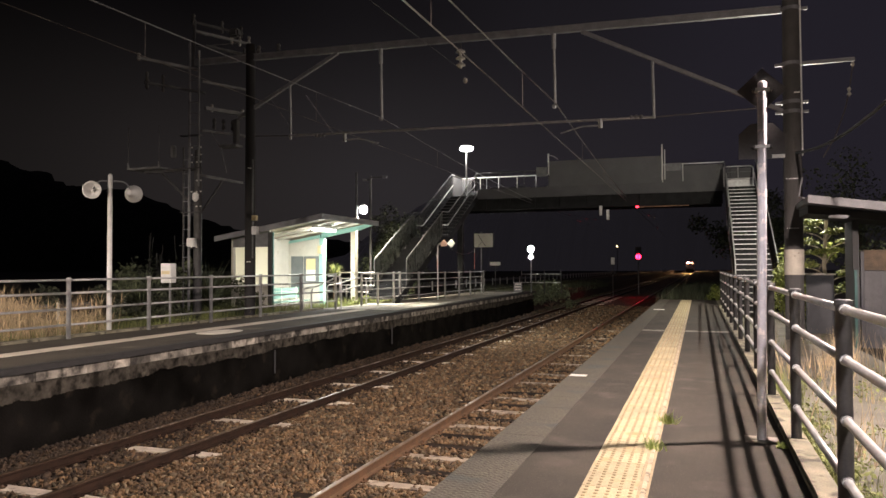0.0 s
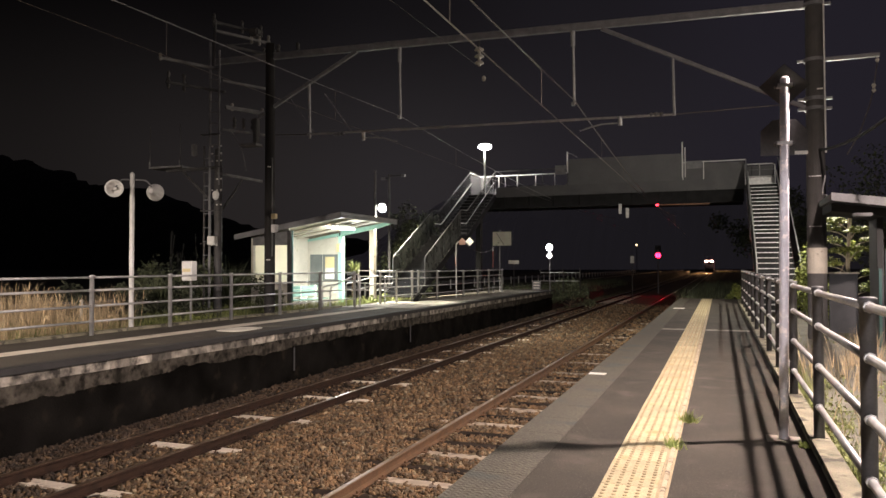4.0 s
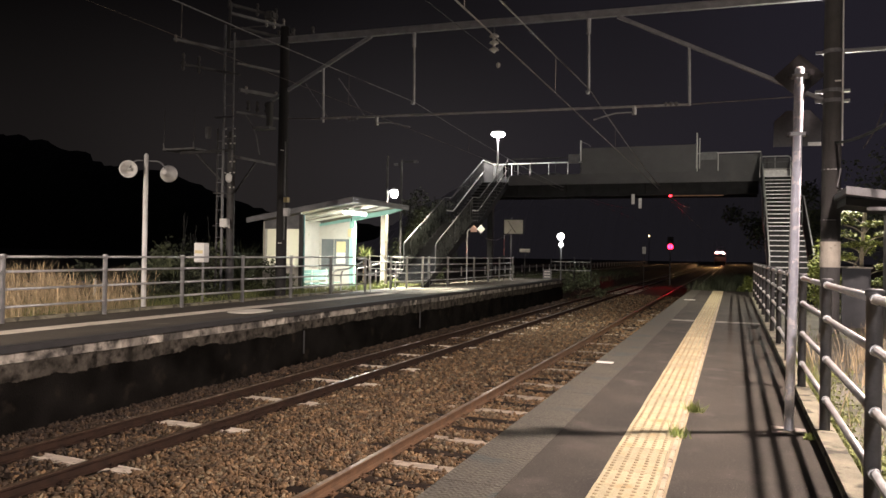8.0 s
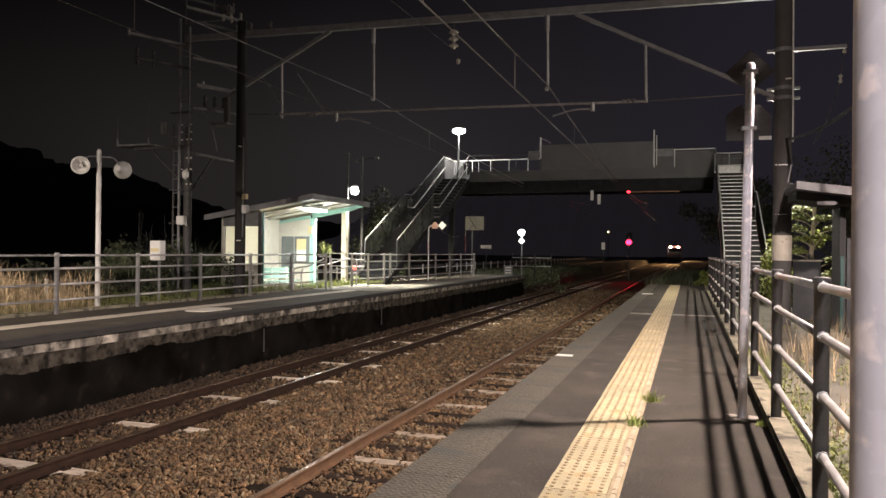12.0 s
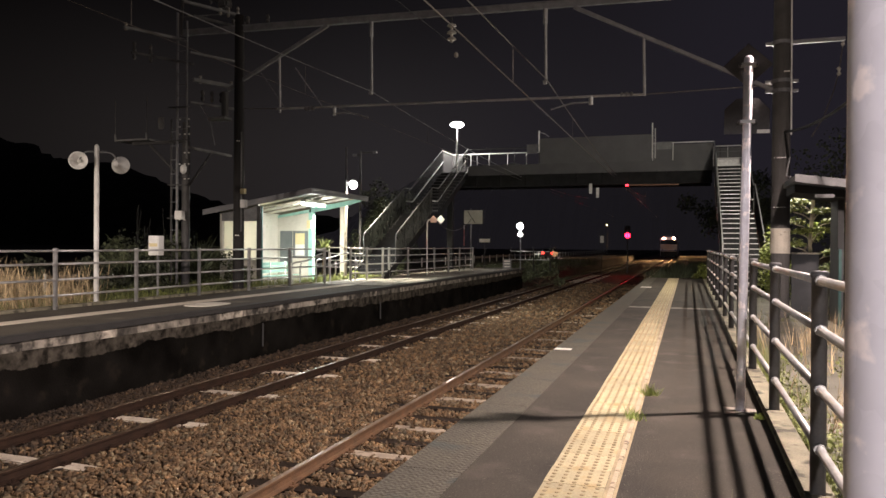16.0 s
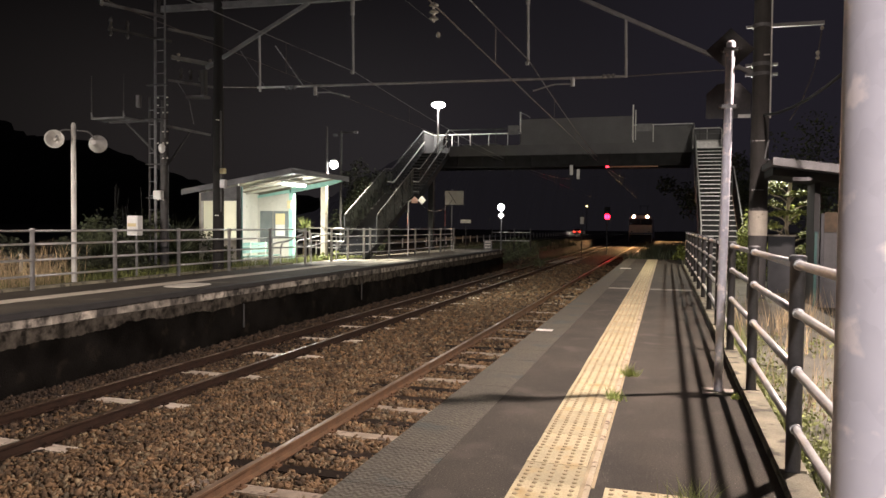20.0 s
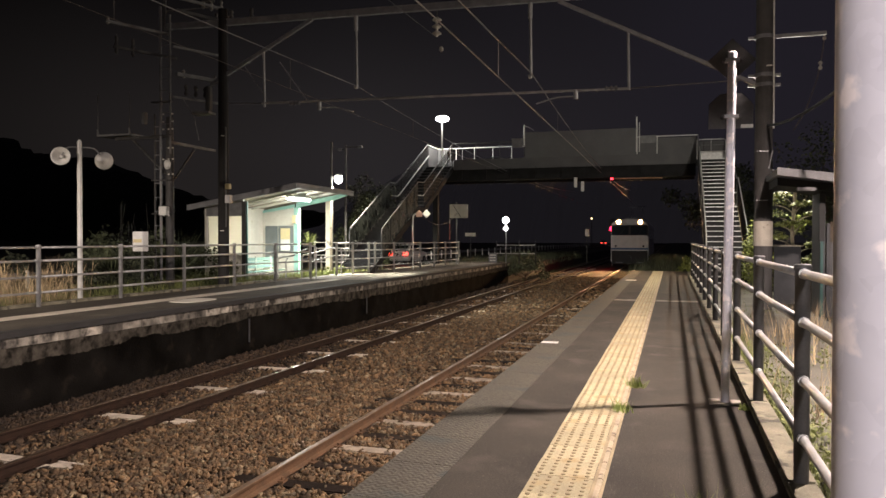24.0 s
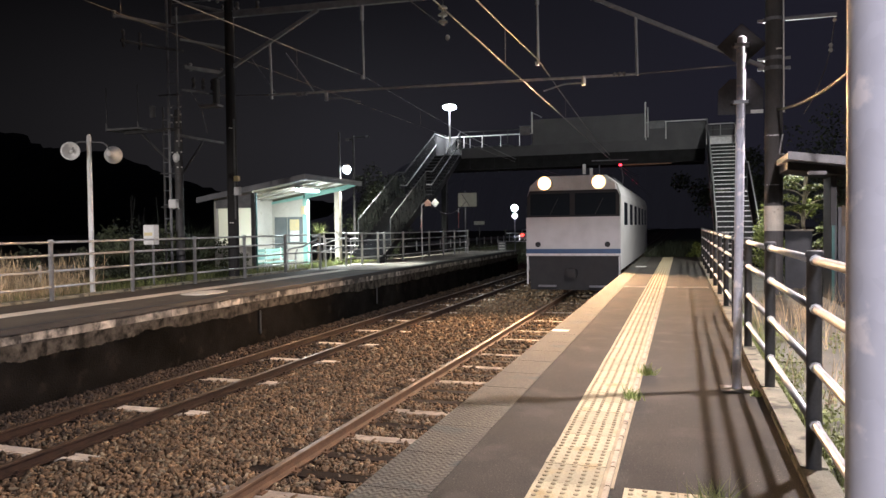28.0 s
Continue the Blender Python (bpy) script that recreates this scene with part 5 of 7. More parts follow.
# ---- shelter on the far platform ----
def shelter():
    z0 = -0.40
    o = Vector((-14.0, 24.6, z0))
    t = thing("waiting_shelter", o, "small cream and teal waiting shelter with a sloping roof", "shelter")

    def P(name, bm, m, label="", parent=None):
        bmesh.ops.translate(bm, verts=bm.verts, vec=-o)
        return part(name, bm, m, parent or t, label)
    y0, y1, xf, xb = 22.75, 26.6, -14.0, -15.5
    roof_front, roof_back = (-11.65, 3.12), (-16.0, 2.42)
    k = (roof_front[1] - roof_back[1]) / (roof_front[0] - roof_back[0])

    def zr(x):
        return roof_back[1] + k * (x - roof_back[0])
    # roof: sheet, fascia, ceiling boards
    P("roof", prism(bmesh.new(), [(roof_back[0], roof_back[1]), (roof_front[0], roof_front[1]), (roof_front[0], roof_front[1] + 0.05), (roof_back[0], roof_back[1] + 0.05)], y0 - 0.45, y1 + 0.35), M_ROOF, "grey sheet roof")
    P("rake_board", prism(bmesh.new(), [(-16.0, zr(-16.0) - 0.14), (-11.66, zr(-11.66) - 0.14), (-11.66, zr(-11.66) - 0.004), (-16.0, zr(-16.0) - 0.004)], y0 - 0.45, y0 - 0.41), M_ROOF, "grey roof edge board")
    P("fascia", B(-11.70, y0 - 0.40, zr(-11.7) - 0.13, -11.66, y1 + 0.35, zr(-11.7) - 0.006), M_ROOF, "grey eave board")
    P("teal_rafter", prism(bmesh.new(), [(-14.0, zr(-14.0) - 0.21), (-12.3, zr(-12.3) - 0.19), (-11.75, zr(-11.75) - 0.11), (-11.75, zr(-11.75) - 0.005), (-14.0, zr(-14.0) - 0.005)], y1 - 0.06, y1 + 0.06), M_TEAL, "teal roof bracket")
    for y in (y0 + 0.9, y0 + 1.8, y0 + 2.8):
        P("rafter", prism(bmesh.new(), [(-15.4, zr(-15.4) - 0.10), (-11.75, zr(-11.75) - 0.10), (-11.75, zr(-11.75) - 0.005), (-15.4, zr(-15.4) - 0.005)], y - 0.04, y + 0.04), M_CREAM, "cream rafter")
    # end wall towards the near side, with siding boards
    P("end_wall", B(xb, y0, z0, xf, y0 + 0.08, 0.70), M_CREAM, "cream lower end wall")
    P("end_wall_top", prism(bmesh.new(), [(xb, 2.08), (xf, 2.08), (xf, zr(xf) - 0.006), (xb, zr(xb) - 0.006)], y0, y0 + 0.08), M_CREAM, "cream gable wall")
    for xa in (xb, xb + 0.72, xf - 0.07):
        P("mullion", B(xa, y0 + 0.004, 0.702, xa + 0.07, y0 + 0.076, 2.078), M_WHITE, "white window post")
    for xa, xc in ((xb + 0.072, xb + 0.718), (xb + 0.792, xf - 0.072)):
        P("frosted_pane", B(xa, y0 + 0.035, 0.703, xc, y0 + 0.042, 2.077), M_FROST, "frosted window pane")
    P("gable_board", prism(bmesh.new(), [(xb, 2.08), (xf, 2.08), (xf, zr(xf) - 0.15), (xb, zr(xb) - 0.15)], y0 - 0.02, y0 - 0.003), M_STEEL, "grey gable board")
    P("back_wall", B(xb - 0.08, y0, z0, xb, y1, zr(xb) - 0.006), M_CREAM, "cream back wall")
    P("far_wall", prism(bmesh.new(), [(xb, z0), (xf, z0), (xf, zr(xf) - 0.21), (xb, zr(xb) - 0.18)], y1 - 0.08, y1), M_CREAM, "cream far wall")
    P("far_wall_head", prism(bmesh.new(), [(xb, zr(xb) - 0.175), (xf - 0.07, zr(xf) - 0.205), (xf - 0.07, zr(xf) - 0.08), (xb, zr(xb) - 0.08)], y1 - 0.085, y1 - 0.005), M_TEAL, "teal head board")
    for i in range(13):
        z = z0 + 0.12 + 0.20 * i
        if z + 0.19 < zr(xb) - 0.03:
            P("siding_board", B(xb + 0.002, y0 + 0.09, z, xb + 0.014, y1 - 0.09, z + 0.192), M_CREAM, "cream siding board")
    for i in range(9):
        xa, xc = xb + 0.03 + 0.41 * i, xb + 0.43 + 0.41 * i
        P("ceiling_board", prism(bmesh.new(), [(xa, zr(xa) - 0.02), (xc, zr(xc) - 0.02), (xc, zr(xc) - 0.006), (xa, zr(xa) - 0.006)], y0 - 0.40, y1 + 0.30), M_CEIL, "stained plywood ceiling board")
    P("floor", B(xb, y0 + 0.08, z0, xf + 0.35, y1 - 0.08, z0 + 0.04), M_CONC, "concrete floor")
    # posts
    P("dark_post", B(xf - 0.02, y0 - 0.06, z0, xf + 0.12, y0 + 0.09, zr(xf) - 0.15), M_DARKSTEEL, "dark corner post")
    P("teal_trim", B(xf + 0.121, y0 + 0.0, z0, xf + 0.16, y0 + 0.06, zr(xf) - 0.15), M_TEAL_DARK, "dull teal trim")
    P("teal_post", B(xf - 0.06, y1 - 0.12, z0, xf + 0.12, y1 + 0.10, zr(xf) - 0.21), M_TEAL, "teal corner post")
    P("eave_post", B(-12.78, y1 + 0.12, z0, -12.58, y1 + 0.32, zr(-12.78) - 0.01), M_STRIP, "pale square post")
    # door, window and posters on the far wall
    P("door", B(-15.37, y1 - 0.10, z0 + 0.9, -14.81, y1 - 0.083, z0 + 2.2), M_GREYDOOR, "grey door")
    P("window_board", B(-14.77, y1 - 0.11, z0 + 1.12, -14.10, y1 - 0.083, z0 + 2.2), M_GREYDOOR, "grey notice board")
    P("poster", B(-14.66, y1 - 0.125, z0 + 1.66, -14.24, y1 - 0.112, z0 + 2.1), M_PAPER, "yellowed poster")
    P("poster", B(-14.66, y1 - 0.125, z0 + 1.20, -14.24, y1 - 0.112, z0 + 1.655), M_WHITE, "pale poster")
    P("wall_box", B(-14.08, y1 - 0.25, z0 + 2.3, -13.9, y1 - 0.10, z0 + 2.62, 0.01), M_PAPER, "yellowish wall box")
    # ceiling light
    P("light_housing", B(-12.78, 23.6, zr(-12.65) - 0.20, -12.52, 25.0, zr(-12.65) - 0.11), M_WHITE, "white lamp housing")
    for x in (-12.73, -12.57):
        P("light_tube", T((x, 23.62, zr(-12.65) - 0.24), (x, 24.98, zr(-12.65) - 0.24), 0.045, n=8), M_TUBE, "glowing fluorescent tube")
    # bench inside
    b = thing("bench", (-14.60, 24.75, z0 + 0.04), "teal slatted bench inside the shelter", "bench")
    for i in range(3):
        part("seat_slat", B(-0.05 + 0.15 * i, -1.3, 0.40, 0.08 + 0.15 * i, 1.3, 0.435, 0.005), M_BENCH, b, "teal seat slat")
    for i in range(3):
        part("back_slat", B(-0.16, -1.3, 0.52 + 0.14 * i, -0.13, 1.3, 0.64 + 0.14 * i, 0.005), M_BENCH, b, "teal back slat")
    for y in (-1.1, 0, 1.1):
        part("leg", beam(bmesh.new(), (0.05, y, 0.0), (0.12, y, 0.40), 0.04, 0.04), M_WHITE, b, "pale leg")
        part("leg", beam(bmesh.new(), (-0.14, y, 0.0), (-0.145, y, 0.95), 0.04, 0.04), M_WHITE, b, "pale leg")
    return t


shelter()


def step_rails():
    o = Vector((-11.4, 22.3, -0.25))
    t = thing("step_handrail", o, "curved pipe handrails beside the platform steps", "handrail")
    runs = ([(-10.75, 23.87, 0), (-10.75, 23.87, 0.95), (-10.98, 23.80, 0.99), (-11.75, 23.45, 0.74), (-12.02, 23.35, 0.72), (-12.02, 23.35, -0.25)],
            [(-10.98, 23.80, 0.70), (-11.72, 23.45, 0.46), (-12.02, 23.35, 0.52)],
            [(-10.50, 21.46, 0), (-10.50, 21.46, 1.02), (-10.66, 21.44, 1.07), (-10.95, 21.42, 1.05)],
            [(-11.62, 21.0, -0.3), (-11.62, 21.0, 0.64), (-11.45, 21.02, 0.70), (-11.2, 21.1, 0.72), (-10.75, 21.4, 0.98)],
            [(-11.36, 21.05, -0.3), (-11.36, 21.05, 0.58), (-11.30, 21.06, 0.66)])
    for run in runs:
        part("handrail", bent(bmesh.new(), [Vector(p) - o for p in run], 0.026), M_GALV, t, "bent pipe handrail")
    s = thing("platform_steps", (-11.45, 22.3, -0.32), "short concrete steps down from the platform", "steps")
    for k in range(2):
        part("step", B(-0.35 * (k + 1) + 0.19, -0.6, 0, -0.35 * k + 0.19, 0.9, 0.22 - 0.11 * k, 0.01), M_CONC, s, "worn concrete step")


step_rails()


def lamp_post(place, label, top, base, arm=None):
    x, y, z = place
    t = thing("street_lamp", (x, y, base), label, "street lamp", "station lamps")
    h = z - base
    px = arm or 0.0
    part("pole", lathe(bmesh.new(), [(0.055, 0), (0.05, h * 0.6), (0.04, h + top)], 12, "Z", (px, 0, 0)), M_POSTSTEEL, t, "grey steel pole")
    if arm:
        part("arm", T((px, 0, h + 0.12), (0, 0, h + 0.12), 0.025, n=8), M_GALV, t, "short lamp arm")
    part("lamp_shade", lathe(bmesh.new(), [(0.17, h + 0.17), (0.15, h + 0.21), (0.06, h + 0.26)], 16), M_WHITE, t, "white lamp shade")
    bulb = bmesh.new()
    bmesh.ops.create_icosphere(bulb, subdivisions=2, radius=0.16, matrix=Matrix.Translation((0, 0, h + 0.03)))
    part("lamp_bulb", bulb, M_BULB, t, "glowing white lamp")
    return t


lamp_post(LAMP_SIDE, "white globe lamp beside the waiting shelter", 0.2, -0.3, arm=-0.30)


def far_lamp():
    x, y, z = LAMP_FAR
    t = thing("platform_lamp", (x, y, -0.02), "small post with a round lamp and a white diamond sign", "signal lamp")
    part("post", T((0, 0.1, 0), (0, 0.1, z + 0.1), 0.03, n=8), M_STEEL, t, "grey post")
    b = bmesh.new()
    bmesh.ops.create_icosphere(b, subdivisions=2, radius=0.17, matrix=Matrix.Translation((0, 0, z + 0.02)))
    part("lamp_bulb", b, M_BULB, t, "glowing white lamp")
    h = z - 0.42
    part("diamond_sign", prism(bmesh.new(), [(0, h - 0.17), (0.17, h), (0, h + 0.17), (-0.17, h)], 0.03, 0.05), M_PAINT, t, "white diamond plate")


far_lamp()


def near_street_lamp(place, label, reach=0.35):
    x, y, z = place
    t = thing("street_lamp", (x + reach, y, -0.36), label, "street lamp", "station lamps")
    h = z + 0.36
    part("pole", lathe(bmesh.new(), [(0.07, 0), (0.06, h * 0.6), (0.045, h + (0.27 if reach else -0.14))], 14), M_GALV, t, "grey steel pole")
    part("arm", T((0, 0, h + 0.24), (-reach - 0.02, 0, h + 0.26), 0.025, n=8), M_GALV, t)
    part("lamp_shade", lathe(bmesh.new(), [(0.17, h + 0.17), (0.15, h + 0.22), (0.06, h + 0.27)], 16, "Z", (-reach, 0, 0)), M_WHITE, t)
    b = bmesh.new()
    bmesh.ops.create_icosphere(b, subdivisions=2, radius=0.06, matrix=Matrix.Translation((-reach, 0, h + 0.15)))
    part("lamp_bulb", b, M_BULB_WARM, t, "glowing warm lamp")


near_street_lamp(LAMP_NEAR, "warm street lamp behind the platform fence")
near_street_lamp(LAMP_STAIR, "warm street lamp behind the concrete pole", 0.0)
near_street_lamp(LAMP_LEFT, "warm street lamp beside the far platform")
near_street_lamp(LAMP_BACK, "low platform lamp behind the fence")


# ---- signs and posts ----
def sign_post():
    t = thing("sign_post", (0.806, 6.4, 0.0), "grey steel sign post with two plates seen from behind", "sign")
    part("pole", lathe(bmesh.new(), [(0.0335, 0), (0.0335, 2.745), (0.02, 2.76)], 20), M_SPANGLE, t, "galvanised round pole", smooth=True)
    part("foot_plate", B(-0.12, -0.10, 0.0005, 0.12, 0.10, 0.012), M_CONC, t)
    # Dark steel puts the shade on the plates' backs into their colour.
    part("diamond_plate", prism(bmesh.new(), [(0, 2.53), (0.18, 2.70), (0, 2.87), (-0.18, 2.70)], 0.045, 0.049), M_DARKSTEEL, t, "square plate on its corner")
    part("lower_plate", prism(bmesh.new(), [(-0.165, 2.165), (0.165, 2.165), (0.165, 2.35), (0.08, 2.44), (-0.08, 2.44), (-0.165, 2.36)], 0.045, 0.049), M_DARKSTEEL, t, "shouldered plate")
    part("label_strip", B(0.075, 0.039, 2.168, 0.165, 0.044, 2.195), M_PAINT, t, "white label strip")
    for z in (2.69, 2.25):
        part("clamp", B(-0.058, -0.040, z - 0.013, 0.058, 0.044, z + 0.013, 0.004), M_GALV, t, "pole clamp")
        for x in (-0.062, 0.062):
            part("clamp_bolt", T((x, -0.045, z), (x, 0.05, z), 0.012, n=8), M_POSTSTEEL, t, "clamp bolt")
    t.matrix_basis = pose(0.806, 6.4, 0.0, 0, 0.8, 0)


sign_post()


def front_pole():
    t = thing("sign_column", (0.586, 0.972, 0.0), "spangled galvanised steel column standing on the platform", "column")
    part("column", lathe(bmesh.new(), [(0.0445, 0.012), (0.0445, 4.2)], 40), M_SPANGLE, t, smooth=True)
    part("base_plate", B(-0.14, -0.14, 0.0005, 0.14, 0.14, 0.012), M_GALV, t, "square base plate")


front_pole()


def signal():
    t = thing("railway_signal", SIGNAL, "railway signal on a post showing a red light", "signal")
    part("post", T((0, 0, 0), (0, 0, 4.2), 0.06, n=10), M_STEEL, t, "grey post")
    part("head", B(-0.26, -0.019, 3.1, 0.26, 0.12, 4.3, 0.03), M_UNDER, t, "black signal head")
    part("red_lamp", lathe(bmesh.new(), [(0.235, -0.05), (0.235, -0.02)], 20, "Y", (0, 0, 3.42)), M_RED, t, "glowing red lamp")
    part("hood", lathe(bmesh.new(), [(0.15, -0.12), (0.15, -0.021)], 14, "Y", (0, 0, 4.05)), M_UNDER, t)


signal()


def pair_signs():
    t = thing("marker_sign", (-9.9, 29.0, 0.0), "bent pipe post carrying an orange and a white marker plate", "sign")
    part("pipe", bent(bmesh.new(), [(0, 0, 0), (0, 0, 2.22), (0.09, 0, 2.32), (0.62, 0, 2.32)], 0.028), M_WHITE, t, "white bent pipe")
    part("orange_plate", prism(bmesh.new(), [(0.15, 2.20), (0.42, 2.20), (0.42, 2.36), (0.285, 2.48), (0.15, 2.36)], -0.05, -0.03), M_PINK, t, "faded orange plate")
    part("diamond_plate", prism(bmesh.new(), [(0.61, 2.14), (0.79, 2.32), (0.61, 2.50), (0.43, 2.32)], -0.075, -0.055), M_PAINT, t, "white diamond plate")
    s = thing("notice_board", (-10.15, 36.3, 0.0), "square board on a post seen from behind", "notice board")
    part("post", T((0, 0, 0), (0, 0, 3.15), 0.035, n=8), M_STEEL, s, "grey post")
    part("board", B(-0.35, -0.06, 2.35, 0.62, -0.035, 3.05), M_CREAM, s, "pale board")
    part("board_brace", beam(bmesh.new(), (-0.15, -0.075, 3.0), (0.25, -0.075, 2.4), 0.05, 0.02), M_DARKSTEEL, s)


pair_signs()


def white_box():
    t = thing("equipment_box", (-11.7, 14.77, -0.33), "white equipment box on a grey post", "box")
    part("post", T((0, 0.06, 0), (0, 0.06, 1.3), 0.03, n=8), M_STEEL, t, "grey post")
    part("box", B(-0.15, -0.10, 1.31, 0.15, 0.10, 1.78, 0.012), M_WHITE, t, "white metal box")
    part("label_plate", B(-0.12, -0.108, 1.52, 0.12, -0.102, 1.60), M_PAPER, t, "yellow strip")


white_box()


# ---- building on the near side ----
def near_building():
    o = Vector((4.6, 17.5, -0.3))
    t = thing("station_building", o, "low dark station building with an overhanging sloping roof", "building")

    def P(name, bm, m, label=""):
        bmesh.ops.translate(bm, verts=bm.verts, vec=-o)
        return part(name, bm, m, t, label)
    y0, y1 = 16.0, 18.0

    def zr(x):
        return 2.71 - 0.136 * (x - 2.37)
    P("roof", prism(bmesh.new(), [(2.39, zr(2.39) - 0.13), (8.0, zr(8.0) - 0.16), (8.0, zr(8.0) - 0.01), (2.39, zr(2.39) - 0.01)], y0, y1), M_ROOF, "grey sheet roof")
    P("roof_edge", prism(bmesh.new(), [(2.37, zr(2.37) - 0.15), (8.0, zr(8.0) - 0.22), (8.0, zr(8.0)), (2.37, zr(2.37))], y0 - 0.035, y0 - 0.003), M_STEEL, "pale roof edge board")
    P("soffit", prism(bmesh.new(), [(2.45, zr(2.45) - 0.30), (8.0, zr(8.0) - 0.34), (8.0, zr(8.0) - 0.17), (2.45, zr(2.45) - 0.14)], y0 + 0.62, y1), M_UNDER, "dark soffit")
    # Walls and trim hold the building's shade in their colour.
    P("front_wall", B(3.33, y0 + 1.1, -0.4, 3.43, y1, zr(3.4) - 0.32), M_DARKWALL, "dark front wall")
    P("end_wall", B(3.44, y0 + 1.0, -0.4, 7.8, y0 + 1.1, zr(7.8) - 0.35), M_DARKWALL, "dark end wall")
    P("teal_trim", B(3.33, y0 + 1.02, -0.4, 3.38, y0 + 1.097, 1.25), M_TEAL_DARK, "teal corner trim")
    P("dark_trim", B(3.30, y0 + 0.985, 1.252, 3.40, y0 + 1.095, zr(3.4) - 0.32), M_UNDER, "dark corner post")
    P("pale_panel", B(3.50, y0 + 0.97, -0.1, 3.80, y0 + 0.997, 1.22), M_POSTSTEEL, "grey panel")
    P("brown_panel", B(3.50, y0 + 0.975, 1.24, 5.0, y0 + 0.997, 1.65), M_BARK, "brown panel")
    P("eave_lamp", B(2.78, y0 + 0.3, 2.26, 3.12, y0 + 0.45, 2.33, 0.015), M_STEEL, "unlit lamp housing under the eave")
    P("gutter", bent(bmesh.new(), [(2.30, y0, 2.66), (2.26, y0 + 0.4, 2.70), (2.34, y0 + 0.5, 3.1)], 0.015), M_STEEL)


near_building()


def near_path():
    p = obj("path", B(1.42, -13.5, -0.42, 3.3, 30, -0.30), M_PATH)
    tagged(p, "pale concrete path behind the platform fence", "path", kind="structure")


near_path()


def low_wall():
    t = thing("low_wall", (3.2, 20.0, -0.32), "weathered grey block wall with a thin cap beneath the shrub", "wall")
    part("wall_body", B(-0.38, 0, 0, 0.22, 0.15, 1.43, 0.01), M_DARKWALL, t, "grey block wall")
    part("cap", B(-0.42, -0.03, 1.431, 0.26, 0.18, 1.47, 0.008), M_STRIP, t, "thin concrete cap")


low_wall()


# ---- far poles, cables and end-of-platform furniture ----
def slim_pole(x, y, z0, top, arms, label, r=0.07):
    t = thing("utility_pole", (x, y, z0), label, "utility pole", "far poles")
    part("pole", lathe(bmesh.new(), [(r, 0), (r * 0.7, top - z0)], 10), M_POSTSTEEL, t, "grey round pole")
    for dx, dz in arms:
        part("arm", B(min(0, dx), -0.03, top - z0 - dz - 0.03, max(0, dx), 0.03, top - z0 - dz + 0.03), M_DARKSTEEL, t, "short arm")
        part("fixture", B(dx - 0.10, -0.08, top - z0 - dz - 0.06, dx + 0.10, 0.08, top - z0 - dz + 0.05, 0.015), M_STEEL, t, "pale fixture")


slim_pole(-15.1, 32.0, -0.4, 5.9, (), "slim grey pole behind the waiting shelter")
slim_pole(-14.5, 32.3, -0.4, 5.75, ((0.75, 0.1), (-0.3, 0.2)), "slim grey pole with small fixtures behind the shelter")
slim_pole(3.35, 27.5, -0.3, 6.4, (), "grey utility pole behind the footbridge stair", 0.11)
wire("service_cable", sag((2.42, 18.2, 3.85), (3.40, 7.55, 4.6), 0.55), 0.03, "thick twisted service cable to the street lamp", M_CABLE)
wire("service_cable", sag((2.42, 18.35, 3.95), (3.35, 27.5, 5.9), 0.35), 0.016, "sagging service cable to the far pole", M_CABLE)
wire("service_cable", sag((-9.45, 29.0, 2.2), (-10.1, 36.2, 2.6), 0.45), 0.012, "loose cable between two signs", M_CABLE)


def platform_end():
    fence([(-8.75, 39.3), (-7.5, 39.3), (-6.6, 39.3)], "low rail across the end of the far platform", levels=(0.95, 0.5), r_post=0.03, posts_of=M_DARKSTEEL)
    b = thing("number_board", (-8.55, 37.6, 0.0), "small pale board at the end of the far platform", "board")
    part("board", B(-0.22, -0.02, 0.05, 0.22, 0.02, 0.55, 0.005), M_STEEL, b, "grey board")
    for k in range(3):
        part("bar_mark", B(-0.15, -0.028, 0.14 + 0.14 * k, 0.15, -0.021, 0.19 + 0.14 * k), M_PAINT, b, "pale unreadable line")
    w = thing("direction_plate", (-9.65, 37.2, 0.0), "small white plate on a thin post", "sign")
    part("post", T((0, 0, 0), (0, 0, 1.6), 0.02, n=6), M_DARKSTEEL, w, "thin dark post")
    part("plate", B(-0.28, -0.04, 1.42, 0.28, -0.021, 1.60), M_PAINT, w, "white plate")
    m = thing("track_marker", (-5.6, 55.0, -1.25), "white marker board on a thin post beside the track", "sign")
    part("post", T((0, 0, 0), (0, 0, 3.4), 0.03, n=6), M_DARKSTEEL, m)
    part("plate", B(-0.13, -0.04, 2.75, 0.13, -0.02, 3.25), M_PAINT, m, "white plate")
    for x, y, top in ((-10.05, 34.8, 2.28), (-11.35, 33.0, 1.95)):
        h = thing("hazard_post", (x, y, 0.0), "thin grey post with a red reflective strip", "post", "hazard posts")
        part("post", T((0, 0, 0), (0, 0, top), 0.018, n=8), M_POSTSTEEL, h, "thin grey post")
        part("reflective_strip", B(-0.015, -0.026, 1.25, 0.015, -0.0185, top - 0.25, 0.002), M_REFRED, h, "red reflective strip")
        part("cap_strip", B(-0.015, -0.026, top - 0.246, 0.015, -0.0185, top - 0.03, 0.002), M_PAINT, h, "white reflective strip")


platform_end()


def distant_lamp():
    t = thing("street_lamp", (-12.0, 120.0, -0.7), "distant amber lamp on a thin post", "street lamp", "station lamps")
    part("pole", T((0, 0.15, 0), (0, 0.15, 5.4), 0.05, n=8), M_DARKSTEEL, t, "thin post")
    part("lamp_bulb", lathe(bmesh.new(), [(0.07, 5.18), (0.12, 5.24), (0.12, 5.36), (0.07, 5.42)], 10), M_FARLAMP, t, "glowing amber lamp")


distant_lamp()


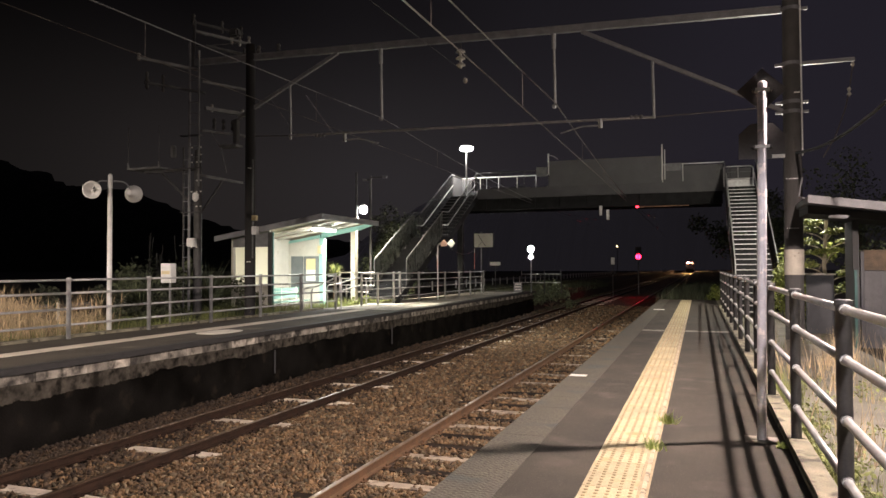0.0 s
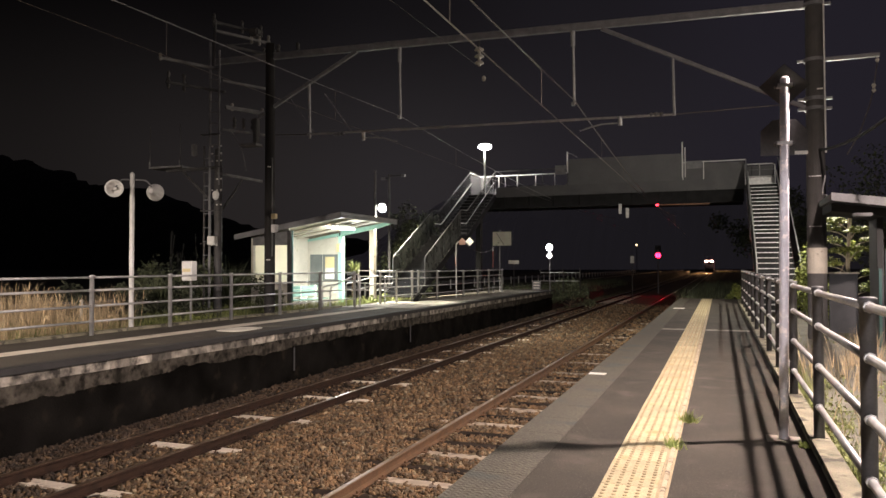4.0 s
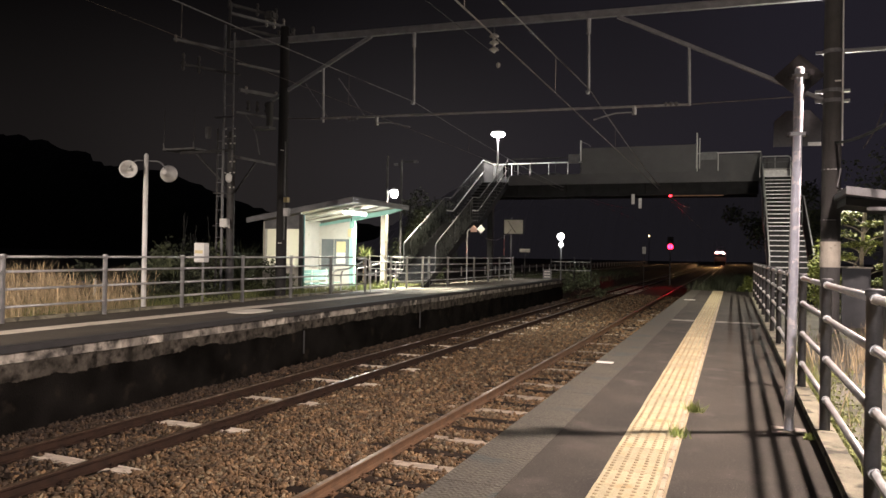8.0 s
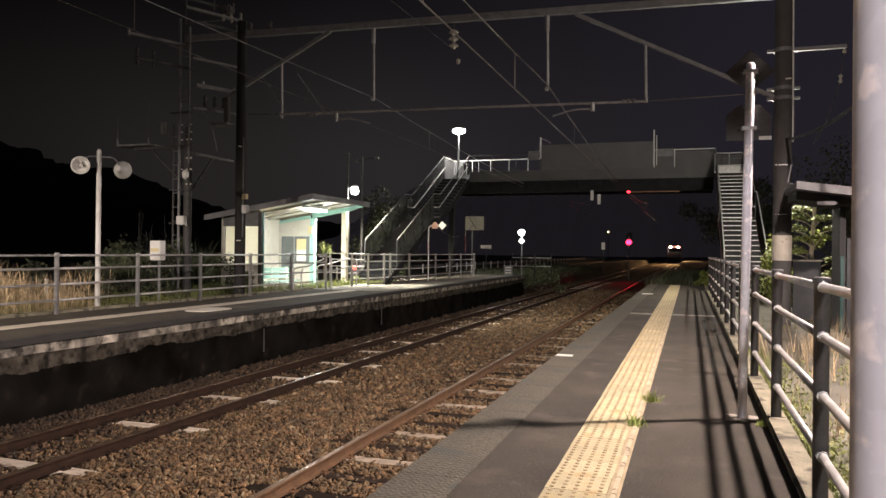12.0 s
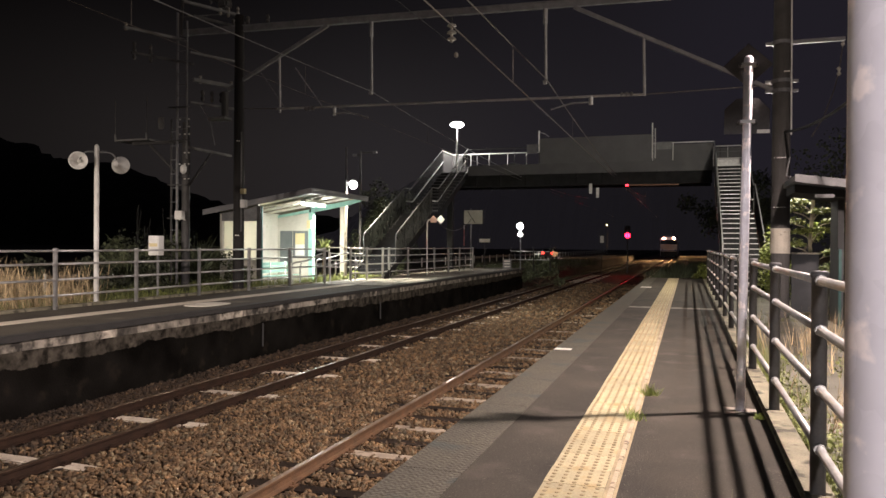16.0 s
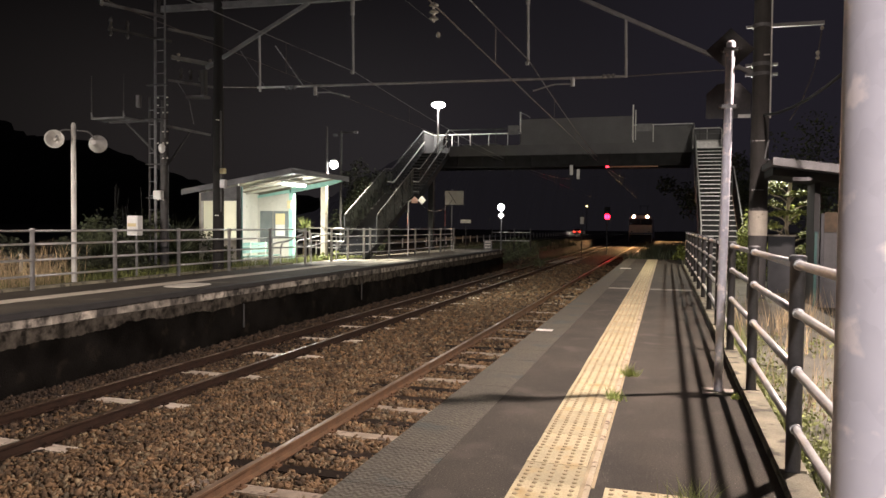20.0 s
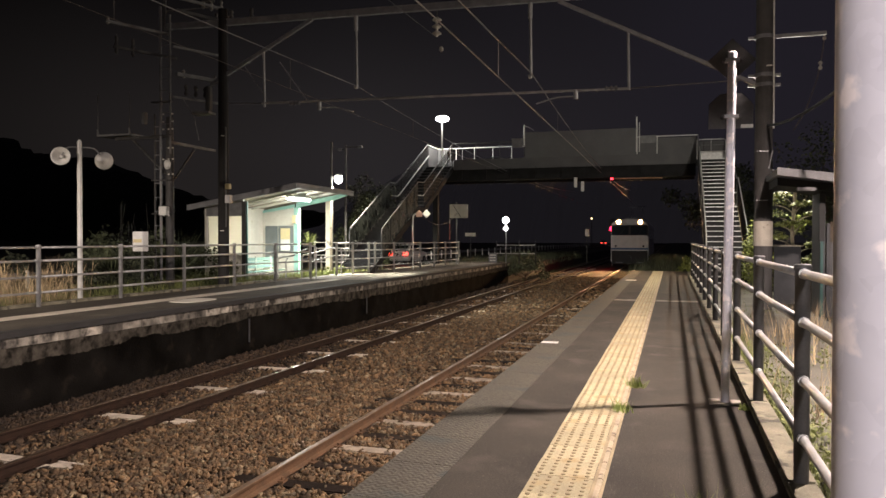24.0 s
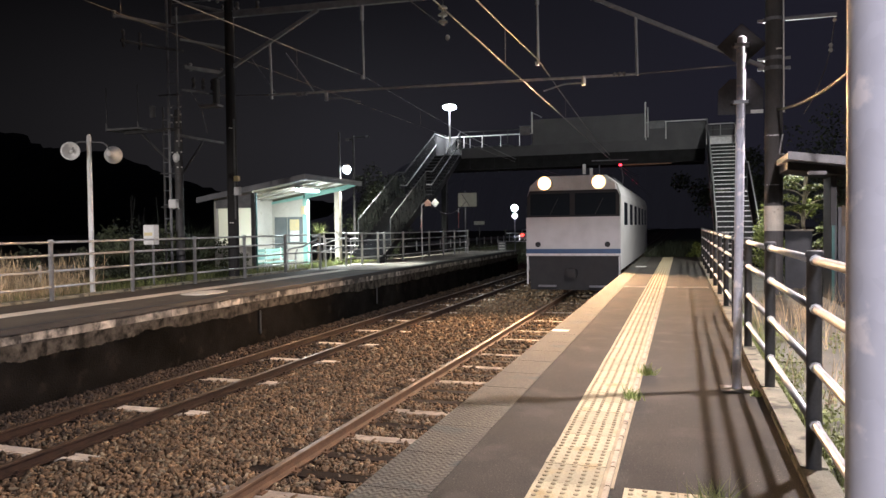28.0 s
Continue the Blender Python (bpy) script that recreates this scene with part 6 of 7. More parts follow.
# ---- road behind the station, with its guard rail and passing cars ----
def road():
    r = obj("road", B(-19.6, -60, -0.80, -16.1, 300, -0.50), M_ASPHALT)
    tagged(r, "dark asphalt road behind the far platform", "road", kind="structure")
    part("edge_line", B(-16.45, -60, -0.4985, -16.32, 300, -0.494), M_PAINT, r, "white edge line")
    g = thing("guard_rail", (-19.75, 4.0, -0.54), "dull steel guard rail beside the road", "guard rail")
    part("beam", prism(bmesh.new(), [(-0.03, 0.45), (0.02, 0.50), (-0.02, 0.57), (0.02, 0.64), (-0.03, 0.70), (-0.05, 0.70), (-0.05, 0.45)], 0, 186, "Y"), M_STEEL, g, "dull corrugated beam")
    post = part("post", T((0.08, 0, 0), (0.08, 0, 0.78), 0.055, n=8), M_WHITE, g, "white steel post")
    for k in range(1, 63):
        again(post, (0, 3.0 * k, 0))


road()


def car(label, paint):
    t = thing("car", (-18.0, -100, -0.64), label, "car", "passing cars")
    side = [(-1.95, 0.28), (1.95, 0.28), (2.0, 0.62), (1.75, 0.82), (0.95, 0.92), (0.35, 1.42), (-1.35, 1.46), (-1.9, 0.95), (-2.0, 0.6)]
    part("body", prism(bmesh.new(), side, -0.74, 0.74, "X"), paint, t, "painted car body")
    win = [(0.80, 0.95), (0.32, 1.36), (-1.28, 1.40), (-1.65, 0.98)]
    for x0, x1 in ((-0.752, -0.7405), (0.7405, 0.752)):
        part("side_window", prism(bmesh.new(), win, x0, x1, "X"), M_WINDOW, t, "dark side windows")
    part("rear_window", beam(bmesh.new(), (0, -1.40, 1.40), (0, -1.84, 1.02), 1.2, 0.012), M_WINDOW, t, "dark rear window")
    for y in (-1.25, 1.3):
        for x in (-0.70, 0.70):
            w = part("wheel", lathe(bmesh.new(), [(0.27, -0.09), (0.30, -0.06), (0.30, 0.06), (0.27, 0.09)], 18, "X", (x, y, 0.30)), M_UNDER, t, "black tyre")
            part("rim", lathe(bmesh.new(), [(0.17, -0.096), (0.17, 0.096)], 12, "X", (x, y, 0.30)), M_STEEL, w, "grey rim")
    for x in (-0.55, 0.55):
        part("headlight", B(x - 0.14, 1.97, 0.58, x + 0.14, 2.02, 0.72, 0.02), M_CARHEAD, t, "glowing white headlight")
        part("tail_light", B(x - 0.15, -2.03, 0.66, x + 0.15, -1.97, 0.86, 0.015), M_TAIL, t, "glowing red tail light")
    part("bumper", B(-0.72, -2.06, 0.30, 0.72, -1.94, 0.55, 0.03), paint, t, "rear bumper")
    return t


CAR_A = car("silver hatchback driving away on the road", M_CARPAINT)
CAR_B = car("white hatchback driving along the road", M_WHITE)


# ---- plants ----
def blades(name, x0, x1, y0, y1, k, low, high, width, z, material, label, category, seed, clump=0.0):
    rng = np.random.default_rng(seed)
    if clump:
        c = rng.uniform((x0, y0), (x1, y1), (max(4, k // 26), 2))
        pick = rng.integers(0, len(c), k)
        xy = c[pick] + rng.normal(0, clump, (k, 2))
    else:
        xy = rng.uniform((x0, y0), (x1, y1), (k, 2))
    h = rng.uniform(low, high, k)
    sizes = np.stack([np.full(k, width) * rng.uniform(0.6, 1.4, k), h * 0.9, h], -1)
    ob = many(name, BLADE_V, BLADE_F, np.column_stack([xy, np.full(k, z)]), spins(rng, k, 0.16), sizes, material)
    return tagged(ob, label, category, kind="stuff")


GRASS_V = [(-0.5, 0, 0), (0.5, 0, 0), (0.42, 0.04, 0.4), (-0.42, 0.04, 0.4), (0.34, 0.16, 0.72), (-0.34, 0.16, 0.72), (0.9, 0.30, 0.88), (-0.9, 0.30, 0.88), (0.0, 0.52, 1.0)]
GRASS_F = [(0, 1, 2), (0, 2, 3), (3, 2, 4), (3, 4, 5), (5, 4, 6), (5, 6, 7), (7, 6, 8)]


def reeds():
    """Tall dry grass: leaning stalks with a feathery drooping head, in uneven clumps."""
    rng = np.random.default_rng(11)
    k = 20000
    c = rng.uniform((-15.5, 4), (-11.45, 13.4), (230, 2))
    top = rng.uniform(0.6, 1.30, 230)
    pick = rng.integers(0, 230, k)
    xy = c[pick] + rng.normal(0, 0.17, (k, 2))
    xy[:, 0] = np.minimum(xy[:, 0], -11.35)
    h = top[pick] * rng.uniform(0.45, 1.1, k)
    sizes = np.stack([rng.uniform(0.0028, 0.0065, k), h * rng.uniform(0.1, 0.75, k), h], -1)
    ob = many("dry_grass", GRASS_V, GRASS_F, np.column_stack([xy, np.full(k, -0.35)]), spins(rng, k, 0.14), sizes, M_DRY)
    tagged(ob, "tall dry straw-coloured grass behind the fence", "dry grass", kind="stuff")


reeds()
blades("fence_grass", -12.6, -11.3, 4, 21, 5200, 0.25, 0.72, 0.010, -0.35, M_WEED, "low green grass at the foot of the fence", "grass", 17, 0.15)
blades("green_grass", -15.5, -11.3, 10, 22, 3500, 0.2, 0.7, 0.016, -0.35, M_GRASS, "rough green grass behind the fence", "grass", 12, 0.2)
blades("shelter_grass", -13.9, -11.75, 22.0, 30, 3600, 0.12, 0.5, 0.02, -0.33, M_WEED, "green grass beside the waiting shelter", "grass", 13, 0.15)
blades("kerb_grass", 1.16, 1.5, 1.2, 14, 3200, 0.08, 0.36, 0.007, -0.38, M_WEED, "green weeds below the platform kerb", "grass", 14, 0.10)
blades("verge_dry_grass", 1.5, 3.6, 5, 14, 700, 0.3, 0.8, 0.010, -0.38, M_DRY, "dry grass stalks behind the fence", "dry grass", 15, 0.12)
blades("verge_grass", 1.3, 6.0, 2, 26, 3000, 0.05, 0.18, 0.014, -0.36, M_GRASS, "rough grass behind the fence", "grass", 16, 0.25)


blades("trackside_grass", -13.5, -8.4, 40.6, 74, 5200, 0.2, 0.85, 0.03, -0.55, M_DARKLEAF, "dark rough growth beside the track past the far platform", "grass", 18, 0.35)
blades("platform_end_grass", -0.9, 3.4, 31.4, 62, 4200, 0.2, 0.8, 0.03, -0.42, M_DARKLEAF, "dark rough growth past the end of the platform", "grass", 19, 0.35)
blades("shoulder_weeds", -8.3, -7.4, 41, 70, 1200, 0.08, 0.3, 0.02, -1.2, M_DARKLEAF, "low weeds along the ballast shoulder", "grass", 20, 0.2)


def yucca(x, y, z, k, size, label, seed, material, trunk=0.0):
    """Spiky leaves fanning from a short stem."""
    rng = np.random.default_rng(seed)
    t = thing("yucca", (x, y, z), label, "shrub")
    part("stem", lathe(bmesh.new(), [(0.07, 0), (0.05, trunk + size * 0.6)], 8), M_BARK, t, "short brown stem")
    s = np.stack([np.full(k, 0.045), rng.uniform(0.5, 0.9, k) * size, rng.uniform(0.6, 1.0, k) * size], -1)
    many("leaves", BLADE_V, BLADE_F, np.column_stack([np.zeros(k), np.zeros(k), trunk + rng.uniform(0.2, 0.7, k) * size]), spins(rng, k, 0.9), s, material, t)


yucca(-14.02, 27.7, -0.4, 90, 0.60, "spiky green yucca on a bare stem beside the shelter", 51, M_GRASS, 1.15)
yucca(-14.9, 20.6, -0.4, 190, 1.35, "spiky dark yucca in front of the shelter", 52, M_DARKLEAF)
yucca(-13.3, 15.6, -0.4, 190, 1.15, "spiky dark yucca behind the fence", 53, M_DARKLEAF)


def weed(x, y, s, label, seed, m=M_TUFT):
    rng = np.random.default_rng(seed)
    k = 130
    sizes = np.stack([rng.uniform(0.004, 0.009, k), rng.uniform(0.03, 0.10, k) * s, rng.uniform(0.03, 0.115, k) * s], -1)
    ob = many("weed_tuft", BLADE_V, BLADE_F, np.column_stack([rng.normal(0, 0.028 * s, (k, 2)), np.zeros(k)]), spins(rng, k, 0.75), sizes, m)
    ob.location = (x, y, 0.001)
    tagged(ob, label, "weed", "weeds in the platform")


weed(0.10, 6.83, 1.15, "small green weed growing at the tile edge", 1)
weed(0.045, 5.85, 1.05, "small green weed growing between the tiles", 2)
weed(0.53, 3.75, 1.6, "bushy green weed in the asphalt", 3, M_WEED)
weed(0.93, 6.2, 0.5, "small weed at the kerb", 4)


def low_weeds(name, x0, x1, y0, y1, k, leaf, material, label, seed):
    """Low broad-leaved weeds in loose clumps."""
    rng = np.random.default_rng(seed)
    c = rng.uniform((x0, y0), (x1, y1), (k // 45, 2))
    pick = rng.integers(0, len(c), k)
    h = rng.uniform(0.12, 0.42, len(c))[pick]
    p = np.column_stack([c[pick] + rng.normal(0, 0.075, (k, 2)), -0.37 + h * rng.uniform(0.1, 1.0, k)])
    p[:, 0] = np.maximum(p[:, 0], x0)
    s = rng.uniform(0.6, 1.4, k) * leaf
    tagged(many(name, LEAF_V, LEAF_F, p, spins(rng, k, 0.9), np.stack([s, s, s], -1), material), label, "weeds", kind="stuff")


low_weeds("kerb_weeds", 1.16, 1.5, 1.0, 9, 2300, 0.034, M_WEED, "low leafy weeds along the back of the kerb", 61)
low_weeds("verge_weeds", 1.5, 3.0, 2.5, 12, 1900, 0.04, M_WEED, "scattered leafy weeds on the path behind the fence", 62)


def leafy(name, x, y, z, radius, height, leaves, leaf, material, label, category, seed, trunk=0.0, lumps=9, bark=None):
    """Trunk with limbs and a crown of separate leaves in uneven clumps."""
    rng = np.random.default_rng(seed)
    t = thing(name, (x, y, z), label, category)
    centre = rng.normal(0, 1, (lumps, 3)) * np.array([radius * 0.5, radius * 0.5, height * 0.22]) + np.array([0, 0, trunk + height * 0.5])
    tr = bmesh.new()
    base = Vector((0, 0, 0))
    top = Vector((rng.uniform(-0.1, 0.1), rng.uniform(-0.1, 0.1), trunk + height * 0.35))
    tube(tr, base, top, 0.035 * height ** 0.5 * 1.6, 0.02 * height ** 0.5, 8)
    for c in centre:
        tube(tr, base.lerp(top, rng.uniform(0.4, 1.0)), Vector(c), 0.018 * height ** 0.5, 0.006, 6)
    part("trunk", tr, bark or M_BARK, t, "trunk with limbs")
    pick = rng.integers(0, lumps, leaves)
    d = rng.normal(0, 1, (leaves, 3))
    d /= np.linalg.norm(d, axis=1)[:, None]
    r = rng.uniform(0.25, 1, leaves) ** 0.6
    p = centre[pick] + d * r[:, None] * np.array([radius * 0.42, radius * 0.42, height * 0.20]) * (rng.uniform(0.6, 1.2, (lumps, 1)) * (0.72 if bark else 1.0))[pick]
    p[:, 2] = np.maximum(p[:, 2], 0.05)
    s = rng.uniform(0.6, 1.3, leaves) * leaf
    many("crown", LEAF_V, LEAF_F, p, spins(rng, leaves, 1.1), np.stack([s, s, s], -1), material, t)


def tiered_shrub(x, y, z, label, seed):
    """A pruned garden tree: a bent trunk, level limbs and flat pads of leaves at their ends."""
    rng = np.random.default_rng(seed)
    t = thing("garden_tree", (x, y, z), label, "tree")
    wood = bmesh.new()
    bent(wood, [(0, 0, 0), (0.05, 0.05, 0.9), (-0.06, 0, 1.6), (0.02, 0.03, 2.95)], 0.05, 8)
    part("trunk", wood, M_LIMB, t, "pale bent trunk")
    pads = [(-0.33, 0.2, 2.80, 0.30, 0.22), (-0.50, -0.1, 2.58, 0.30, 0.22), (0.03, -0.2, 2.52, 0.20, 0.09), (0.24, -0.1, 2.58, 0.20, 0.09), (0.50, 0.1, 2.30, 0.24, 0.10),
            (-0.10, -0.25, 2.02, 0.22, 0.10), (0.23, -0.2, 2.04, 0.20, 0.09), (-0.32, 0.0, 1.98, 0.26, 0.12), (-0.45, 0.2, 1.62, 0.34, 0.24), (-0.40, 0.3, 2.25, 0.26, 0.20), (0.52, 0.0, 1.40, 0.26, 0.26), (0.45, 0.2, 0.95, 0.34, 0.26)]
    places = []
    for px, py, pz, r, h in pads:
        limb = bmesh.new()
        bent(limb, [(0, 0, max(0.4, pz - 0.30)), (px * 0.45, py * 0.4, pz - 0.10), (px, py, pz - 0.03)], 0.018, 6)
        part("limb", limb, M_LIMB, t, "thin bare limb")
        k = int(2600 * r * r) + 60
        a, q = rng.uniform(0, 2 * np.pi, k), r * rng.uniform(0, 1, k) ** 0.5
        lift = h * (1 - (q / r) ** 2) * rng.uniform(0.0, 1.0, k) + rng.normal(0, 0.02, k)
        places.append(np.column_stack([px + q * np.cos(a), py + q * np.sin(a), pz + lift]))
    p = np.concatenate(places)
    s = rng.uniform(0.6, 1.3, len(p)) * 0.085
    many("crown", LEAF_V, LEAF_F, p, spins(rng, len(p), 0.7), np.stack([s * 0.7, s, s], -1), M_LEAF, t)


tiered_shrub(3.64, 22.6, -0.3, "bright green garden tree with leaf pads on bare pale limbs", 21)
leafy("weed_clump", -12.05, 15.3, -0.35, 0.22, 0.5, 330, 0.06, M_LEAF, "leafy green weed at the foot of the mast", "weed", 37, 0.0, 5)
leafy("shrub", 3.35, 25.6, -0.3, 0.8, 2.3, 4200, 0.085, M_LEAF, "green leafy shrub by the footbridge stair", "shrub", 22, 0.1, 10)
leafy("tree", 8.6, 45.0, -0.4, 2.6, 6.6, 4200, 0.17, M_DARKLEAF, "dim leafy tree rising behind the station building", "tree", 36, 1.2, 18)
leafy("tree", 8.6, 29.0, -0.3, 2.2, 3.0, 3000, 0.17, M_DARKLEAF, "dark leafy tree behind the building", "tree", 23, 1.0, 14)
leafy("tree", 4.6, 56.0, -0.6, 2.4, 4.6, 3000, 0.22, M_DARKLEAF, "dark tree beyond the footbridge", "tree", 24, 1.2, 12)
leafy("tree", 4.0, 64.0, -0.6, 3.2, 6.0, 3000, 0.25, M_DARKLEAF, "dark tree beside the track", "tree", 25, 1.2, 12)
leafy("shrub", -12.7, 16.0, -0.35, 0.7, 1.5, 2600, 0.08, M_DEEPLEAF, "dim green shrub at the foot of the mast", "shrub", 33, 0.05, 10)
leafy("shrub", -12.4, 19.2, -0.35, 0.7, 1.1, 2200, 0.08, M_DARKLEAF, "low dim shrub behind the far fence", "shrub", 34, 0.0, 10)
leafy("shrub", -13.5, 14.6, -0.35, 0.7, 1.25, 1800, 0.10, M_DEEPLEAF, "dark shrub behind the fence", "shrub", 26, 0.1, 10)
leafy("shrub", -14.3, 17.6, -0.55, 1.1, 2.4, 2200, 0.15, M_DARKLEAF, "dark shrub beside the mast", "shrub", 27, 0.1, 10)
leafy("shrub", -14.6, 35.0, -0.5, 1.3, 3.6, 2600, 0.16, M_DARKLEAF, "dark tree behind the shelter", "shrub", 28, 0.4, 12)
leafy("tree", -15.9, 39.5, -0.6, 1.7, 4.4, 3000, 0.16, M_DEEPLEAF, "dark leafy tree behind the footbridge stair", "tree", 35, 0.5, 15)
leafy("shrub", -11.55, 25.4, -0.33, 0.34, 0.75, 420, 0.10, M_LEAF, "small green bush by the handrail", "shrub", 29, 0.0, 5)
leafy("shrub", -7.6, 41.5, -1.2, 1.3, 1.5, 1400, 0.14, M_DARKLEAF, "dark bush at the end of the far platform", "shrub", 30, 0.0, 9)
leafy("shrub", 1.15, 30.9, -0.3, 0.5, 1.0, 600, 0.10, M_LEAF, "yellow-green bush at the end of the fence", "shrub", 31, 0.0, 7)


def twiggy_bush(x, y, z, spread, height, label, seed):
    """Upright bare shoots rising out of a loose leafy base."""
    rng = np.random.default_rng(seed)
    t = thing("twiggy_bush", (x, y, z), label, "bush")
    for i in range(16):
        a, r = rng.uniform(0, 2 * math.pi), spread * rng.uniform(0.1, 0.9)
        h = height * rng.uniform(0.65, 1.0)
        foot = Vector((r * 0.4 * math.cos(a), r * 0.4 * math.sin(a), 0))
        mid = Vector((r * math.cos(a), r * math.sin(a), h * 0.55))
        tip = mid + Vector((rng.normal(0, 0.10), rng.normal(0, 0.10), h * 0.45))
        shoot = bmesh.new()
        bent(shoot, [foot, mid, tip], 0.008, 5)
        part("shoot", shoot, M_BLACKPOLE, t, "thin bare shoot")
    k = 4200
    a, r, u = rng.uniform(0, 2 * np.pi, k), spread * rng.uniform(0, 1, k) ** 0.5, rng.uniform(0, 1, k) ** 1.4
    lump = 0.72 + 0.28 * np.sin(3.0 * a + 1.3) * np.cos(5.0 * r)
    p = np.column_stack([r * np.cos(a), r * np.sin(a), 0.05 + height * 0.78 * u * lump])
    s = rng.uniform(0.6, 1.3, k) * 0.085
    many("crown", LEAF_V, LEAF_F, p, spins(rng, k, 1.2), np.stack([s * 0.6, s, s], -1), M_DEEPLEAF, t)


twiggy_bush(-15.3, 18.4, -0.5, 0.95, 2.9, "dim bush with bare upright shoots behind the mast", 81)


def hedge():
    """A dense dark hedge between the station and the road."""
    rng = np.random.default_rng(71)
    k = 5600
    p = np.column_stack([rng.uniform(-16.0, -15.75, k) + rng.normal(0, 0.12, k), rng.uniform(18.4, 25.5, k), rng.uniform(-0.62, 0.95, k)])
    p[:, 2] = np.minimum(p[:, 2], 0.92 + 0.12 * np.sin(p[:, 1] * 2.3) + rng.normal(0, 0.08, k))
    s = rng.uniform(0.6, 1.4, k) * 0.15
    t = thing("roadside_hedge", (0, 0, 0), "dark leafy hedge between the station and the road", "hedge")
    many("crown", LEAF_V, LEAF_F, p, spins(rng, k, 1.3), np.stack([s, s, s], -1), M_DARKLEAF, t)
    stems = bmesh.new()
    for i in range(10):
        tube(stems, (-15.9, 18.5 + 0.72 * i, -0.68), (-15.88, 18.5 + 0.72 * i, 0.5), 0.02, 0.01, 6)
    part("stems", stems, M_BARK, t, "brown hedge stems")


hedge()


def hill(name, pts, y, depth, label, seed, m=M_HILL):
    rng = np.random.default_rng(seed)
    xs = np.linspace(pts[0][0], pts[-1][0], 160)
    top = np.interp(xs, [p[0] for p in pts], [p[1] for p in pts])
    top = top + np.convolve(rng.normal(0, 0.05, 160) * (5 + top), np.ones(3) / 3, "same")
    v, f = [], []
    rows = 7
    for j in range(rows):
        u = j / (rows - 1)
        for x, h in zip(xs, top):
            v.append((x, y + depth * u + rng.uniform(-2, 2), -0.5 + max(0.3, h) * math.sin(u * math.pi / 2) ** 0.8))
    n = len(xs)
    for j in range(rows - 1):
        for i in range(n - 1):
            f.append((j * n + i, j * n + i + 1, (j + 1) * n + i + 1, (j + 1) * n + i))
    tagged(raw(name, v, f, m), label, "hill", kind="structure")


hill("backdrop_hill", [(-640, 102), (-521, 86), (-458, 72), (-433, 65), (-365, 52), (-314, 35), (-292, 29), (-225, 20), (-163, 15), (-110, 13), (-60, 14), (-20, 16), (30, 18), (70, 16), (110, 14), (240, 12)], 345, 70, "dark wooded hills behind the station", 3)


# Woods glow faintly in place of haze under the footbridge.
hill("backdrop_woods", [(-205, 3), (-180, 10), (-160, 24), (-135, 37), (-105, 43), (-50, 44), (0, 43), (30, 36), (60, 24), (110, 16), (260, 12)], 330, 40, "distant woods with haze painted as a faint glow", 9, M_HAZE_GLOW)


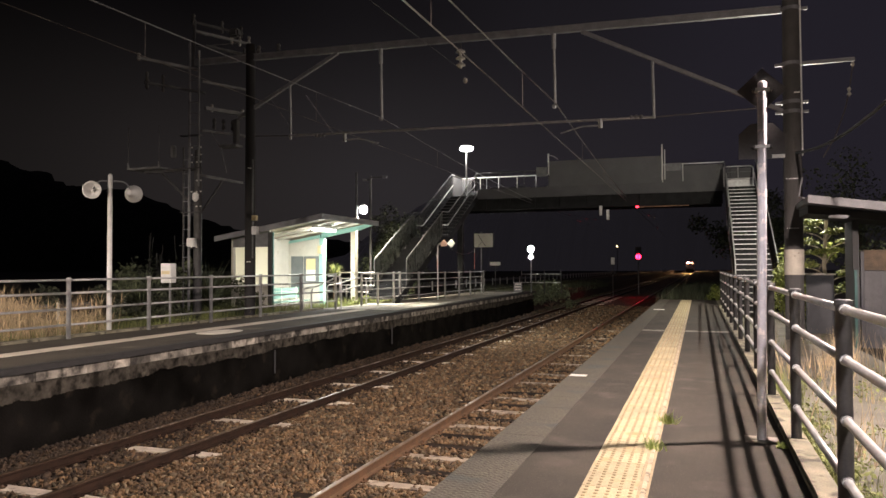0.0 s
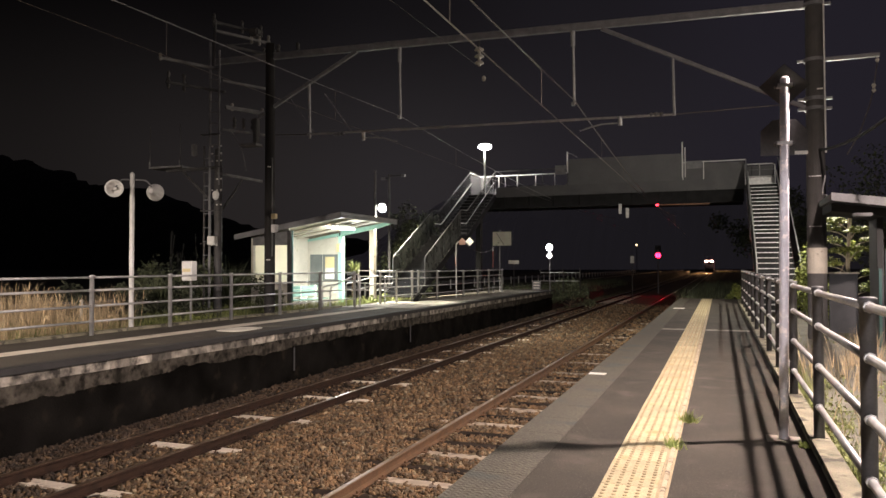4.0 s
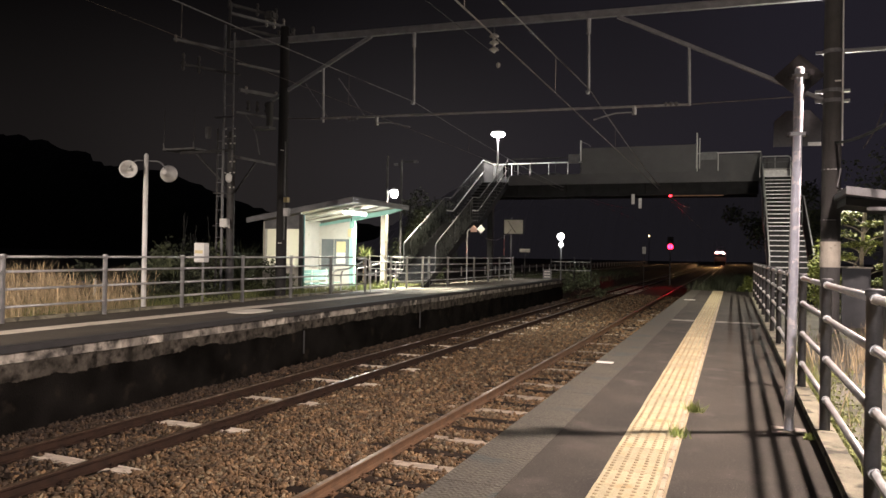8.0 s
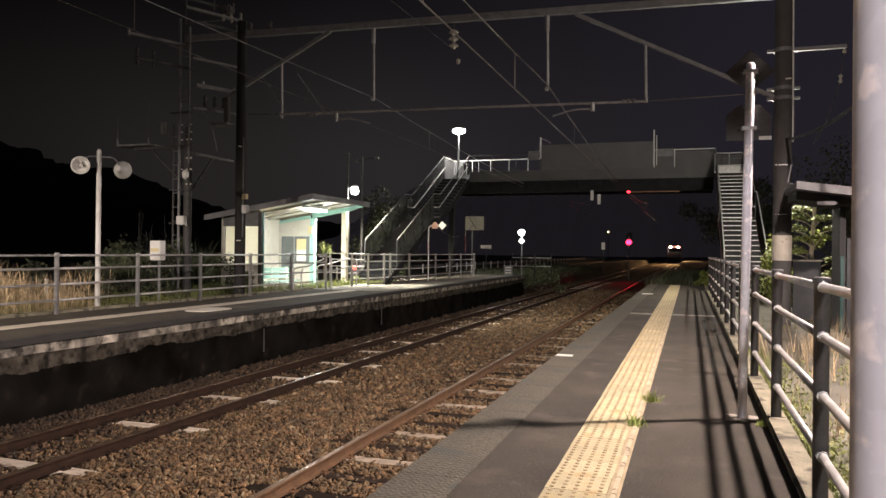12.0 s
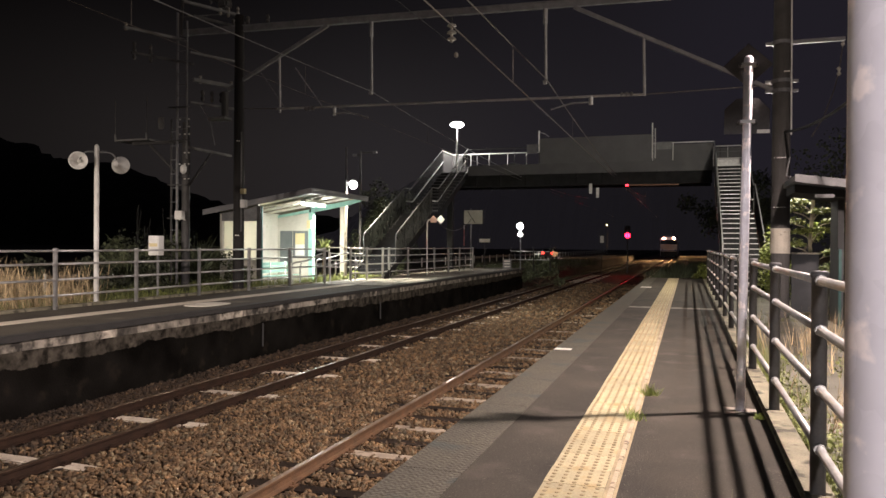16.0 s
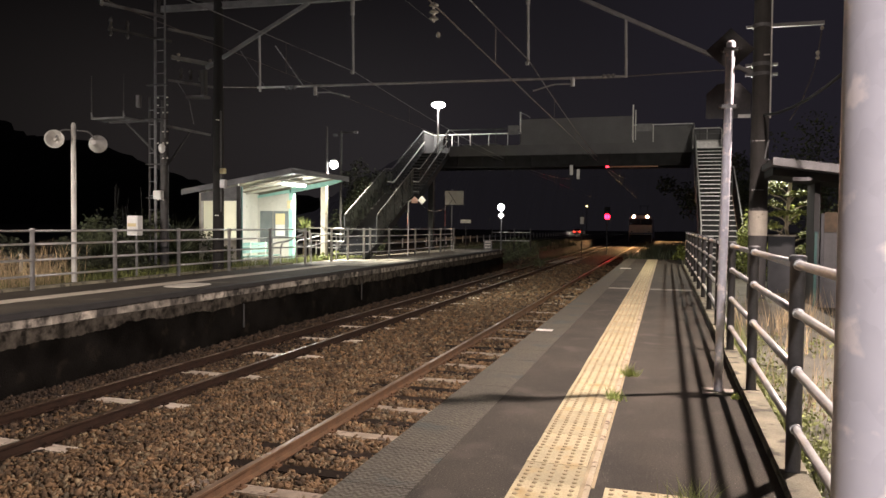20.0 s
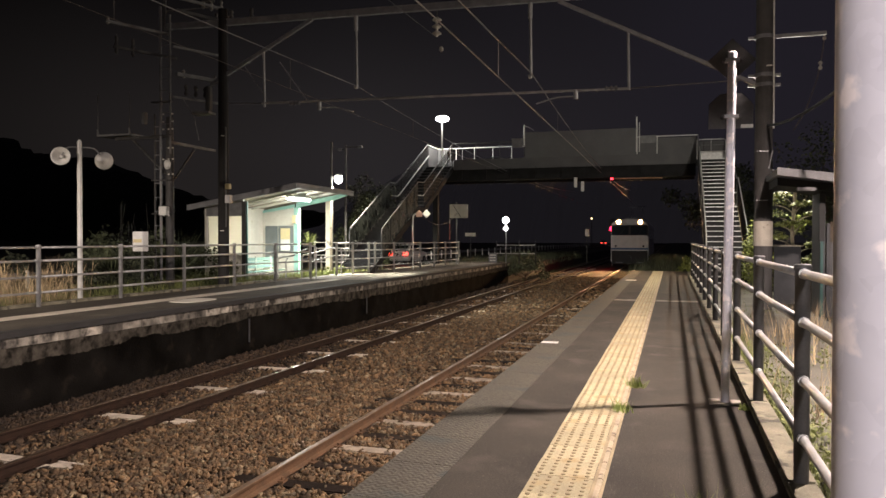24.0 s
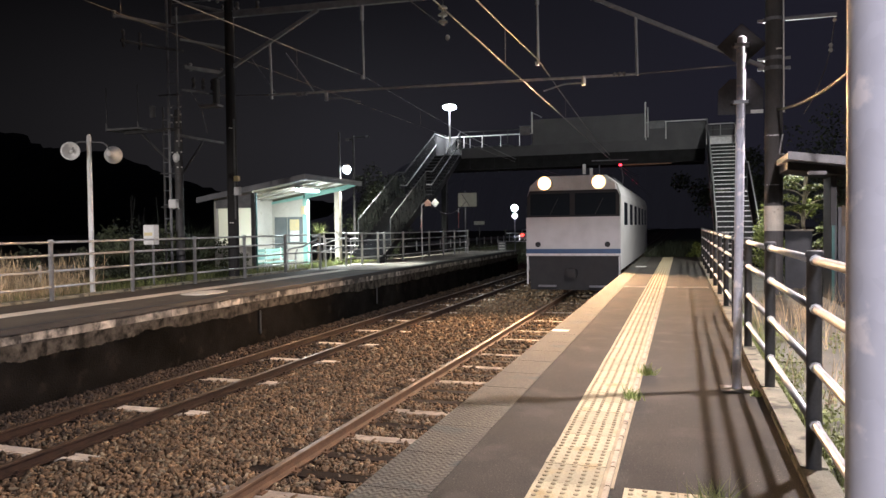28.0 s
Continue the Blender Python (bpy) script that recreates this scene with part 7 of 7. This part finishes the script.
# ---- train ----
def train():
    t = thing("train", (NEAR_X, 200, RAIL_TOP), "pale electric train approaching with two bright headlights", "train")
    w, L = 1.47, 18.0
    body = [(-w, 0.95), (w, 0.95), (w, 3.30), (w - 0.10, 3.62), (w - 0.45, 3.92), (-w + 0.45, 3.92), (-w + 0.10, 3.62), (-w, 3.30)]
    part("body", prism(bmesh.new(), body, 0.22, L, "Y"), M_TRAIN_W, t, "pale painted car body")
    part("front_panel", prism(bmesh.new(), [(-w + 0.01, 0.0), (w - 0.01, 0.0), (w - 0.01, 0.10), (w - 0.14, 0.215), (-w + 0.14, 0.215), (-w + 0.01, 0.10)], 1.62, 2.62, "Z"), M_TRAIN_W, t, "pale lower front panel")
    part("blue_band", B(-w + 0.005, -0.006, 1.475, w - 0.005, 0.215, 1.617, 0.01), M_TRAIN_B, t, "dark blue band")
    part("edge_line", B(-w - 0.004, -0.012, 1.40, w + 0.004, 0.215, 1.472, 0.008), M_WHITE, t, "white edge above the skirt")
    part("front_mask", prism(bmesh.new(), [(-w + 0.03, 2.623), (w - 0.03, 2.623), (w - 0.03, 3.28), (w - 0.12, 3.46), (-w + 0.12, 3.46), (-w + 0.03, 3.28)], 0.06, 0.2195, "Y"), M_UNDER, t, "dark window surround")
    for x0, x1 in ((-1.33, -0.08), (0.08, 1.33)):
        part("windscreen", B(x0, 0.03, 2.68, x1, 0.059, 3.36, 0.012), M_WINDOW, t, "dark windscreen")
    for x in (-0.7, 0.7):
        part("wiper", beam(bmesh.new(), (x, 0.02, 2.70), (x + 0.25, 0.02, 3.2), 0.02, 0.02), M_UNDER, t, "black wiper arm")
    part("forehead", prism(bmesh.new(), [(-w + 0.12, 3.463), (w - 0.12, 3.463), (w - 0.16, 3.62), (w - 0.45, 3.90), (-w + 0.45, 3.90), (-w + 0.16, 3.62)], 0.05, 0.2195, "Y"), M_TRAIN_W, t, "pale forehead")
    for x in (-0.835, 0.835):
        ring = lathe(bmesh.new(), [(0.225, 0.049), (0.225, -0.20), (0.205, -0.205), (0.200, -0.19), (0.200, -0.14)], 24, "Y", (x, 0, 3.68), caps=False)
        h = part("headlight", ring, M_STEEL, t, "round headlight housing")
        part("headlight_lens", lathe(bmesh.new(), [(0.120, -0.1885), (0.165, -0.183), (0.1995, -0.165), (0.1995, -0.150)], 28, "Y", (x, 0, 3.68), caps=False), M_HEADRIM, h, "glowing amber headlight lens")
        bowl = lathe(bmesh.new(), [(0.122, -0.1875), (0.110, -0.10), (0.085, -0.02), (0.002, 0.010)], 24, "Y", (x, 0, 3.68), caps=False)
        part("reflector", bowl, M_WHITE, h, "bright reflector bowl", smooth=True)
        part("bulb", lathe(bmesh.new(), [(0.028, -0.045), (0.03, -0.043), (0.03, -0.030)], 14, "Y", (x, 0, 3.735)), M_HEAD, h, "brilliant bulb")
    for x in (-1.08, 1.08):
        part("marker_lamp", lathe(bmesh.new(), [(0.085, -0.05), (0.085, -0.002)], 14, "Y", (x, 0, 1.76)), M_UNDER, t, "dark round marker lamp")
    part("skirt", prism(bmesh.new(), [(-w + 0.05, 1.396), (w - 0.05, 1.396), (w - 0.12, 0.32), (-w + 0.12, 0.32)], 0.12, 0.2195, "Y"), M_UNDER, t, "dark skirt")
    for x in (-w + 0.04, w - 0.04):
        part("hand_bar", T((x, 0.05, 0.5), (x, 0.05, 1.38), 0.028, n=8), M_WHITE, t, "white hand bar")
    part("coupler", B(-0.14, -0.35, 0.72, 0.14, 0.119, 1.0, 0.03), M_UNDER, t, "black coupler")
    for x in (-0.8, 0.8):
        part("step_plate", B(x - 0.28, -0.08, 0.42, x + 0.28, 0.119, 0.47), M_STEEL, t, "grey step")
    for y in (2.4, 4.5, 13.5, 15.6):
        for x in (-0.566, 0.566):
            part("wheel", lathe(bmesh.new(), [(0.43, -0.06), (0.43, 0.05), (0.45, 0.06)], 24, "X", (x, y, 0.45)), M_RUST, t, "steel wheel")
    for y in (3.45, 14.55):
        part("bogie_frame", B(-0.95, y - 1.6, 0.40, 0.95, y + 1.6, 0.75, 0.04), M_UNDER, t, "black bogie frame")
    for k in range(6):
        y = 1.6 + 2.7 * k
        for x in (-w - 0.004, w - 0.008):
            part("side_window", B(x, y, 2.35, x + 0.012, y + 1.5, 3.1), M_WINDOW, t, "dark side window")
    part("roof_unit", B(-0.8, 6, 3.92, 0.8, 10, 4.2, 0.05), M_STEEL, t, "grey roof unit")
    pan = bmesh.new()
    for s in (-0.55, 0.55):
        bent(pan, [(s, 12.6, 3.92), (s, 13.6, 4.6), (s * 0.9, 12.7, 5.40)], 0.025)
    tube(pan, (-0.85, 12.7, 5.44), (0.85, 12.7, 5.44), 0.03)
    part("pantograph", pan, M_STEEL, t, "raised pantograph")
    return t


TRAIN = train()
TRAIN_ROWS = [(0, 286.0), (7, 220.4), (14, 154.6), (21, 88.9), (24, 60.8), (26, 42.0), (28, 23.3)]


def motions():
    walk(CAR_A, [(t, pose(-17.3, y, -0.50)) for t, y in ((0, -142), (10.6, 18.7), (14.6, 79.6), (16, 98.5), (17, 111), (18, 126), (24, 204), (28, 250))])
    walk(CAR_B, [(t, pose(-17.3, y, -0.50)) for t, y in ((0, -209), (14, -59), (21.2, 18.3), (25, 59), (26.5, 74), (27.5, 84), (28, 89))])
    walk(TRAIN, [(t, pose(NEAR_X, y, RAIL_TOP)) for t, y in TRAIN_ROWS])


motions()
